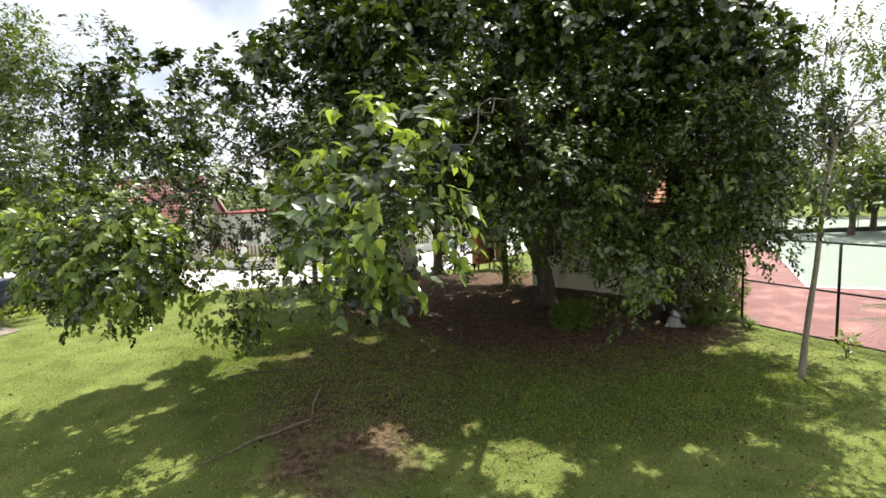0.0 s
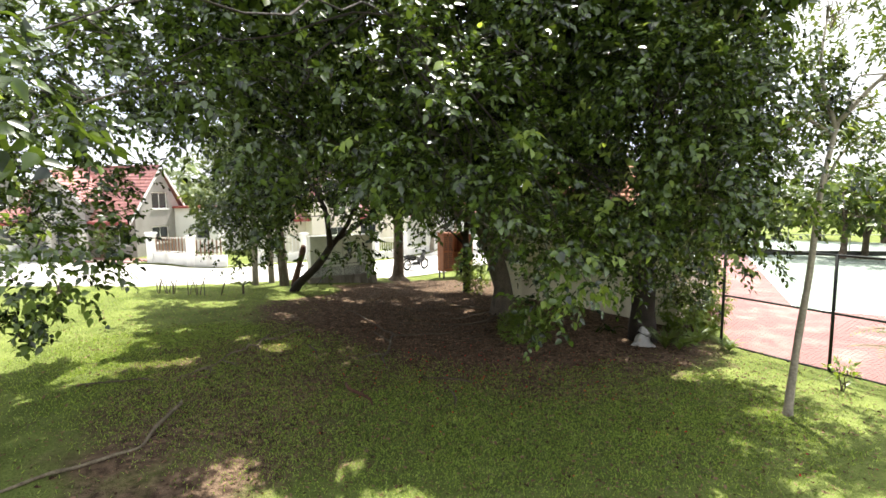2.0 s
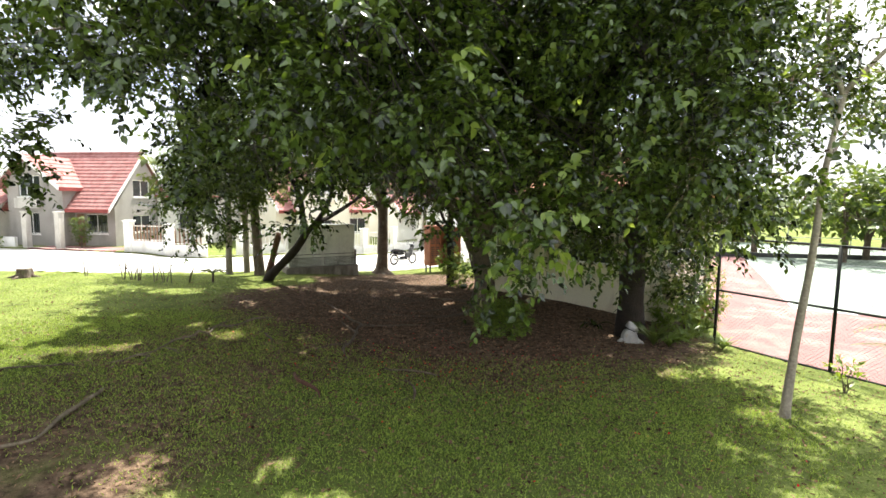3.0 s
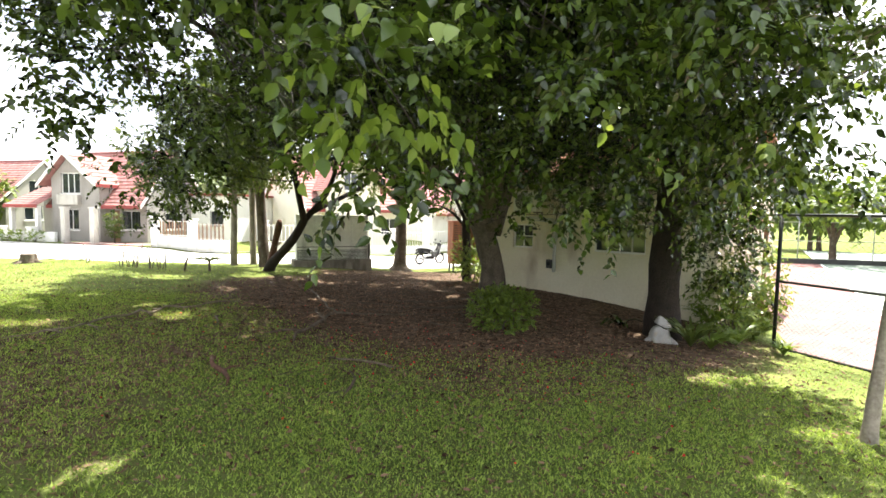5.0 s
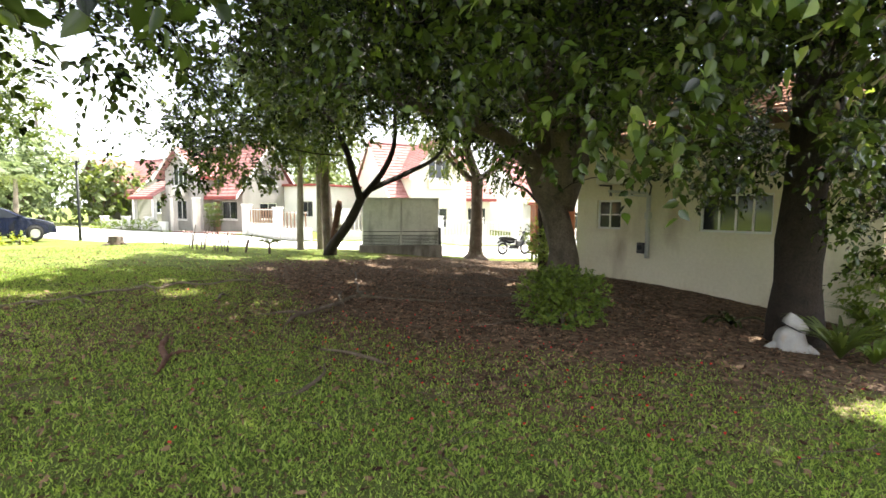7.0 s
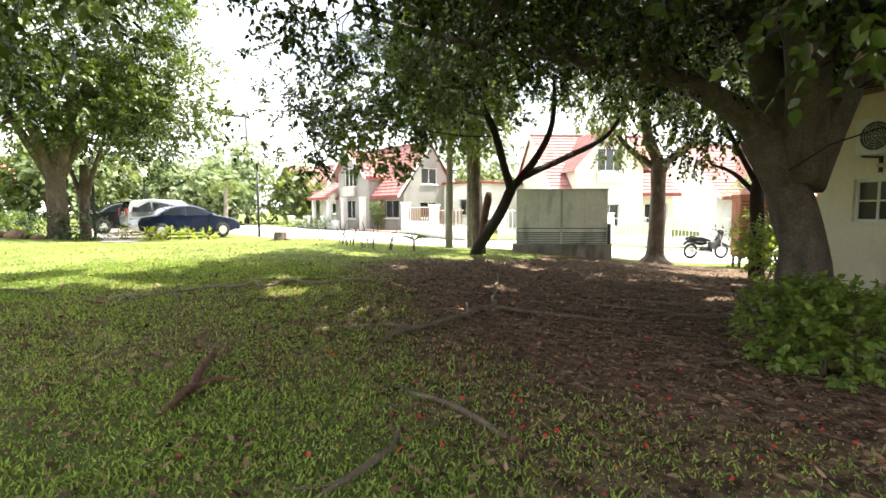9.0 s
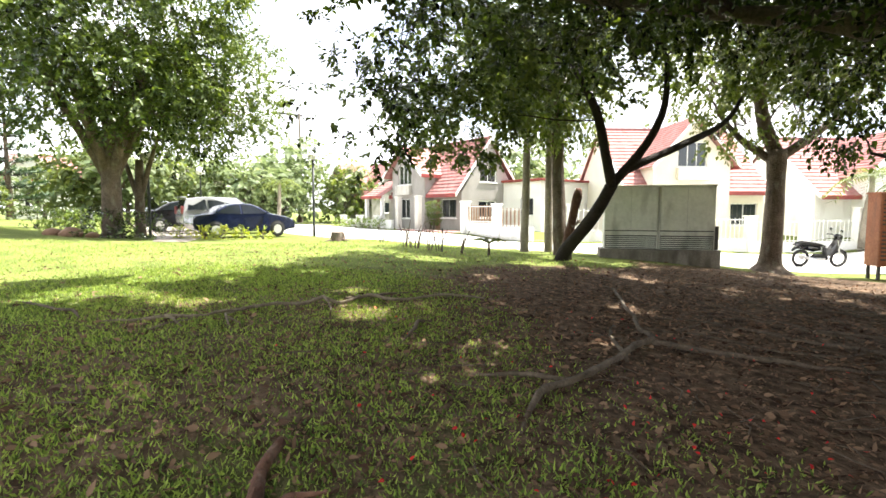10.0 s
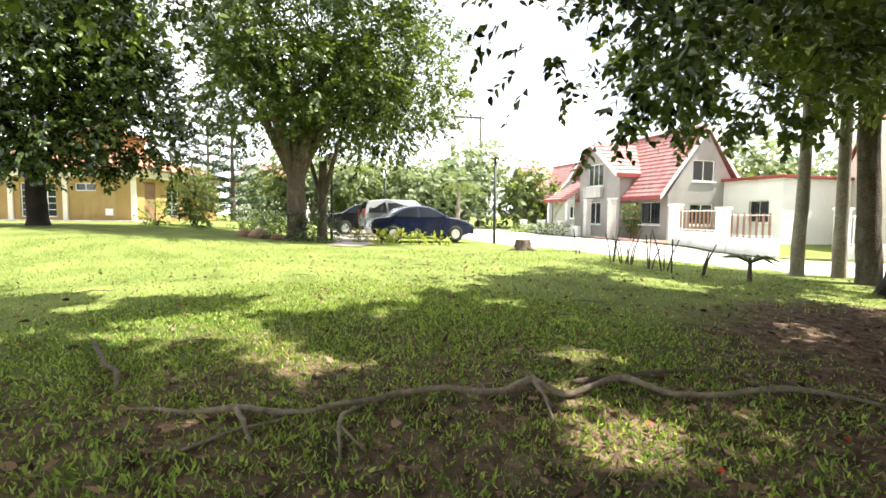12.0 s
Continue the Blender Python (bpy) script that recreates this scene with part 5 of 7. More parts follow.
def rust_cage():
    x, y = 0.3, 26.3
    m = pose(x, y, gz(x, y), 0, 0, 40) @ Matrix.Diagonal((0.88, 1.0, 1.14, 1))
    thing = empty("steel_locker", m, "rust-orange steel locker with louvred doors, one bay open, on short legs", "locker")
    for x0, x1, y0, y1, z0, z1 in ((-0.66, 0.66, 0.52, 0.55, 0.35, 1.95), (-0.66, -0.63, 0, 0.52, 0.35, 1.95), (0.63, 0.66, 0, 0.52, 0.35, 1.95), (-0.02, 0.02, 0, 0.52, 0.35, 1.95),
                                   (-0.7, 0.7, -0.04, 0.58, 1.95, 1.99), (-0.66, 0.66, 0, 0.55, 0.32, 0.35)):
        part("panel", boxed((x0, x1, y0, y1, z0, z1)), M_RUST, thing)
    part("inner_shelf", boxed((0.02, 0.63, 0.05, 0.52, 1.1, 1.12)), M_RUST, thing)
    door = part("door", boxed((-0.65, -0.03, -0.03, -0.003, 0.34, 1.94), bevel=0.006), M_RUST, thing)
    for r in range(16):
        for c in range(2):
            bx = -0.61 + c * 0.3
            if r != 8:
                part("slot", boxed((bx, bx + 0.24, -0.037, -0.031, 0.46 + r * 0.088, 0.495 + r * 0.088)), M_STEEL_DARK, door)
    part("handle", boxed((-0.12, -0.08, -0.07, -0.032, 1.18, 1.3), bevel=0.006), M_IRON, door)
    part("open_door", boxed((0, 0.6, -0.015, 0.015, 0.34, 1.94), bevel=0.006), M_RUST, thing, at=pose(0.66, -0.02, 0, 0, 0, -65))
    for sx in (-0.62, 0.54):
        for sy in (0.02, 0.44):
            part("leg", boxed((sx, sx + 0.07, sy, sy + 0.07, -0.2, 0.32)), M_STEEL_DARK, thing)


# ---- walls with openings, windows ----
def clip(poly, a, b, c):
    """The part of a polygon with a * x + b * z <= c."""
    out = []
    for p, q in zip(poly, poly[1:] + poly[:1]):
        dp, dq = a * p[0] + b * p[1] - c, a * q[0] + b * q[1] - c
        if dp <= 0:
            out.append(p)
        if dp * dq < 0:
            s = dp / (dp - dq)
            out.append((p[0] + (q[0] - p[0]) * s, p[1] + (q[1] - p[1]) * s))
    return out


def wall_bm(x0, x1, z0, z1, thick, holes=(), under=()):
    """An upright wall in the plane y = 0 to thick, with rectangular holes (x0, x1, z0, z1), cut off under lines (a, b, c)."""
    bm = bmesh.new()
    xs = sorted({x0, x1, *(v for h in holes for v in h[:2])})
    zs = sorted({z0, z1, *(v for h in holes for v in h[2:])})
    for xa, xb in zip(xs, xs[1:]):
        for za, zb in zip(zs, zs[1:]):
            cx, cz = (xa + xb) / 2, (za + zb) / 2
            if any(h[0] < cx < h[1] and h[2] < cz < h[3] for h in holes):
                continue
            poly = [(xa, za), (xb, za), (xb, zb), (xa, zb)]
            for line in under:
                poly = clip(poly, *line) if len(poly) > 2 else []
            if len(poly) < 3:
                continue
            f = [bm.verts.new((x, 0, z)) for x, z in poly]
            b = [bm.verts.new((x, thick, z)) for x, z in poly]
            bm.faces.new(f), bm.faces.new(b[::-1])
            for i in range(len(poly)):
                j = (i + 1) % len(poly)
                bm.faces.new((f[i], b[i], b[j], f[j]))
    bmesh.ops.remove_doubles(bm, verts=bm.verts[:], dist=1e-4)
    return bm


def window(parent, at, x0, x1, z0, z1, frame_mat, cols=2, rows=1, depth=0.09, sill=True, bars=0, w=0.045):
    """A window in a hole: frame, mullions, panes and sill, local to the wall at the pose given."""
    win = part("window", boxed((x0, x0 + w, depth - 0.03, depth + 0.03, z0, z1), (x1 - w, x1, depth - 0.03, depth + 0.03, z0, z1),
                               (x0 + w, x1 - w, depth - 0.03, depth + 0.03, z0, z0 + w), (x0 + w, x1 - w, depth - 0.03, depth + 0.03, z1 - w, z1)), frame_mat, parent, at=at)
    cw, rh = (x1 - x0 - 2 * w) / cols, (z1 - z0 - 2 * w) / rows
    for c in range(cols):
        for r in range(rows):
            a, b = x0 + w + c * cw, z0 + w + r * rh
            part("pane", boxed((a + 0.004, a + cw - 0.004, depth - 0.004, depth + 0.004, b + 0.004, b + rh - 0.004)), M_GLASS, win)
    for c in range(1, cols):
        part("mullion", boxed((x0 + w + c * cw - 0.02, x0 + w + c * cw + 0.02, depth - 0.025, depth - 0.006, z0 + w, z1 - w)), frame_mat, win)
    for r in range(1, rows):
        part("glazing_bar", boxed((x0 + w, x1 - w, depth - 0.022, depth - 0.007, z0 + w + r * rh - 0.015, z0 + w + r * rh + 0.015)), frame_mat, win)
    for k in range(bars):
        bx = x0 + (x1 - x0) * (k + 0.5) / bars
        part("bar", boxed((bx - 0.008, bx + 0.008, -0.02, -0.004, z0, z1)), M_STEEL_DARK, win)
    if sill:
        part("sill", boxed((x0 - 0.06, x1 + 0.06, -0.06, depth - 0.03, z0 - 0.07, z0 - 0.003)), M_WHITE, win)
    return win


M_ROOM = material("dim_interior", (0.10, 0.09, 0.08), (0.16, 0.15, 0.13), 0.9, 1, 10, 0.05)


# ---- the cream building beside the great tree ----
def cream_building():
    zb = -0.35
    m = pose(2.75, 20.4, 0, 0, 0, -27.77)
    thing = empty("cream_building", m, "low cream-painted building with louvred windows and stained lower wall", "building")
    holes = [(0.63, 1.34, 1.13, 1.85), (3.28, 4.68, 1.16, 1.95)]
    part("front_wall", wall_bm(0, 6.3, zb, 3.45, 0.2, holes), M_CREAM, thing)
    part("end_wall", boxed((0, 0.2, 0.2, 5.8, zb, 3.15)), M_CREAM, thing)
    part("far_wall", boxed((6.1, 6.3, 0.2, 5.8, zb, 3.15)), M_CREAM, thing)
    part("back_wall", boxed((0, 6.3, 5.8, 6.0, zb, 3.15)), M_CREAM, thing)
    part("skirting_band", boxed((0, 6.3, -0.018, -0.003, 1.05, 1.09), bevel=0.004), M_CREAM, thing)
    part("floor_slab", boxed((0.2, 6.1, 0.2, 5.8, zb, 0.02)), M_ROOM, thing)
    window(thing, pose(0, 0, 0), *holes[0], M_WHITE, 2, 2, sill=False)
    window(thing, pose(0, 0, 0), *holes[1], M_WHITE, 4, 1, sill=False)
    for i, (x0, x1, z0, z1) in enumerate(holes):
        for k in range(5 if i == 0 else 5):
            bm = bmesh.new()
            box(bm, x0 + 0.06, x1 - 0.06, -0.03, 0.03, -0.004, 0.004, m=pose(0, 0.15, z0 + 0.1 + k * (z1 - z0 - 0.15) / 5, 40))
            part("louvre", bm, M_PIPE, thing)
    # roof: two slopes over a timber gable, with deep eaves
    for s, y0, y1 in ((1, -0.7, 3.0), (-1, 6.7, 3.0)):
        n = 12
        part("eaves_board", boxed((-0.58, 6.55, -0.02, 0.02, 3.2, 3.24)), M_ROOF_ORANGE, thing, at=pose(0, y0 + 0.02 * s, 0))
        for k in range(n):
            bm = bmesh.new()
            ya, yb = y0 + (y1 - y0) * k / n, y0 + (y1 - y0) * (k + 1.08) / n
            za, zc = 3.25 + 1.5 * k / n, 3.25 + 1.5 * (k + 1) / n
            v = [bm.verts.new(c) for c in ((-0.6, ya, za + 0.05), (6.58, ya, za + 0.05), (6.58, yb, zc + 0.02), (-0.6, yb, zc + 0.02),
                                           (-0.6, ya, za), (6.58, ya, za), (6.58, yb, zc - 0.03), (-0.6, yb, zc - 0.03))]
            for f in ((0, 1, 2, 3), (7, 6, 5, 4), (0, 4, 5, 1), (1, 5, 6, 2), (2, 6, 7, 3), (3, 7, 4, 0)):
                bm.faces.new([v[i] for i in f])
            part("roof_course", bm, M_ROOF_ORANGE, thing)
    part("fascia", boxed((-0.6, 6.58, -0.74, -0.7, 3.12, 3.3)), M_WOOD, thing)
    bm = wall_bm(0.0, 6.0, 3.15, 4.7, 0.1, (), [(-0.45, 1, 3.3), (0.45, 1, 6.0)])
    part("gable", bm, M_WOOD, thing, "brown timber gable", at=pose(6.2, 0, 0, 0, 0, 90))
    # a brown canopy sloping down from the far end
    bm = bmesh.new()
    v = [bm.verts.new(c) for c in ((6.3, -0.55, 3.1), (7.0, -0.55, 1.95), (7.0, 1.6, 1.95), (6.3, 1.6, 3.1), (6.3, -0.55, 3.02), (7.0, -0.55, 1.87), (7.0, 1.6, 1.87), (6.3, 1.6, 3.02))]
    for f in ((0, 1, 2, 3), (7, 6, 5, 4), (0, 4, 5, 1), (1, 5, 6, 2), (2, 6, 7, 3), (3, 7, 4, 0)):
        bm.faces.new([v[i] for i in f])
    part("canopy", bm, M_WOOD, thing, "sloping brown timber canopy")
    part("canopy_post", boxed((6.92, 7.0, 1.4, 1.5, zb, 1.9)), M_WOOD, thing)
    # air conditioner and its pipes
    ac = empty("air_conditioner", m @ pose(1.35, -0.33, 2.5), "white outdoor air conditioner unit with round fan grille on brackets", "air conditioner")
    part("case", boxed((-0.4, 0.4, -0.14, 0.16, -0.28, 0.28), bevel=0.02), M_WHITE, ac)
    bm = bmesh.new()
    cyl(bm, 0.225, 0.225, 0, 0.006, 28, pose(-0.1, -0.142, 0, 90))
    part("fan_opening", bm, M_STEEL_DARK, ac)
    bm = bmesh.new()
    for r in (0.06, 0.1, 0.14, 0.18, 0.225):
        tube(bm, [(-0.1 + r * math.cos(a), -0.156, r * math.sin(a)) for a in np.linspace(0, 2 * math.pi, 25)], [0.005] * 25, 5)
    for k in range(8):
        a = k * math.pi / 4
        tube(bm, [(-0.1, -0.156, 0), (-0.1 + 0.225 * math.cos(a), -0.156, 0.225 * math.sin(a))], [0.004, 0.004], 4)
    part("fan_grille", bm, M_PIPE, ac)
    for bx in (-0.3, 0.3):
        part("bracket", boxed((bx - 0.02, bx + 0.02, -0.12, 0.325, -0.32, -0.285), (bx - 0.02, bx + 0.02, 0.28, 0.325, -0.55, -0.32)), M_STEEL_DARK, ac)
    pipe = empty("pipe", m @ pose(2.12, -0.06, 0), "grey drain and cable pipes running down the wall", "pipe")
    bm = bmesh.new()
    tube(bm, [(0, 0, 0.5), (0, 0, 1.98)], [0.05, 0.05], 12)
    part("downpipe", bm, M_PIPE, pipe, smooth=True)
    bm = bmesh.new()
    tube(bm, [(-0.05, 0, 2.0), (-1.1, 0, 2.07)], [0.035, 0.035], 10)
    tube(bm, [(-0.05, -0.02, 1.93), (-0.9, -0.02, 1.98)], [0.02, 0.02], 8)
    part("cross_pipe", bm, M_PIPE, pipe)
    bm = bmesh.new()
    tube(bm, [(0.05, -0.05, 1.95), (0.12, -0.1, 2.15), (0.02, -0.22, 2.4), (-0.12, -0.25, 2.4)], [0.02] * 4, 8)
    part("hose", bm, M_RUBBER, pipe, smooth=True)
    part("junction", boxed((-0.06, 0.06, -0.06, 0.06, 1.4, 1.56), bevel=0.01), M_PIPE, pipe)
    meter = empty("electric_meter", m @ pose(1.98, -0.02, 0.72), "small dark electricity meter on the wall", "meter")
    part("case", boxed((-0.09, 0.09, -0.11, 0.02, -0.12, 0.13), bevel=0.02), M_STEEL_DARK, meter)
    bm = bmesh.new()
    cyl(bm, 0.055, 0.055, 0, 0.03, 18, pose(0, -0.11, 0.02, 90))
    part("dial", bm, M_GLASS, meter)


# ---- court and fence ----
def court():
    z = -0.66
    bm = bmesh.new()
    edge = [(9.45, 16.25), (29, -6.3), (56, 14), (56, 43), (20, 41.5), (14.0, 40), (11.2, 25)]
    top = [bm.verts.new((x, y, z + 0.02)) for x, y in edge]
    low = [bm.verts.new((x, y, z - 0.1)) for x, y in edge]
    bm.faces.new(top), bm.faces.new(low[::-1])
    for k in range(len(edge)):
        j = (k + 1) % len(edge)
        bm.faces.new((top[k], low[k], low[j], top[j]))
    ob = part("court", bm, M_COURT_RED)
    tagged(ob, "faded red outdoor court surface with tree shadow on it", "court", kind="structure")
    ob = part("court_field", boxed((0, 16, 0, 34, -0.02, 0.006)), M_COURT_GREEN, at=pose(13.8, 22.0, z + 0.022, 0, 0, -17))
    tagged(ob, "pale green painted playing field of the court", "court", kind="structure")
    m = pose(13.8, 22.0, z + 0.034, 0, 0, -17)
    for x0, x1, y0, y1 in ((-0.06, 0.06, 0, 34), (0.06, 15.9, -0.06, 0.06), (15.9, 16.02, 0, 34), (0.06, 15.9, 16.9, 17.02)):
        tagged(part("court_line", boxed((x0, x1, y0, y1, -0.006, 0.002)), M_PAINT_LINE, at=m), "white painted court line", "court line", "court lines", "structure")


def fence_run(a, b, tops, rails, label, step=2.9, first=0.0, mat=None):
    """Posts and rails from a to b."""
    mat = mat or M_IRON
    a, b = Vector((*a, 0)), Vector((*b, 0))
    base = Vector((a.x, a.y, gz(a.x, a.y)))
    thing = empty("fence", pose(*base), label, "fence")
    n = max(1, round((b - a).length / step))
    for i in range(n + 1):
        p = a.lerp(b, i / n)
        z = gz(p.x, p.y)
        bm = bmesh.new()
        tube(bm, [(p.x - base.x, p.y - base.y, z - base.z - 0.15), (p.x - base.x, p.y - base.y, tops - base.z)], [0.035, 0.035], 10)
        part("post", bm, mat, thing, smooth=True)
    for h in rails:
        bm = bmesh.new()
        tube(bm, [(0, 0, h - base.z), (b.x - a.x, b.y - a.y, h - base.z)], [0.028, 0.028], 8)
        part("rail", bm, mat, thing, smooth=True)
    return thing


def mesh_panel(a, b, z0, z1, label):
    """Chain-link wire between posts."""
    a, b = Vector((*a, 0)), Vector((*b, 0))
    n = int((b - a).length / 0.09)
    d = (b - a) / n
    bm = bmesh.new()
    h = z1 - z0
    steps = int(h / 0.09)
    for s in (0, 1):
        for i in range(-steps, n):
            pts = []
            for k in (0, steps):
                j = i + k if s == 0 else i + steps - k
                t = j
                pts.append((t, k))
            (t0, k0), (t1, k1) = pts
            # keep within the panel
            def at(t, k):
                return (d.x * t, d.y * t, h * k / steps)
            if t0 < 0 or t1 < 0 or t0 > n or t1 > n:
                lo, hi = 0.0, 1.0
                for bound, sign in ((0, 1), (n, -1)):
                    v0, v1 = sign * (t0 - bound), sign * (t1 - bound)
                    if v0 < 0 and v1 < 0:
                        lo = 2
                    elif v0 < 0:
                        lo = max(lo, v0 / (v0 - v1))
                    elif v1 < 0:
                        hi = min(hi, v0 / (v0 - v1))
                if lo >= hi:
                    continue
                (t0, k0), (t1, k1) = (t0 + (t1 - t0) * lo, k0 + (k1 - k0) * lo), (t0 + (t1 - t0) * hi, k0 + (k1 - k0) * hi)
            tube(bm, [at(t0, k0), at(t1, k1)], [0.0016, 0.0016], 3, close=False)
    thing = part("wire_mesh", bm, M_IRON, at=pose(a.x, a.y, z0))
    return tagged(thing, label, "wire mesh", kind="stuff")


court()
kerb = part("court_kerb", boxed((0, 42, -0.2, 0.2, -0.2, 0.32), bevel=0.02), M_STEEL_DARK, at=pose(14.2, 40.2, -0.66, 0, 0, 2.5))
tagged(kerb, "low dark kerb wall closing the far side of the court", "kerb", kind="structure")
fence_run((14.5, 41.5), (56.0, 43.5), 1.9, (1.9, 0.7), "pale tubular fence beyond the court", 4.0, mat=M_PIPE)
fence_run((9.1, 16.1), (10.68, 14.22), 2.2, (0.9, 2.2, -0.42), "black tubular steel court fence beside the lawn", 2.9)
fence_run((10.68, 14.22), (16.6, 7.2), 2.2, (0.9, 2.2, -0.42), "black tubular steel court fence beside the lawn", 2.9)
mesh_panel((9.1, 16.1), (10.68, 14.22), -0.42, 2.2, "thin chain-link wire mesh on the court fence")
mesh_panel((10.68, 14.22), (16.6, 7.2), -0.42, 2.2, "thin chain-link wire mesh on the court fence")
fence_run((9.1, 16.1), (10.4, 22.5), 2.2, (2.2, 0.35), "dark green tubular gate frame standing open by the court", 6.4)
cabinets()
motorbike()
rust_cage()
cream_building()


# ---- houses ----
def roof_slope(parent, name, a, b, c, d, rows, mat, thick=0.05):
    """Stepped tile courses on the slope a-b (eave) to d-c (ridge)."""
    a, b, c, d = map(Vector, (a, b, c, d))
    up = (b - a).cross(d - a).normalized()
    if up.z < 0:
        up = -up
    bm = bmesh.new()
    line = []
    for k in range(rows):
        line += [(k / rows, thick), ((k + 0.97) / rows, thick * 0.3)]
    line += [(1, thick), (1, 0), (0, 0)]
    one = [bm.verts.new(a.lerp(d, s) + up * h) for s, h in line]
    two = [bm.verts.new(b.lerp(c, s) + up * h) for s, h in line]
    for k in range(len(line)):
        j = (k + 1) % len(line)
        bm.faces.new((one[k], two[k], two[j], one[j]))
    bm.faces.new(one[::-1]), bm.faces.new(two)
    return part(name, bm, mat, parent)


def bargeboard(parent, a, b, mat, w=0.16, out=(0, -0.05, 0)):
    a, b, o = Vector(a), Vector(b), Vector(out)
    bm = bmesh.new()
    q = [a, b, b - Vector((0, 0, w)), a - Vector((0, 0, w))]
    v = [bm.verts.new(p) for p in q] + [bm.verts.new(p + o) for p in q]
    for f in ((0, 1, 2, 3), (7, 6, 5, 4), (0, 4, 5, 1), (1, 5, 6, 2), (2, 6, 7, 3), (3, 7, 4, 0)):
        bm.faces.new([v[i] for i in f])
    return part("bargeboard", bm, mat, parent)


def house(at, label, wall, x0, x1, depth, eave, ridge, cross, gable_wall=None, end_window=None, front_holes=(), porch=True, rows=16, z0=-0.4, cut_left=None):
    """A steep-roofed house. Local: x along the front, y into the house. cross: (x0, x1, apex x, apex z, right eave z, left eave x, left eave z, out)."""
    thing = empty("house", at, label, "house")
    c0, c1, cx, cz, cre, clx, clz, out = cross
    gable_wall = gable_wall or wall
    mid = depth / 2
    k = (ridge - eave) / (mid + 0.35)
    # main walls
    part("front_wall", wall_bm(x0 + 0.18, x1 - 0.18, z0, eave, 0.18, front_holes), wall, thing)
    for h in front_holes:
        window(thing, pose(0, 0, 0), *h, M_WHITE, 2, 1, bars=6)
    holes = [end_window, (1.3, 2.7, 0.9, 1.9)] if end_window else []
    slope = (ridge - 0.15 - eave) / mid
    cuts = [(-slope, 1, eave), (slope, 1, eave + slope * depth)]
    part("end_wall", wall_bm(0, depth, z0, ridge, 0.18, holes, cuts), wall, thing, at=pose(x1, 0, 0, 0, 0, 90))
    for h in holes:
        window(thing, pose(x1, 0, 0, 0, 0, 90), *h, M_WHITE, 2, 1)
    part("end_wall", wall_bm(0, depth, z0, ridge, 0.18, (), cuts), wall, thing, at=pose(x0 + 0.18, 0, 0, 0, 0, 90))
    part("back_wall", boxed((x0 + 0.18, x1 - 0.18, depth - 0.18, depth, z0, eave)), wall, thing)
    part("floor_slab", boxed((x0 + 0.18, x1 - 0.18, 0.18, depth - 0.18, z0, 0.05)), M_ROOM, thing)
    # main roof
    ex0, ex1 = x0 - 0.12, x1 + 0.12
    roof_slope(thing, "roof_slope", (ex0, -0.55, eave - 0.1), (ex1, -0.55, eave - 0.1), (ex1, mid, ridge), (ex0, mid, ridge), rows, M_ROOF)
    roof_slope(thing, "roof_slope", (ex0, depth + 0.55, eave - 0.1), (ex1, depth + 0.55, eave - 0.1), (ex1, mid, ridge), (ex0, mid, ridge), rows, M_ROOF)
    part("ridge_cap", boxed((ex0, ex1, mid - 0.1, mid + 0.1, ridge - 0.02, ridge + 0.1), bevel=0.03), M_ROOF, thing)
    part("fascia", boxed((ex0, ex1, -0.62, -0.57, eave - 0.26, eave - 0.06)), M_TRIM, thing)
    for xe, s in ((ex1, 1), (ex0, -1)):
        bargeboard(thing, (xe, -0.55, eave - 0.06), (xe, mid, ridge + 0.06), M_WHITE, 0.2, (0.05 * s, 0, 0))
        bargeboard(thing, (xe, depth + 0.55, eave - 0.06), (xe, mid, ridge + 0.06), M_WHITE, 0.2, (0.05 * s, 0, 0))
    # cross gable
    sr, sl = (cz - cre) / (c1 + 0.25 - cx), (cz - clz) / (cx - clx)
    up0, up1 = cx - 0.72, cx + 0.72
    holes = [(up0, up1, cz - 2.35, cz - 1.15), (cx - 0.5, cx + 0.55, 0.85, 2.05)]
    cuts = [(sr, 1, cz - 0.12 + sr * cx), (-sl, 1, cz - 0.12 - sl * cx)]
    part("gable_wall", wall_bm(c0, c1, z0, cz, 0.18, holes, cuts), gable_wall, thing, at=pose(0, -out, 0))
    part("gable_side", boxed((c1 - 0.18, c1, -out + 0.18, 0.9, z0, cre - 0.1)), gable_wall, thing)
    part("gable_side", boxed((c0, c0 + 0.18, -out + 0.18, 0.9, z0, cz - sl * (cx - c0) - 0.2)), gable_wall, thing)
    for i, h in enumerate(holes):
        window(thing, pose(0, -out, 0), *h, M_WHITE, 3 if i == 0 else 2, 1, bars=8 if i else 0)
    part("balcony_front", boxed((up0 - 0.08, up1 + 0.08, -out - 0.24, -out - 0.02, cz - 3.0, cz - 2.42), bevel=0.015), M_CONC if wall is M_GREY_WALL else gable_wall, thing)
    back = mid
    front = -out - 0.4
    roof_slope(thing, "gable_roof", (c1 + 0.25, front, cre), (c1 + 0.25, back, cre), (cx, back, cz), (cx, front, cz), rows // 2, M_ROOF)
    roof_slope(thing, "gable_roof", (clx, front, clz), (clx, back, clz), (cx, back, cz), (cx, front, cz), rows, M_ROOF)
    bargeboard(thing, (c1 + 0.25, front, cre + 0.06), (cx, front, cz + 0.07), M_WHITE, 0.2)
    bargeboard(thing, (clx, front, clz + 0.06), (cx, front, cz + 0.07), M_WHITE, 0.2)
    part("gable_fascia", boxed((c1 + 0.25, c1 + 0.3, front, 0.4, cre - 0.16, cre + 0.02)), M_TRIM, thing)
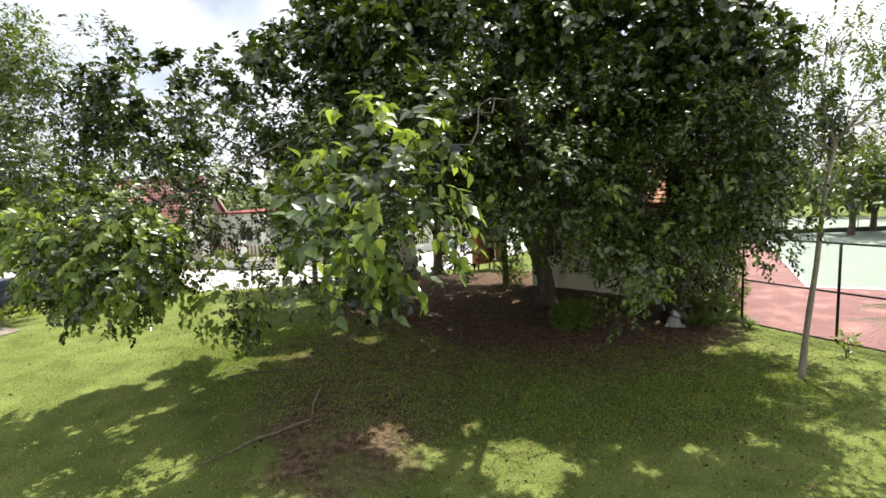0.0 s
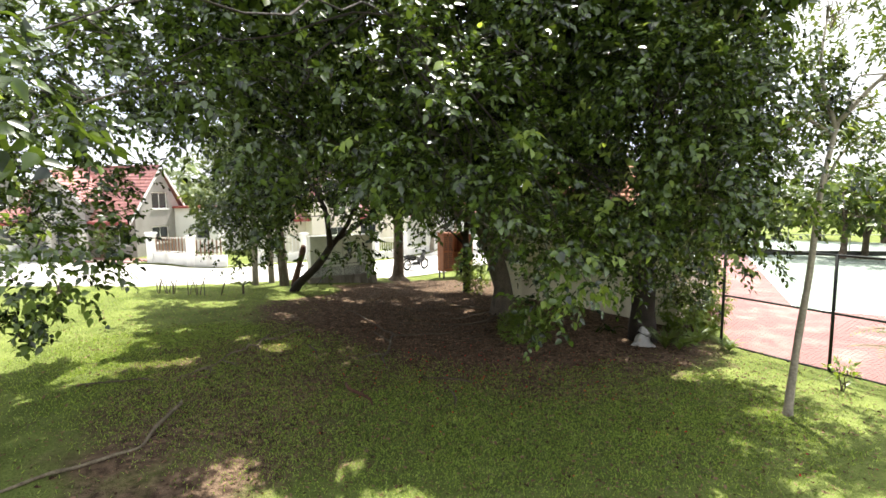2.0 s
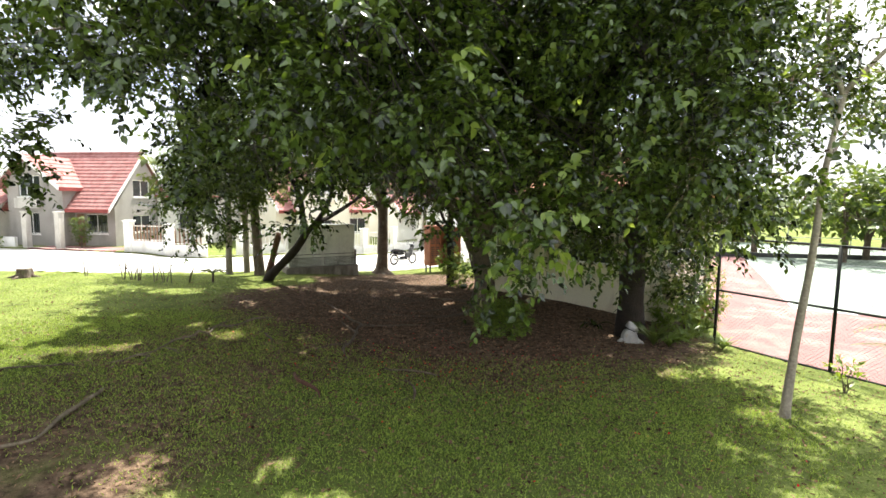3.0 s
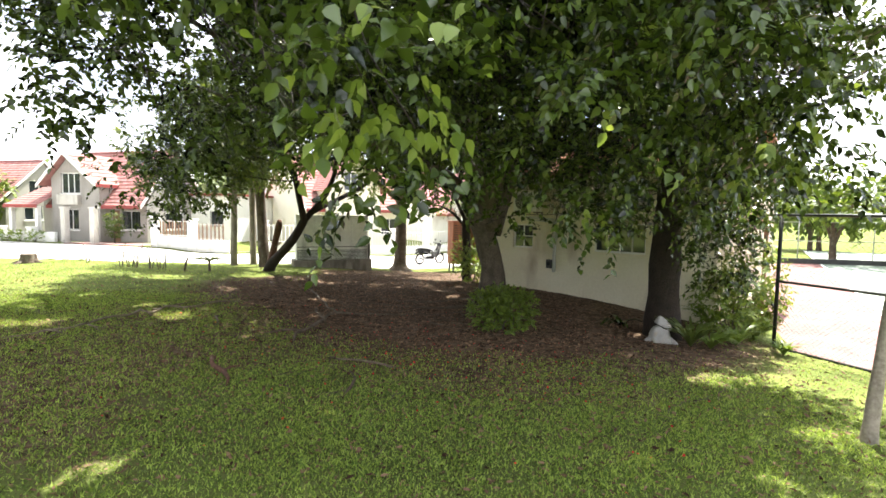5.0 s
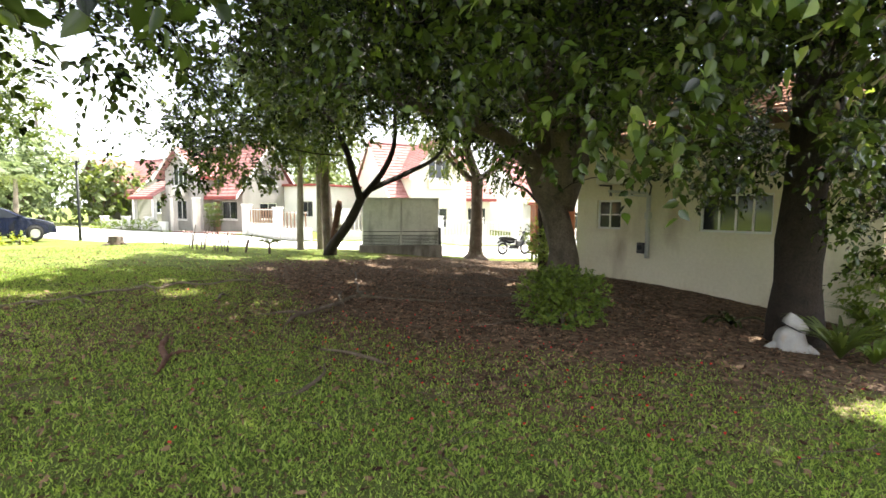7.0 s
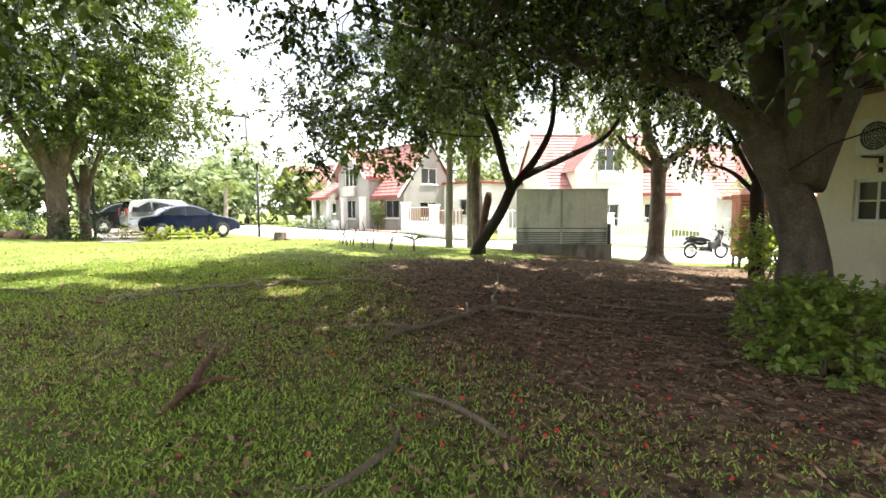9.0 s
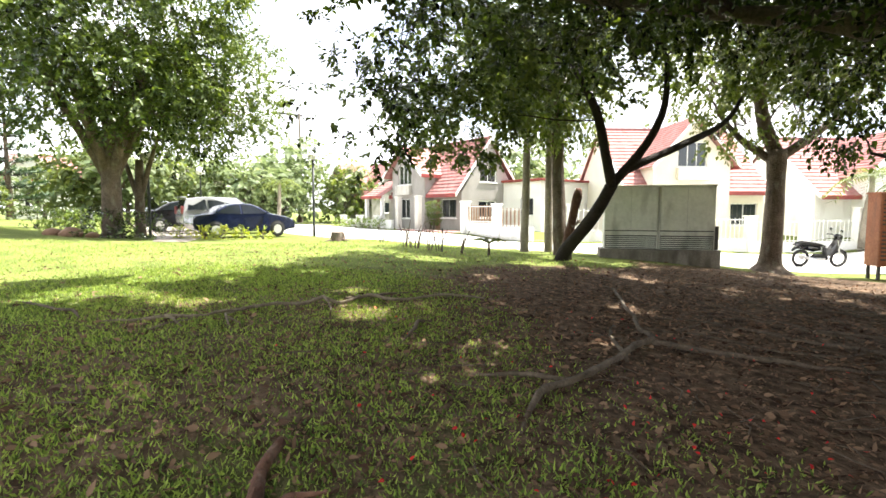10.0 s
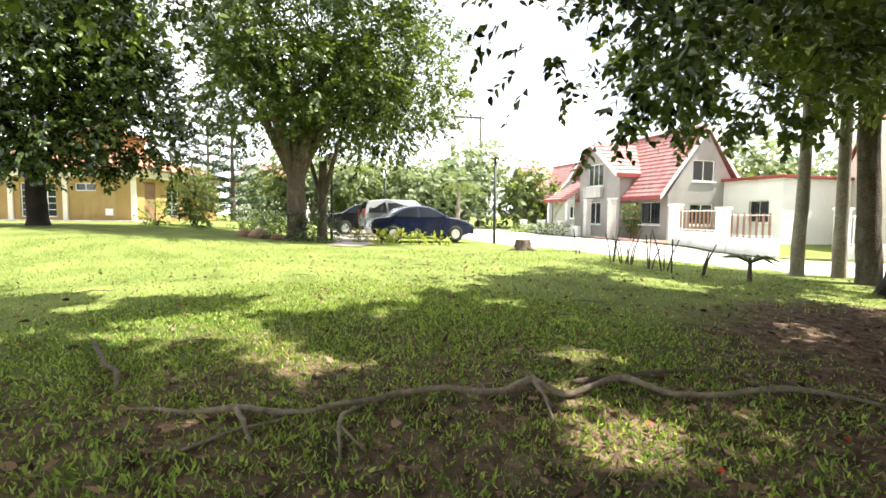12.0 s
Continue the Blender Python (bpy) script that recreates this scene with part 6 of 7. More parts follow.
    if porch:
        for px, py in ((clx + 0.35, front + 0.3), (clx + 0.35, 1.8)):
            part("post", boxed((px - 0.12, px + 0.12, py - 0.12, py + 0.12, z0, clz - 0.05), bevel=0.01), M_WHITE, thing)
    return thing


def hedge_bush(x, y, r, leaf, label, seed, h=0.5):
    return shrub(x, y, [(0, 0, h * 0.5, r, r, h * 0.55)], label, leaf, seed, 26, 0.11, 0.07, stems=5, leaves=6, run=0.2, fine=False)


def picket_run(parent, a, b, z, h, step=0.2, bar=None):
    """White upright bars between two rails, local points."""
    a, b = Vector((*a, 0)), Vector((*b, 0))
    d = (b - a)
    n = max(2, int(d.length / step))
    ang = math.degrees(math.atan2(d.y, d.x))
    for hh in (z + 0.05, z + h - 0.08):
        part("rail", boxed((0, d.length, -0.015, 0.015, 0, 0.035)), M_WHITE, parent, at=pose(a.x, a.y, hh, 0, 0, ang))
    me = None
    for i in range(n):
        p = a.lerp(b, (i + 0.5) / n)
        if me is None:
            ob = part("bar", boxed((-0.012, 0.012, -0.012, 0.012, 0, h)) if bar is None else boxed((-0.04, 0.04, -0.012, 0.012, 0, h)), bar or M_WHITE, parent, at=pose(p.x, p.y, z))
            me = ob.data
        else:
            ob = link_mesh("bar", me, None, parent)
            ob.matrix_basis = pose(p.x, p.y, z)


def garden_wall(line, base_h, top_h, label, pillars=True, pickets=True, bar=None):
    """A low white wall with pillars and a white railing, along world points."""
    x0, y0 = line[0]
    zb = gz(x0, y0)
    thing = empty("garden_wall", pose(x0, y0, zb), label, "wall")
    for (ax, ay), (bx, by) in zip(line, line[1:]):
        d = Vector((bx - ax, by - ay, 0))
        ang = math.degrees(math.atan2(d.y, d.x))
        za = gz((ax + bx) / 2, (ay + by) / 2) - zb
        part("panel", boxed((0, d.length, -0.08, 0.08, za - 0.4, za + base_h)), M_WHITE, thing, at=pose(ax - x0, ay - y0, 0, 0, 0, ang))
        if pillars:
            part("pillar", boxed((-0.18, 0.18, -0.18, 0.18, za - 0.4, za + top_h), (-0.22, 0.22, -0.22, 0.22, za + top_h, za + top_h + 0.08)), M_WHITE, thing, at=pose(ax - x0, ay - y0, 0, 0, 0, ang))
        if pickets:
            u = d.normalized() * 0.2
            picket_run(thing, (ax - x0 + u.x, ay - y0 + u.y), (bx - x0 - u.x, by - y0 - u.y), za + base_h, top_h - base_h - 0.15, bar=bar)
    return thing


def street_houses():
    g = 0.15
    h1 = house(pose(-21.8, 27.4, g - 0.15), "grey rendered house with steep red tile roof and white bargeboards", M_GREY_WALL, -3.6, 3.2, 4.3, 2.35, 5.6,
               (-3.1, 0.55, -1.6, 5.3, 3.45, -3.75, 3.4, 0.7), end_window=(1.4, 2.7, 3.0, 4.0), front_holes=[(1.3, 2.7, 0.9, 2.0)], z0=-0.4, porch=False)
    roof_slope(h1, "porch_roof", (-5.8, -1.5, 2.25), (-3.12, -1.5, 2.25), (-3.12, 0.3, 3.35), (-5.2, 0.3, 3.35), 8, M_ROOF)
    part("porch_fascia", boxed((-5.8, -3.12, -1.58, -1.53, 2.1, 2.28)), M_TRIM, h1)
    for px in (-5.5, -3.4):
        part("post", boxed((px - 0.11, px + 0.11, -1.4, -1.18, -0.4, 2.2), bevel=0.01), M_WHITE, h1)
    part("porch_wall", boxed((-5.2, -3.62, 0.3, 0.48, -0.4, 3.2)), M_GREY_WALL, h1)
    part("door", boxed((0.75, 1.2, -0.03, -0.004, 0.0, 2.0)), M_WOOD, h1)
    # garage wing beside the grey house
    wing = empty("garage", pose(-18.78, 30.7, g), "white painted garage wing with a barred window and flat brown eave", "garage")
    part("front_wall", wall_bm(0, 3.2, -0.5, 2.85, 0.18, [(1.6, 2.6, 0.9, 1.9)]), M_WHITE, wing)
    window(wing, pose(0, 0, 0), 1.6, 2.6, 0.9, 1.9, M_WHITE, 2, 1, bars=8)
    part("side_wall", boxed((3.02, 3.2, 0.18, 4.5, -0.5, 2.85)), M_WHITE, wing)
    part("roof", boxed((0.0, 3.4, -0.2, 4.7, 2.85, 2.98), bevel=0.02), M_TRIM, wing)
    garden_wall([(-30.5, 25.9), (-27.8, 25.8), (-25.2, 25.75), (-23.3, 25.7)], 0.55, 0.75, "low pale garden wall along the house front", pickets=False)
    garden_wall([(-16.0, 25.5), (-13.6, 25.4), (-11.9, 26.0)], 0.6, 1.6, "white garden wall with pillars and brown slatted panels in front of the garage", bar=M_WOOD)
    for gx in (-22.5, -20.4):
        post = part("gate_pillar", boxed((-0.15, 0.15, -0.15, 0.15, -0.4, 1.95), (-0.19, 0.19, -0.19, 0.19, 1.95, 2.03), bevel=0.01), M_CONC, at=pose(gx, 25.65, g))
        tagged(post, "slender pale concrete gate pillar in front of the grey house", "pillar", "gate pillars")
    drive = part("driveway", boxed((-22.2, -16.8, 25.3, 27.0, -0.02, 0.06)), M_COURT_RED, at=pose(0, 0, g - 0.02))
    tagged(drive, "red tiled driveway in front of the grey house", "driveway", kind="structure")
    # the cream house behind the cabinets, and its neighbour
    house(pose(-9.4, 34.2, -0.4, 0, 0, 55), "cream painted house with steep red tile roof and white bargeboards", M_CREAM_PALE, -3.0, 4.2, 7.2, 2.75, 6.3,
          (-1.9, 1.9, 0.0, 6.2, 3.9, -2.15, 3.8, 0.8), front_holes=[(2.5, 3.9, 1.0, 2.1)], porch=False, rows=18)
    house(pose(-2.6, 43.5, -0.6, 0, 0, 55), "white house with steep red tile roof", M_WHITE, -4.8, 4.2, 7.0, 2.75, 6.0,
          (-2.9, 0.7, -1.1, 5.9, 3.7, -3.15, 3.6, 0.8), front_holes=[(2.0, 3.4, 1.0, 2.1)], porch=False, rows=16)
    house(pose(-39.5, 31.5, 0.2), "grey house with a steep gable half hidden by trees", M_GREY_WALL, -3.6, 3.2, 5.6, 2.4, 5.6,
          (-3.1, 0.55, -1.6, 5.6, 3.5, -4.4, 2.9, 0.7), end_window=(1.7, 3.2, 3.0, 4.0), porch=False)
    house(pose(-51.8, 9.0, 0.8, 0, 0, 80), "white house half hidden by far trees", M_WHITE, -3.6, 3.2, 5.6, 3.2, 5.4,
          (-3.1, 0.55, -1.6, 5.3, 3.7, -3.75, 3.6, 0.7), end_window=(1.7, 3.2, 3.4, 4.2), porch=False, rows=10)
    garden_wall([(-10.9, 27.4), (-9.2, 29.6), (-7.7, 31.8), (-6.2, 34.1), (-4.8, 36.4), (-3.4, 38.8), (-2.0, 41.2)], 0.45, 1.6, "white garden wall with railing along the village road")
    # trimmed pot-shaped tree by the gate
    topiary = empty("topiary", pose(-19.7, 26.25, g) @ Matrix.Diagonal((0.7, 0.7, 0.85, 1)), "small topiary tree trimmed into flat tiers", "tree")
    rng = np.random.default_rng(77)
    bm = bmesh.new()
    tube(bm, [(0, 0, -0.1), (0.05, 0, 0.8), (0, 0.05, 1.7)], [0.06, 0.05, 0.03], 8)
    part("trunk", bm, M_BARK, topiary)
    at, way = shell_points(rng, [(0, 0, 0.75, 0.55, 0.55, 0.22), (0.1, 0, 1.2, 0.6, 0.6, 0.2), (0, 0, 1.7, 0.6, 0.6, 0.22)], 60, None, 0.1)
    leaves_part("foliage", rng, at, way, M_LEAF_MID, topiary, leaves=6, run=0.14, length=0.09, width=0.06, droop=0.1)
    for k, x in enumerate((-30.0, -28.9, -27.6, -26.6, -25.6, -24.4)):
        hedge_bush(x, 25.35, 0.38, M_LEAF_HEDGE, "rounded yellow-green bush on the verge", 50 + k)


def yellow_house():
    at = pose(-31.9, -7.35, 0.8, 0, 0, 70.5)
    thing = empty("yellow_house", at, "yellow house with terracotta tile roof and white grid windows", "house")
    W, D = 11.0, 8.0
    holes_end = [(7.8, 8.9, 1.55, 1.95), (4.9, 6.8, 0.2, 1.95), (0.6, 2.8, 0.2, 1.95)]
    at_end = pose(0, 0, 0, 0, 0, 0)
    part("end_wall", wall_bm(0, W, -0.4, 2.45, 0.2, holes_end), M_YELLOW, thing, at=at_end)
    for i, h in enumerate(holes_end):
        window(thing, at_end, *h, M_WHITE, 2 if i == 0 else 4, 1 if i == 0 else 5, sill=False)
    at_side = pose(W, 0.2, 0, 0, 0, 90)
    holes_side = [(2.4, 3.6, 0.25, 2.0), (0.5, 1.4, 0.0, 2.05)]
    part("side_wall", wall_bm(0, D - 0.2, -0.4, 2.45, 0.2, holes_side), M_YELLOW, thing, at=at_side)
    window(thing, at_side, *holes_side[0], M_WHITE, 2, 5, sill=False)
    door = part("door", boxed((0.52, 1.38, 0.05, 0.1, -0.02, 2.0)), M_WOOD, thing, at=at_side)
    part("back_wall", boxed((0, W, D + 0.003, D + 0.2, -0.4, 2.45)), M_YELLOW, thing)
    part("far_wall", boxed((0, 0.2, 0.2, D, -0.4, 2.45)), M_YELLOW, thing)
    part("floor_slab", boxed((0.2, W - 0.2, 0.2, D - 0.2, -0.4, 0.03)), M_ROOM, thing)
    part("cornice", boxed((-0.5, W + 0.5, -0.5, D + 0.5, 2.45, 2.65), (-0.32, W + 0.32, -0.32, D + 0.32, 2.25, 2.45), bevel=0.03), M_CREAM_PALE, thing)
    for px in (-0.05, 4.3, 7.2, 10.78):
        part("pilaster", boxed((px, px + 0.26, -0.09, -0.003, -0.4, 2.45), bevel=0.01), M_CREAM_PALE, thing)
    part("wall_box", boxed((9.4, 9.8, -0.05, -0.003, 0.3, 0.65), bevel=0.01), M_WHITE, thing, "pale vent cover")
    a, b, c, d = (-0.75, -0.75, 2.65), (W + 0.75, -0.75, 2.65), (W + 0.75, D + 0.75, 2.65), (-0.75, D + 0.75, 2.65)
    r0, r1 = (3.4, D / 2, 4.3), (W - 3.4, D / 2, 4.3)
    roof_slope(thing, "roof_slope", a, b, r1, r0, 12, M_ROOF_ORANGE)
    roof_slope(thing, "roof_slope", c, d, r0, r1, 12, M_ROOF_ORANGE)
    roof_slope(thing, "roof_slope", d, a, r0, r0, 12, M_ROOF_ORANGE)
    roof_slope(thing, "roof_slope", b, c, r1, r1, 12, M_ROOF_ORANGE)
    part("upper_storey", boxed((3.6, 7.6, 2.4, 6.0, 3.4, 4.9)), M_YELLOW, thing)
    roof_slope(thing, "upper_roof", (3.1, 1.9, 4.9), (8.1, 1.9, 4.9), (6.2, 4.2, 5.7), (5.0, 4.2, 5.7), 7, M_ROOF_ORANGE)
    roof_slope(thing, "upper_roof", (3.1, 6.5, 4.9), (3.1, 1.9, 4.9), (5.0, 4.2, 5.7), (5.0, 4.2, 5.7), 7, M_ROOF_ORANGE)
    roof_slope(thing, "upper_roof", (8.1, 6.5, 4.9), (3.1, 6.5, 4.9), (5.0, 4.2, 5.7), (6.2, 4.2, 5.7), 7, M_ROOF_ORANGE)
    roof_slope(thing, "upper_roof", (8.1, 1.9, 4.9), (8.1, 6.5, 4.9), (6.2, 4.2, 5.7), (6.2, 4.2, 5.7), 7, M_ROOF_ORANGE)
    walk_ = part("footpath", boxed((-1.4, 11.8, -1.2, -0.2, -0.05, 0.03)), M_CONC, at=at @ pose(0, 0, 0.02))
    tagged(walk_, "pale concrete path round the yellow house", "path", kind="structure")


street_houses()
yellow_house()


# ---- vehicles ----
def car_body(profile, half_low, half_top, belt, roof_from):
    """A car body from a side outline (x, z), narrowing above the belt line."""
    bm = bmesh.new()
    def w(z):
        return half_low if z <= belt else half_low + (half_top - half_low) * min(1, (z - belt) / 0.55)
    rows = []
    for s in (-1.0, -0.9, 0.9, 1.0):
        e = 0.0 if abs(s) < 1 else 0.05
        rows.append([bm.verts.new((x * (1 - e * 0.25), s * w(z), z - (e * 0.5 if z > 0.6 else -e * 0.6))) for x, z in profile])
    n = len(profile)
    for a, b in zip(rows, rows[1:]):
        for i in range(n):
            bm.faces.new((a[i], a[(i + 1) % n], b[(i + 1) % n], b[i]))
    bm.faces.new(rows[0][::-1]), bm.faces.new(rows[-1])
    return bm


def paint(name, colour, rough=0.22):
    m = bpy.data.materials.new(name)
    m.use_nodes = True
    b = m.node_tree.nodes["Principled BSDF"]
    b.inputs["Base Color"].default_value = (*colour, 1)
    b.inputs["Roughness"].default_value, b.inputs["Metallic"].default_value = rough, 0.3
    b.inputs["Coat Weight"].default_value = 0.5
    return m


def vehicle(name, at, label, profile, glass, half, half_top, belt, wheels, wheel_r, mat, pillars, screens=()):
    thing = empty(name, at, label, "car")
    body = part("body", car_body(profile, half, half_top, belt, 0), mat, thing)
    for (xa, za), (xb, zb) in screens:
        d = 0.012 if xb > xa else -0.012
        ya, yb = [half + (half_top - half) * min(1, max(0, (z - belt) / 0.55)) - 0.1 for z in (za, zb)]
        bm = bmesh.new()
        quad = [(xa + d, -ya, za + 0.012), (xa + d, ya, za + 0.012), (xb + d, yb, zb + 0.012), (xb + d, -yb, zb + 0.012)]
        bmesh.ops.solidify(bm, geom=[bm.faces.new([bm.verts.new(c) for c in quad])], thickness=0.006)
        part("windscreen", bm, M_GLASS, body)
    for s in (-1, 1):
        for gi, poly in enumerate(glass):
            bm = bmesh.new()
            v = []
            for x, z in poly:
                y = half + (half_top - half) * min(1, (z - belt) / 0.55)
                v.append(bm.verts.new((x, s * (y + 0.006), z)))
            r = bmesh.ops.solidify(bm, geom=[bm.faces.new(v)], thickness=0.008)
            part("side_window", bm, M_GLASS, body)
        for wx in wheels:
            w = part("wheel", bmesh_tyre(wheel_r), M_RUBBER, thing, smooth=True, at=pose(wx, s * (half - 0.06), wheel_r, 90))
            bm = bmesh.new()
            cyl(bm, wheel_r * 0.62, wheel_r * 0.62, -0.095, 0.095, 20)
            part("rim", bm, M_PIPE, w)
            bm = bmesh.new()
            cyl(bm, wheel_r * 1.14, wheel_r * 1.14, -0.02, 0.02, 26, pose(wx, s * (half - 0.012), wheel_r + 0.02, 90))
            part("wheel_arch", bm, M_RUBBER, body)
        for hx in pillars:
            part("door_handle", boxed((hx - 0.08, hx + 0.08, s * half - 0.012, s * half + 0.018, belt - 0.12, belt - 0.09), bevel=0.006), mat, body)
        part("door_mirror", boxed((pillars[0] + 0.75, pillars[0] + 0.88, s * (half + 0.02), s * (half + 0.2), belt + 0.0, belt + 0.13), bevel=0.02) if s > 0
             else boxed((pillars[0] + 0.75, pillars[0] + 0.88, -half - 0.2, -half - 0.02, belt, belt + 0.13), bevel=0.02), mat, body)
    return thing


def bmesh_tyre(r):
    bm = bmesh.new()
    n = 28
    prof = [(r * 0.6, -0.09), (r * 0.92, -0.1), (r, -0.07), (r, 0.07), (r * 0.92, 0.1), (r * 0.6, 0.09)]
    ring = [[bm.verts.new((p * math.cos(a), p * math.sin(a), z)) for p, z in prof] for a in np.linspace(0, 2 * math.pi, n + 1)[:-1]]
    for i in range(n):
        for j in range(len(prof)):
            k = (j + 1) % len(prof)
            bm.faces.new((ring[i][j], ring[(i + 1) % n][j], ring[(i + 1) % n][k], ring[i][k]))
    return bm


M_NAVY = paint("navy_paint", (0.006, 0.012, 0.045))
M_SILVER = paint("silver_paint", (0.36, 0.365, 0.37))
M_BLACK = paint("black_car_paint", (0.012, 0.012, 0.014))


def cars():
    prof = [(-2.2, 0.34), (-2.27, 0.55), (-2.25, 0.8), (-2.15, 0.93), (-1.75, 0.98), (-1.5, 1.0), (-1.2, 1.18), (-0.9, 1.33), (-0.5, 1.41), (-0.05, 1.43), (0.3, 1.39), (0.6, 1.28), (0.95, 1.08), (1.15, 0.98), (1.55, 0.92), (1.95, 0.82), (2.18, 0.7), (2.27, 0.55), (2.23, 0.36), (1.8, 0.22), (-1.8, 0.22)]
    glass = [[(-1.3, 1.0), (-1.08, 1.16), (-0.82, 1.29), (-0.5, 1.35), (-0.28, 1.37), (-0.25, 0.98)], [(-0.18, 0.98), (-0.2, 1.37), (0.05, 1.37), (0.3, 1.33), (0.56, 1.22), (0.9, 0.99)]]
    screens = [((0.64, 1.27), (1.1, 1.0)), ((-0.95, 1.31), (-1.46, 1.02))]
    car = vehicle("sedan_car", pose(-17.1, 14.95, 0.33, 0, 0, 92) @ Matrix.Diagonal((0.83, 0.9, 0.88, 1)), "dark navy blue sedan car parked beside the road", prof, glass, 0.86, 0.62, 0.95, (-1.35, 1.4), 0.31, M_NAVY, (0.0, -0.9), screens)
    part("headlight", boxed((2.06, 2.2, -0.78, -0.45, 0.62, 0.76), bevel=0.02), M_CHROME, car)
    part("headlight", boxed((2.06, 2.2, 0.45, 0.78, 0.62, 0.76), bevel=0.02), M_CHROME, car)
    part("bumper", boxed((2.12, 2.3, -0.8, 0.8, 0.3, 0.52), bevel=0.03), M_NAVY, car)
    vehicle("hatchback_car", pose(-22.6, 14.0, 0.36, 0, 0, 88) @ Matrix.Diagonal((0.86, 0.95, 0.98, 1)), "black compact car parked beyond the silver van", prof, glass, 0.86, 0.62, 0.95, (-1.35, 1.4), 0.31, M_BLACK, (0.0, -0.9), screens)
    prof = [(-2.3, 0.45), (-2.35, 0.8), (-2.3, 1.1), (-2.1, 1.75), (-1.2, 1.84), (0.4, 1.8), (1.15, 1.2), (2.1, 1.05), (2.3, 0.8), (2.28, 0.45), (1.8, 0.3), (-1.8, 0.3)]
    glass = [[(-2.1, 1.15), (-1.98, 1.66), (-1.2, 1.72), (-1.15, 1.15)], [(-1.05, 1.15), (-1.1, 1.72), (-0.3, 1.72), (-0.25, 1.15)], [(-0.15, 1.15), (-0.2, 1.72), (0.35, 1.68), (0.95, 1.18)]]
    suv = vehicle("van", pose(-20.2, 15.15, 0.42, 0, 0, 91) @ Matrix.Diagonal((0.8, 0.88, 0.8, 1)), "silver family van parked behind the sedan", prof, glass, 0.88, 0.72, 1.12, (-1.4, 1.45), 0.34, M_SILVER, (0.0, -1.0), [((0.5, 1.72), (1.1, 1.24)), ((-2.13, 1.68), (-2.28, 1.18))])
    part("spoiler", boxed((-2.35, -2.05, -0.6, 0.6, 1.76, 1.84), bevel=0.02), M_SILVER, suv)
    part("tail_light", boxed((-2.36, -2.28, 0.6, 0.84, 0.95, 1.35), bevel=0.02), M_TRIM, suv)
    part("tail_light", boxed((-2.36, -2.28, -0.84, -0.6, 0.95, 1.35), bevel=0.02), M_TRIM, suv)


# ---- street furniture ----
def lamp_post(x, y, h, label="black park lamp post with a pale bowl-shaped head"):
    thing = empty("street_lamp", pose(x, y, gz(x, y)), label, "lamp")
    bm = bmesh.new()
    tube(bm, [(0, 0, -0.2), (0, 0, 0.5), (0, 0, h)], [0.06, 0.05, 0.045], 12)
    part("pole", bm, M_IRON, thing, smooth=True)
    bm = bmesh.new()
    cyl(bm, 0.1, 0.25, h + 0.0, h + 0.17, 20)
    part("bowl", bm, M_WHITE, thing, "milky glass bowl", smooth=False)
    bm = bmesh.new()
    cyl(bm, 0.3, 0.27, h + 0.172, h + 0.2, 20)
    part("cap", bm, M_PIPE, thing, "thin flat cap")
    for k in range(3):
        a = k * 2.1
        bm = bmesh.new()
        tube(bm, [(0.0, 0, h - 0.15), (0.15 * math.cos(a), 0.15 * math.sin(a), h - 0.02), (0.24 * math.cos(a), 0.24 * math.sin(a), h + 0.1)], [0.012] * 3, 6)
        part("arm", bm, M_IRON, thing)


def globe_lamp(x, y, h):
    thing = empty("garden_lamp", pose(x, y, gz(x, y)), "slim garden lamp with a white globe", "lamp")
    bm = bmesh.new()
    tube(bm, [(0, 0, -0.2), (0, 0, h)], [0.05, 0.04], 10)
    part("pole", bm, M_IRON, thing)
    bm = bmesh.new()
    bmesh.ops.create_uvsphere(bm, u_segments=16, v_segments=10, radius=0.22)
    part("globe", bm, M_WHITE, thing, smooth=True, at=pose(0, 0, h + 0.2))


def power_pole(x, y, h):
    thing = empty("power_pole", pose(x, y, gz(x, y)), "grey concrete power pole with a cross arm", "power pole")
    bm = bmesh.new()
    tube(bm, [(0, 0, -0.3), (0, 0, h)], [0.18, 0.11], 10)
    part("pole", bm, M_PLINTH, thing)
    part("cross_arm", boxed((-0.08, 0.08, -2.7, 0.35, h - 0.3, h - 0.12)), M_STEEL_DARK, thing)
    bm = bmesh.new()
    tube(bm, [(0, 0, h - 2.4), (0, -1.9, h - 0.3)], [0.04, 0.04], 6)
    part("brace", bm, M_STEEL_DARK, thing)
    for yy in (-2.5, -1.5, 0.0):
        bm = bmesh.new()
        cyl(bm, 0.05, 0.03, h - 0.12, h + 0.1, 8, pose(0, yy, 0))
        part("insulator", bm, M_WHITE, thing)


def wires():
    for k, (a, b, sag) in enumerate([((-44.3, 26.9, 11.1), (-2, 58, 9.5), -0.6), ((-44.3, 25.4, 11.1), (-2, 57.2, 9.6), -0.65)]):
        bm = bmesh.new()
        tube(bm, bend(a, b, 16, sag), [0.012] * 17, 4)
        tagged(part("wire", bm, M_RUBBER), "thin black overhead power wire strung along the road", "wire", "overhead wires")


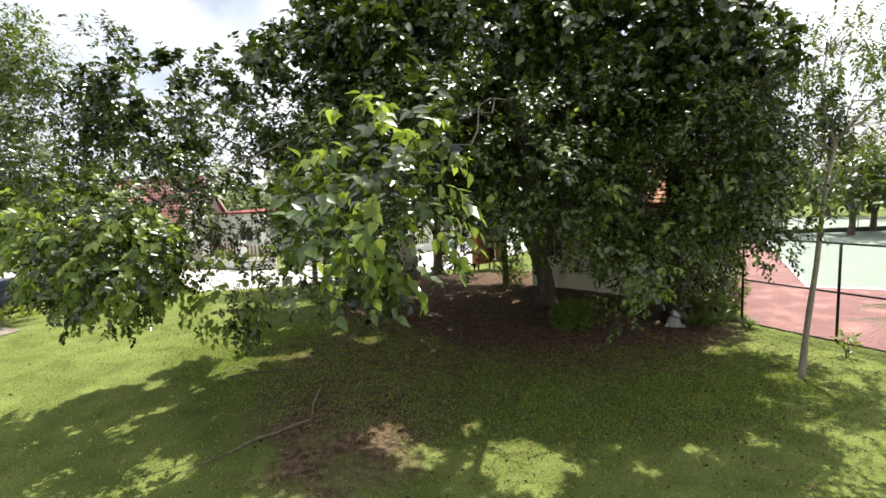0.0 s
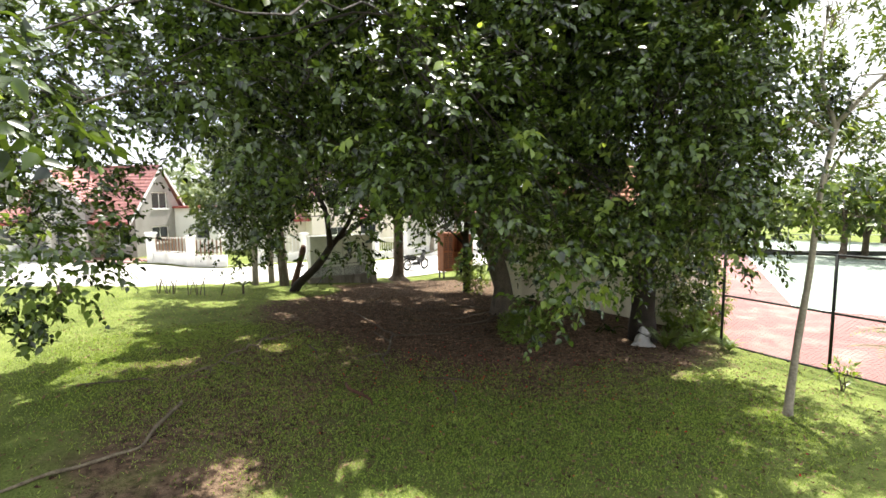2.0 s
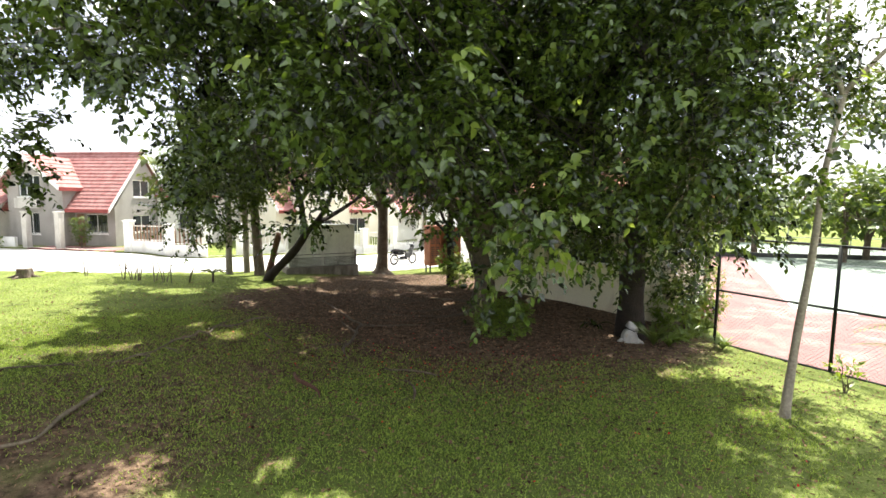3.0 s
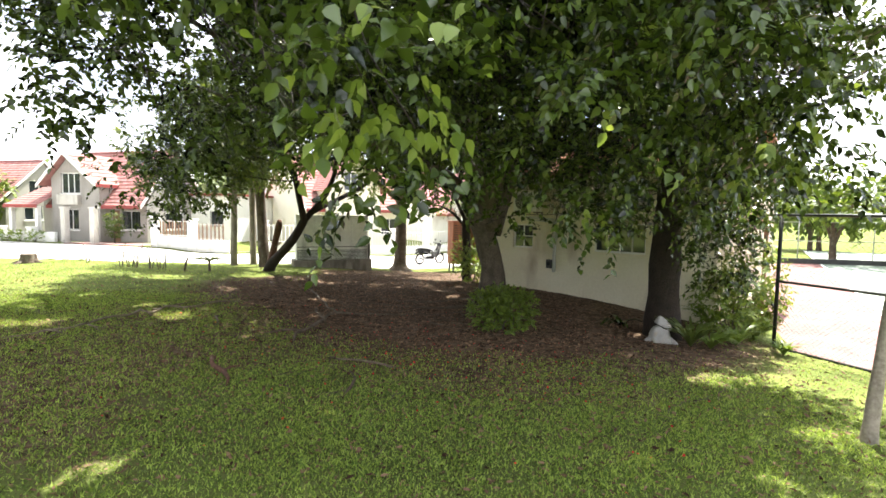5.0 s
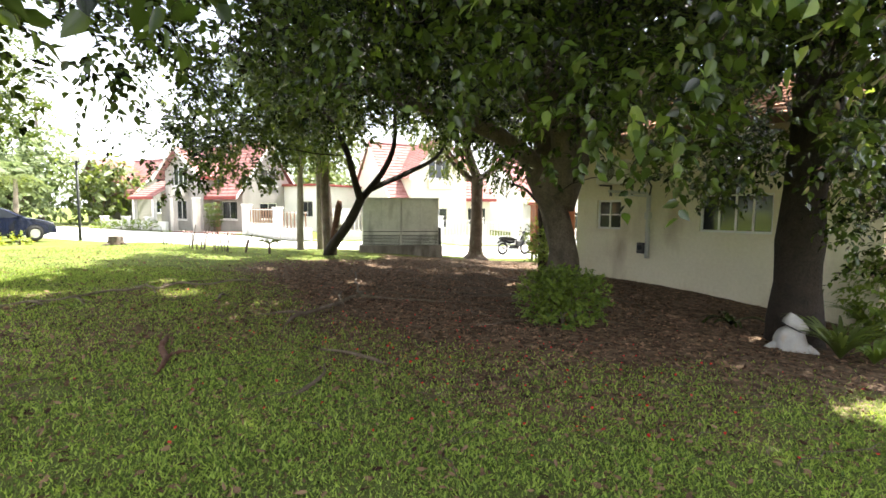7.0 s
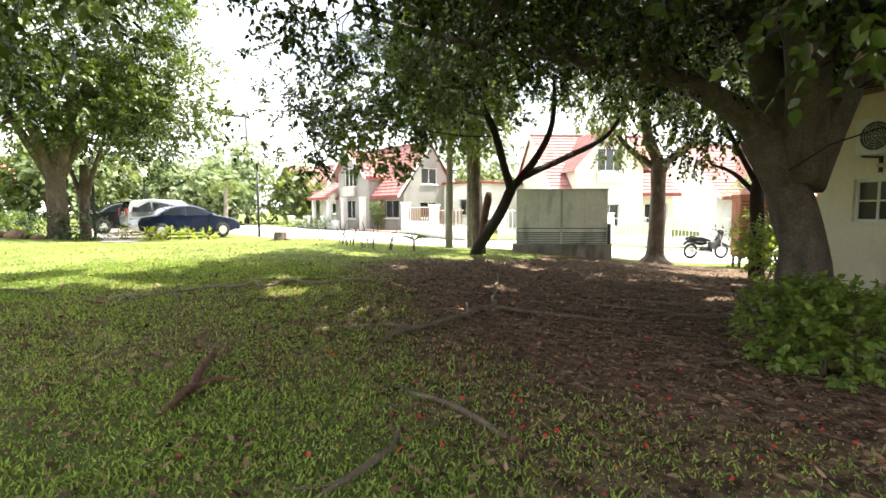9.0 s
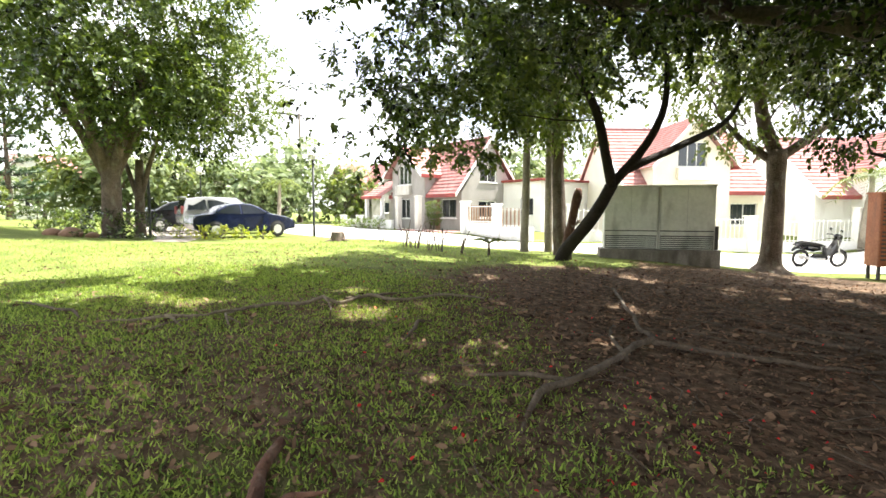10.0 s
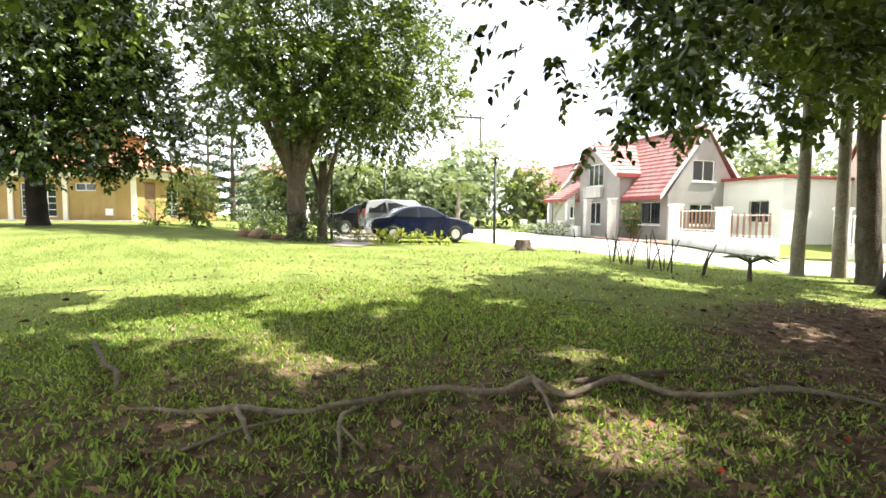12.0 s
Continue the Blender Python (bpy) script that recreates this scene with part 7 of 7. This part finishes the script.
def stump():
    x, y = -11.95, 16.6
    thing = empty("tree_stump", pose(x, y, gz(x, y)) @ Matrix.Diagonal((0.75, 0.75, 0.8, 1)), "grey sawn tree stump on the lawn edge", "tree stump")
    bm = bmesh.new()
    tube(bm, [(0, 0, -0.1), (0, 0, 0.08), (0.02, 0, 0.3), (0.02, 0, 0.38)], [0.42, 0.32, 0.27, 0.26], 16, 0.3)
    part("stem", bm, M_BARK, thing, smooth=True)
    bm = bmesh.new()
    cyl(bm, 0.24, 0.24, 0.372, 0.385, 16, pose(0.02, 0, 0))
    part("cut_face", bm, M_BARK_PALE, thing, "pale weathered cut face")
    for k in range(4):
        a = 1.5 * k + 0.4
        bm = bmesh.new()
        tube(bm, [(0.2 * math.cos(a), 0.2 * math.sin(a), 0.08), (0.5 * math.cos(a), 0.5 * math.sin(a), 0.02), (0.8 * math.cos(a), 0.8 * math.sin(a), -0.05)], [0.1, 0.06, 0.03], 8, 0.2)
        part("root_flare", bm, M_BARK, thing, smooth=True)


def cut_canes():
    """Pruned canes in a row along the kerb."""
    for k, (x, y) in enumerate([(-10.3, 17.3), (-8.7, 17.15), (-8.4, 17.2), (-8.15, 17.15), (-7.55, 17.15), (-7.25, 17.25), (-6.5, 17.35)]):
        rng = np.random.default_rng(100 + k)
        thing = empty("pruned_cane", pose(x, y, gz(x, y)), "pruned bare cane plant stubs beside the kerb", "plant", "pruned canes")
        for j in range(2 if k == 0 else 3):
            a, s = rng.uniform(0, 6.3), rng.uniform(0.4, 0.78)
            bm = bmesh.new()
            tube(bm, [(0.05 * math.cos(a), 0.05 * math.sin(a), -0.03), (0.12 * math.cos(a), 0.12 * math.sin(a), s * 0.5), (0.24 * math.cos(a), 0.24 * math.sin(a), s)], [0.016, 0.014, 0.01], 6, 0.2)
            part("cane", bm, M_BARK, thing)
    x, y = -5.86, 17.75
    thing = empty("young_palm", pose(x, y, gz(x, y)), "small drying palm plant beside the kerb", "plant")
    bm = bmesh.new()
    tube(bm, [(0, 0, -0.05), (0, 0, 0.35)], [0.04, 0.03], 8)
    part("stem", bm, M_BARK, thing)
    for j in range(7):
        a = j * 0.9
        bm = bmesh.new()
        tube(bm, [(0, 0, 0.32), (0.22 * math.cos(a), 0.22 * math.sin(a), 0.42), (0.5 * math.cos(a), 0.5 * math.sin(a), 0.3 + 0.02 * j)], [0.02, 0.03, 0.006], 5)
        part("frond", bm, M_LEAF_LIGHT, thing)
    bm = bmesh.new()
    tube(bm, [(0, 0, -0.1), (0, 0, 0.62)], [0.014, 0.014], 6)
    tagged(part("stake", bm, M_IRON, at=pose(-6.9, 17.1, gz(-6.9, 17.1))), "short iron stake in the verge", "stake")


# ---- trees and bushes round about ----
def feathery_tree(x, y):
    """A thin leaning stem with an open, feathery umbrella crown."""
    z = gz(x, y)
    limbs = [
        ([(x, y, z - 0.15), (x + 0.02, y + 0.02, z + 0.15), (x + 0.14, y + 0.15, 0.95), (x + 0.34, y + 0.3, 2.25), (x + 0.5, y + 0.45, 3.6), (x + 0.75, y + 0.6, 4.7)], [0.12, 0.065, 0.055, 0.05, 0.042, 0.034]),
        ([(x + 0.72, y + 0.58, 4.6), (x + 0.6, y + 0.9, 5.6), (x + 0.9, y + 1.4, 6.6)], [0.04, 0.03, 0.012]),
        ([(x + 0.75, y + 0.6, 4.7), (x + 1.5, y + 0.7, 5.5), (x + 2.4, y + 0.6, 6.1)], [0.04, 0.03, 0.012]),
        ([(x + 0.5, y + 0.45, 3.6), (x + 1.4, y + 1.4, 4.4), (x + 2.6, y + 2.0, 5.0)], [0.03, 0.02, 0.01]),
        ([(x + 0.7, y + 0.58, 4.5), (x - 0.2, y + 1.3, 5.4), (x - 1.0, y + 2.2, 6.2)], [0.03, 0.02, 0.01])]
    lobes = [(x + 1.0, y + 1.4, 6.7, 1.3, 1.3, 0.25), (x + 2.4, y + 0.7, 6.2, 1.2, 1.2, 0.22), (x + 2.6, y + 2.0, 5.1, 1.1, 1.1, 0.2), (x - 1.0, y + 2.2, 6.3, 1.2, 1.2, 0.22),
             (x + 1.2, y + 1.0, 5.0, 0.8, 0.8, 0.2), (x + 1.8, y + 2.6, 6.8, 1.3, 1.3, 0.25)]
    make_tree("slim pale-stemmed tree with open feathery branches", (x, y, z), limbs, lobes, M_BARK_PALE, M_LEAF_MID, 61, 9, leaves=16, run=0.6, length=0.11, width=0.05, droop=0.1,
              bough=0.016, holes=0.1, sides=10)


def broad_tree(label, x, y, h, lobes, seed, leaf, trunk_r=0.3, density=7, length=0.16, width=0.1, forks=(), bark=None, group="", leaves=9, run=0.5, **more):
    z = gz(x, y)
    limbs = [([(x, y, z - 0.2), (x, y, z + 0.2), (x + 0.05, y, z + h * 0.2), (x, y + 0.05, z + h * 0.42)], [trunk_r * 1.6, trunk_r, trunk_r * 0.85, trunk_r * 0.7])]
    for a, s in forks:
        limbs.append(([(x, y, z + h * 0.2), (x + math.cos(a) * s * 0.4, y + math.sin(a) * s * 0.4, z + h * 0.4), (x + math.cos(a) * s, y + math.sin(a) * s, z + h * 0.68)], [trunk_r * 0.6, trunk_r * 0.4, trunk_r * 0.2]))
    return make_tree(label, (x, y, z), limbs, [(x + a, y + b, z + c, d, e, f) for a, b, c, d, e, f in lobes], bark or M_BARK, leaf, seed, density, length=length, width=width,
                     leaves=leaves, run=run, droop=0.5, bough=0.03, keep_out=None, low=z + 0.3, group=group, sides=10, **more)


def pine(x, y, h, seed):
    """A tiered araucaria-like conifer."""
    z = gz(x, y)
    rng = np.random.default_rng(seed)
    tree = empty("pine_tree", pose(x, y, z), "tall tiered dark green conifer", "tree", "conifers")
    bm = bmesh.new()
    tube(bm, [(0, 0, -0.2), (0, 0, h)], [0.2, 0.03], 8)
    part("trunk", bm, M_BARK, tree)
    at, way = [], []
    for k in range(int(h / 0.7)):
        zz = 1.0 + k * 0.7
        if zz > h - 0.2:
            break
        r = (h - zz) * 0.2 + 0.3
        for j in range(7):
            a = j * 0.9 + k * 0.5 + rng.uniform(-0.2, 0.2)
            d = np.array((math.cos(a), math.sin(a), 0.12))
            bm = bmesh.new()
            tube(bm, [(0, 0, zz), tuple(d * r + (0, 0, zz))], [0.03, 0.008], 4)
            part("branch", bm, M_BARK_DARK, tree)
            for s in np.linspace(0.25, 1, max(4, int(r * 5))):
                at.append(d * r * s + (0, 0, zz + 0.1 * s * s)), way.append(d + (0, 0, 0.25))
    leaves_part("needles", rng, np.array(at), np.array(way), M_LEAF_PINE, tree, leaves=8, run=0.4, length=0.28, width=0.1, droop=0.0, spread=0.55)


def palm(x, y, h, seed, label="garden palm with arching fronds"):
    z = gz(x, y)
    rng = np.random.default_rng(seed)
    tree = empty("palm_tree", pose(x, y, z), label, "palm", "palms")
    bm = bmesh.new()
    tube(bm, bend((0, 0, -0.2), (0.2, 0.1, h), 6, 0, 0.1, seed), np.linspace(0.17, 0.11, 7), 10, 0.2)
    part("trunk", bm, M_BARK_PALE, tree, smooth=True)
    for k in range(13):
        a, e = 2.4 * k, rng.uniform(0.1, 1.0)
        base, way, up = [], [], []
        spine = []
        for s in np.linspace(0, 1, 14):
            r = 1.9 * s
            spine.append((0.2 + math.cos(a) * r * 0.85, 0.1 + math.sin(a) * r * 0.85, h + e * r - (0.45 + 0.35 * e) * r * r * 0.75))
        bm = bmesh.new()
        tube(bm, spine, np.linspace(0.025, 0.006, 14), 5)
        frond = part("frond", bm, M_LEAF_LIGHT, tree)
        for i in range(1, 14):
            for s in (-1, 1):
                base.append(spine[i])
                way.append((math.cos(a) * 0.5 - s * math.sin(a), math.sin(a) * 0.5 + s * math.cos(a), -0.45))
                up.append((0, 0, 1))
        n = len(base)
        link_mesh("blade", leaf_mesh("blade", np.array(base), np.array(way, float), np.array(up, float), np.full(n, 0.5), np.full(n, 0.06)), M_LEAF_LIGHT, frond)


def frond_sapling(x, y, h):
    """A young plant with a thin stem and a few feathery fronds."""
    plant = empty("sapling", pose(x, y, gz(x, y)), "young plant with feathery green fronds beside the court fence", "plant")
    bm = bmesh.new()
    tube(bm, bend((0, 0, -0.1), (0.05, 0.03, h), 5, 0, 0.05, 3), np.linspace(0.022, 0.012, 6), 7)
    part("stem", bm, M_BARK_PALE, plant, smooth=True)
    rng = np.random.default_rng(17)
    for k in range(9):
        a, z0, e = 2.4 * k + 0.5, h - 0.09 * k, rng.uniform(0.1, 0.6)
        run = np.linspace(0, 0.8, 12)
        spine = np.stack((math.cos(a) * run, math.sin(a) * run, z0 + e * run - 0.5 * run ** 2), 1)
        bm = bmesh.new()
        tube(bm, spine, np.linspace(0.007, 0.002, 12), 5)
        frond = part("frond", bm, M_LEAF_LIGHT, plant)
        base = np.repeat(spine[1:], 2, 0)
        s = np.tile((-1.0, 1.0), 11)
        way = np.stack((math.cos(a) * 0.55 - s * math.sin(a), math.sin(a) * 0.55 + s * math.cos(a), np.full(22, -0.15)), 1)
        size = np.repeat(0.22 * np.sin(np.linspace(0.6, 2.9, 11)), 2) + 0.04
        link_mesh("leaflets", leaf_mesh("leaflets", base, way, np.tile((0.0, 0.0, 1.0), (22, 1)), size, np.full(22, 0.035)), M_LEAF_LIGHT, frond)


def surroundings():
    broad_tree("large airy tree with a fluted trunk on the lawn", -15.15, 10.65, 8.5,
               [(0, 0.4, 6.8, 3.2, 3.3, 2.6), (0.3, 3.0, 5.0, 2.0, 1.9, 1.7), (0, -1.2, 5.8, 1.6, 1.3, 1.5), (1.2, 0, 4.4, 2.2, 2.2, 1.1), (-1.6, 1.8, 5.0, 2.0, 2.0, 1.6), (0.8, 1.6, 8.4, 2.6, 2.6, 1.6),
                (0.6, -1.2, 3.6, 1.4, 1.2, 0.7), (0.4, 1.6, 3.8, 1.6, 1.6, 0.8), (0.4, 3.6, 4.2, 1.2, 1.2, 0.7), (0.9, -1.6, 4.8, 0.9, 0.7, 0.5)],
               201, M_LEAF_MID, 0.3, 0.62, 0.125, 0.08, [(0.6, 1.9), (1.5, 2.0), (2.2, 1.7), (3.6, 1.8), (4.7, 2.0), (5.4, 1.7)], M_BARK, clusters=True, sprigs=8, radius=0.36)
    broad_tree("second stem of a leafy tree behind the large one", -15.85, 11.45, 6.0,
               [(0, 0.3, 4.6, 2.0, 2.0, 1.5), (-0.6, 1.8, 3.6, 1.6, 1.5, 1.2)], 202, M_LEAF, 0.17, 9, 0.14, 0.09, [(0.9, 1.0), (4.0, 1.0)])
    broad_tree("dense dark tree shading the yellow house", -17.7, 3.1, 7.0,
               [(0.4, 0.6, 4.6, 2.6, 2.8, 1.5), (0.8, 2.6, 4.0, 1.9, 1.9, 1.2), (0, -1.6, 4.4, 2.4, 2.4, 1.6), (0.6, 0.6, 6.4, 2.6, 2.8, 1.4), (1.0, 0.6, 2.5, 1.6, 2.1, 0.85), (1.0, 2.6, 2.6, 1.3, 1.6, 0.8), (0.4, -3.4, 3.0, 1.8, 1.8, 1.2), (0.8, 1.6, 5.4, 2.0, 2.0, 1.2), (0.6, -1.6, 2.8, 1.6, 1.6, 0.9)],
               203, M_LEAF, 0.3, 0.62, 0.165, 0.105, [(0.5, 1.6), (2.4, 1.4), (4.5, 1.6)], M_BARK_DARK, clusters=True, sprigs=7, radius=0.36)
    # a far belt of trees closes the view beyond the parked cars and the court
    rng = np.random.default_rng(8)
    kinds = []
    for k in range(4):
        lobes = [(rng.uniform(-1.6, 1.6), rng.uniform(-1.6, 1.6), rng.uniform(2.2, 4.6), rng.uniform(1.3, 2.1), rng.uniform(1.3, 2.1), rng.uniform(1.0, 1.6)) for _ in range(5)]
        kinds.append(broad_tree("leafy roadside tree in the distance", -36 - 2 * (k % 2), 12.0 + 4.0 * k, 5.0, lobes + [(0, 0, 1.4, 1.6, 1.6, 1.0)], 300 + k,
                                (M_LEAF_HAZE, M_LEAF_LIGHT, M_LEAF_HAZE, M_LEAF_HAZE)[k], 0.18, 1.1, 0.42, 0.29, [(1, 1), (4, 1)], group="far trees", leaves=6, run=0.8))
    spots = []
    for k in range(1, 16):
        spots.append((-40 - 3 * math.sin(k * 1.7), 6 + k * 2.3))
    for k in range(12):
        if k > 3:
            spots.append((-44 - 4 * (k % 3), 5.5 - k * 3.6))
    for k in range(8):
        spots.append((-8 + 3.6 * k, 58 + 2 * math.sin(k * 2.1)))
    for k in range(9):
        spots.append((-27 + 2.0 * k, 37 + 3.2 * math.sin(k * 1.7) + k * 1.2))
    for k in range(8):
        spots.append((36 + 2 * math.sin(k), 40 - k * 8.5))
    for k in range(6):
        spots.append((-26 + k * 10.0, -22 - 3 * math.sin(k * 1.9)))
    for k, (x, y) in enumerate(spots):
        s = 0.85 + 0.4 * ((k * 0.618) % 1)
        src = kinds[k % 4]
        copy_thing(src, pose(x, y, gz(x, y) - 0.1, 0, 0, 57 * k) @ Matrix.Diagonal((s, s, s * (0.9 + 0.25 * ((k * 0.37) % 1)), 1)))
    dark = broad_tree("dense dark-leaved tree standing behind the court", 24.5, 38.5, 6.5, [(0, 0, 4.6, 2.4, 2.4, 1.8), (1.6, 0.8, 3.6, 1.8, 1.8, 1.3), (-1.7, 0.4, 3.4, 1.8, 1.8, 1.3), (0.4, -1.4, 3.0, 1.6, 1.6, 1.0)], 320,
                      M_LEAF_MID, 0.22, 1.25, 0.44, 0.3, [(1, 1), (4, 1)], group="trees behind the court", leaves=6, run=0.8)
    for k, (x, y) in enumerate([(29.0, 35.5), (20.5, 41.5), (32.5, 31.0), (27.0, 40.5)] + [(20 + 3.6 * j + 1.5 * math.sin(j * 2.3), 58 - j * 1.5 - 2 * math.cos(j * 1.3)) for j in range(13)]):
        copy_thing(dark, pose(x, y, gz(x, y) - 0.1, 0, 0, 80 * k + 30))
    pine(-32.9, 7.1, 7.2, 1)
    pine(-48.2, 0.6, 12.5, 2)
    pine(-40.2, 4.7, 8.0, 3)
    palm(-3.2, 38.6, 3.4, 1)
    palm(-1.6, 39.6, 3.0, 2)
    palm(-33.1, 21.9, 3.2, 3, "palm with arching fronds among the trees")
    palm(0.6, 40.5, 3.2, 4)
    shrub(-15.2, 10.5, [(0.5, -0.2, 0.35, 0.8, 0.7, 0.4), (0.5, 0.8, 0.3, 0.6, 0.6, 0.35)], "low dark green shrub at the foot of the large tree", M_LEAF, 70, 40, fine=False)
    shrub(-19.9, 7.0, [(0, 0, 1.2, 0.75, 0.75, 0.9), (0.2, 0.3, 0.6, 0.6, 0.6, 0.5)], "rounded leafy bush beside the yellow house", M_LEAF_LIGHT, 71, 26, 0.13, 0.08, fine=False)
    for k, (x, y) in enumerate([(-15.9, 12.6), (-15.6, 13.3), (-15.5, 13.9), (-15.35, 14.5), (-15.2, 15.2)]):
        shrub(x, y, [(0, 0, 0.17, 0.24, 0.24, 0.2)], "yellow-leaved croton bush beside the parked car", M_LEAF_YELLOW, 80 + k, 60, 0.1, 0.05, stems=5, leaves=6, run=0.15, fine=False)
    for k, (x, y, r) in enumerate([(-14.5, 9.6, 0.3), (-14.9, 9.2, 0.24), (-14.3, 10.1, 0.2)]):
        bm = bmesh.new()
        made = bmesh.ops.create_icosphere(bm, subdivisions=2, radius=r)["verts"]
        for v in made:
            v.co *= 1 + 0.3 * noise.noise(v.co * 3 + Vector((k * 4, 0, 0)))
            v.co.z *= 0.62
        tagged(part("rock", bm, M_WOOD, smooth=False, at=pose(x, y, gz(x, y) + r * 0.3)), "reddish-brown rock at the foot of the large tree", "rock", "garden rocks")
    for k, (x, y) in enumerate([(-19.2, 6.0), (-20.4, 8.7), (-21.7, 10.0), (-23.2, 10.8), (-18.3, 9.5), (-24.7, 9.6)]):
        hedge_bush(x, y, 0.5 + 0.1 * (k % 3), (M_LEAF_HEDGE, M_LEAF)[k % 2], "small rounded garden bush", 90 + k, 0.7)


cars()
lamp_post(-16.6, 17.75, 3.2)
globe_lamp(-16.5, 11.8, 2.5)
globe_lamp(-26.3, 15.4, 2.9)
power_pole(-43.9, 27.9, 10.5)
wires()
stump()
cut_canes()
feathery_tree(8.2, 10.78)
frond_sapling(11.25, 13.0, 1.35)
shrub(10.0, 12.55, [(0, 0, 0.42, 0.16, 0.16, 0.14)], "small bright-leaved seedling beside the court fence", M_LEAF_HEDGE, 41, 60, 0.12, 0.05, stems=3, leaves=5, run=0.16, name="seedling")
surroundings()


# ---- grass, fallen leaves and petals ----
def scatter(rng, n, box_):
    x0, x1, y0, y1 = box_
    return rng.uniform(x0, x1, n), rng.uniform(y0, y1, n)


def patchy(x, y, s, k):
    return np.array([noise.noise((a * s, b * s, k)) for a, b in zip(x, y)])


def off_lawn(x, y):
    """Places taken by the road, the court and the building."""
    road = on_road(x, y) > 0
    wall_side = ((x - 2.75) * 0.466 + (y - 20.4) * 0.885) > -0.1
    court_side = (x - 9.28) * 0.755 + (y - 16.1) * 0.656 > 0.05
    return road | (wall_side & (x > 2.5)) | court_side


def grass():
    rng = np.random.default_rng(11)
    parts = []
    for n, area, h, near in ((470000, (-6, 9, 7, 14.8), 0.048, True), (45000, (-12, 10, 2.5, 19), 0.06, False)):
        x, y = scatter(rng, n, area)
        keep = (rng.random(n) > bare_shade_at(x, y) * 1.0) & (patchy(x, y, 1.3, 3) + 0.9 + 0.7 * (rng.random(n) - 0.5) > 0.9 * bare_shade_at(x, y)) & ~off_lawn(x, y)
        keep &= rng.random(n) < (blades_at(x, y) if near else 1 - 0.8 * blades_at(x, y))
        x, y = x[keep], y[keep]
        n = len(x)
        base = np.stack((x, y, ground_z(x, y) - 0.012), 1)
        way = rng.normal(size=(n, 3)) * (0.62, 0.62, 0) + (0, 0, 0.8)
        size = h * rng.uniform(0.5, 1.35, n)
        parts.append((base, way, rng.normal(size=(n, 3)) * (1, 1, 0.2) + (0, 0, 0.3), size, np.full(n, 0.0112) * rng.uniform(0.7, 1.3, n)))
    args = [np.concatenate(a) for a in zip(*parts)]
    ob = link_mesh("grass", leaf_mesh("grass", *args, blade=True), M_GRASS)
    tagged(ob, "short broad-bladed green lawn grass, thin in the shade", "grass", kind="stuff")


def litter():
    rng = np.random.default_rng(12)
    n = 84000
    x, y = rng.normal(1.6, 4.8, n), rng.normal(13.0, 4.0, n)
    keep = (rng.random(n) < 0.66 - 0.38 * np.clip((0.6 - x) / 2.2, 0, 1) + 0.42 * bare_shade_at(x, y)) & ~off_lawn(x, y) & (y > 1)
    x, y = x[keep], y[keep]
    n = len(x)
    base = np.stack((x, y, ground_z(x, y) + rng.uniform(0.0, 0.03, n)), 1)
    way = rng.normal(size=(n, 3)) * (1, 1, 0.28)
    up = rng.normal(size=(n, 3)) * 0.7 + (0, 0, 1)
    s = 0.02 + 0.058 * rng.random(n) ** 2
    ob = link_mesh("fallen_leaves", leaf_mesh("fallen_leaves", base, way, up, s, s * rng.uniform(0.3, 0.55, n)), M_LEAF_DEAD)
    tagged(ob, "dry brown and tan fallen leaves scattered under trees", "leaf litter", kind="stuff")
    n = 330
    x, y = rng.normal(3.2, 1.9, n), rng.normal(12.0, 1.4, n)
    base = np.stack((x, y, ground_z(x, y) + rng.uniform(0.02, 0.05, n)), 1)
    s = rng.uniform(0.018, 0.038, n)
    ob = link_mesh("fallen_petals", leaf_mesh("fallen_petals", base, rng.normal(size=(n, 3)) * (1, 1, 0.4), rng.normal(size=(n, 3)) * 0.5 + (0, 0, 1), s, s * 0.8, fine=True), M_PETAL)
    tagged(ob, "bright red fallen flower petals on the litter", "petals", kind="stuff")
    bm = bmesh.new()
    for k in range(420):
        a, b, t = rng.normal(2.4, 4.0), rng.normal(13.5, 3.4), rng.uniform(0, 6.3)
        if b < 3 or bool(off_lawn(np.array([a]), np.array([b]))[0]):
            continue
        l = rng.uniform(0.08, 0.4)
        z = gz(a, b) + 0.02
        tube(bm, [(a, b, z), (a + l * 0.5 * math.cos(t), b + l * 0.5 * math.sin(t), z + 0.015), (a + l * math.cos(t + 0.3), b + l * math.sin(t + 0.3), z)], [0.004, 0.005, 0.003], 4)
    tagged(part("twigs", bm, M_ROOT), "thin dry twigs lying in the litter", "twigs", kind="stuff")


grass()
litter()
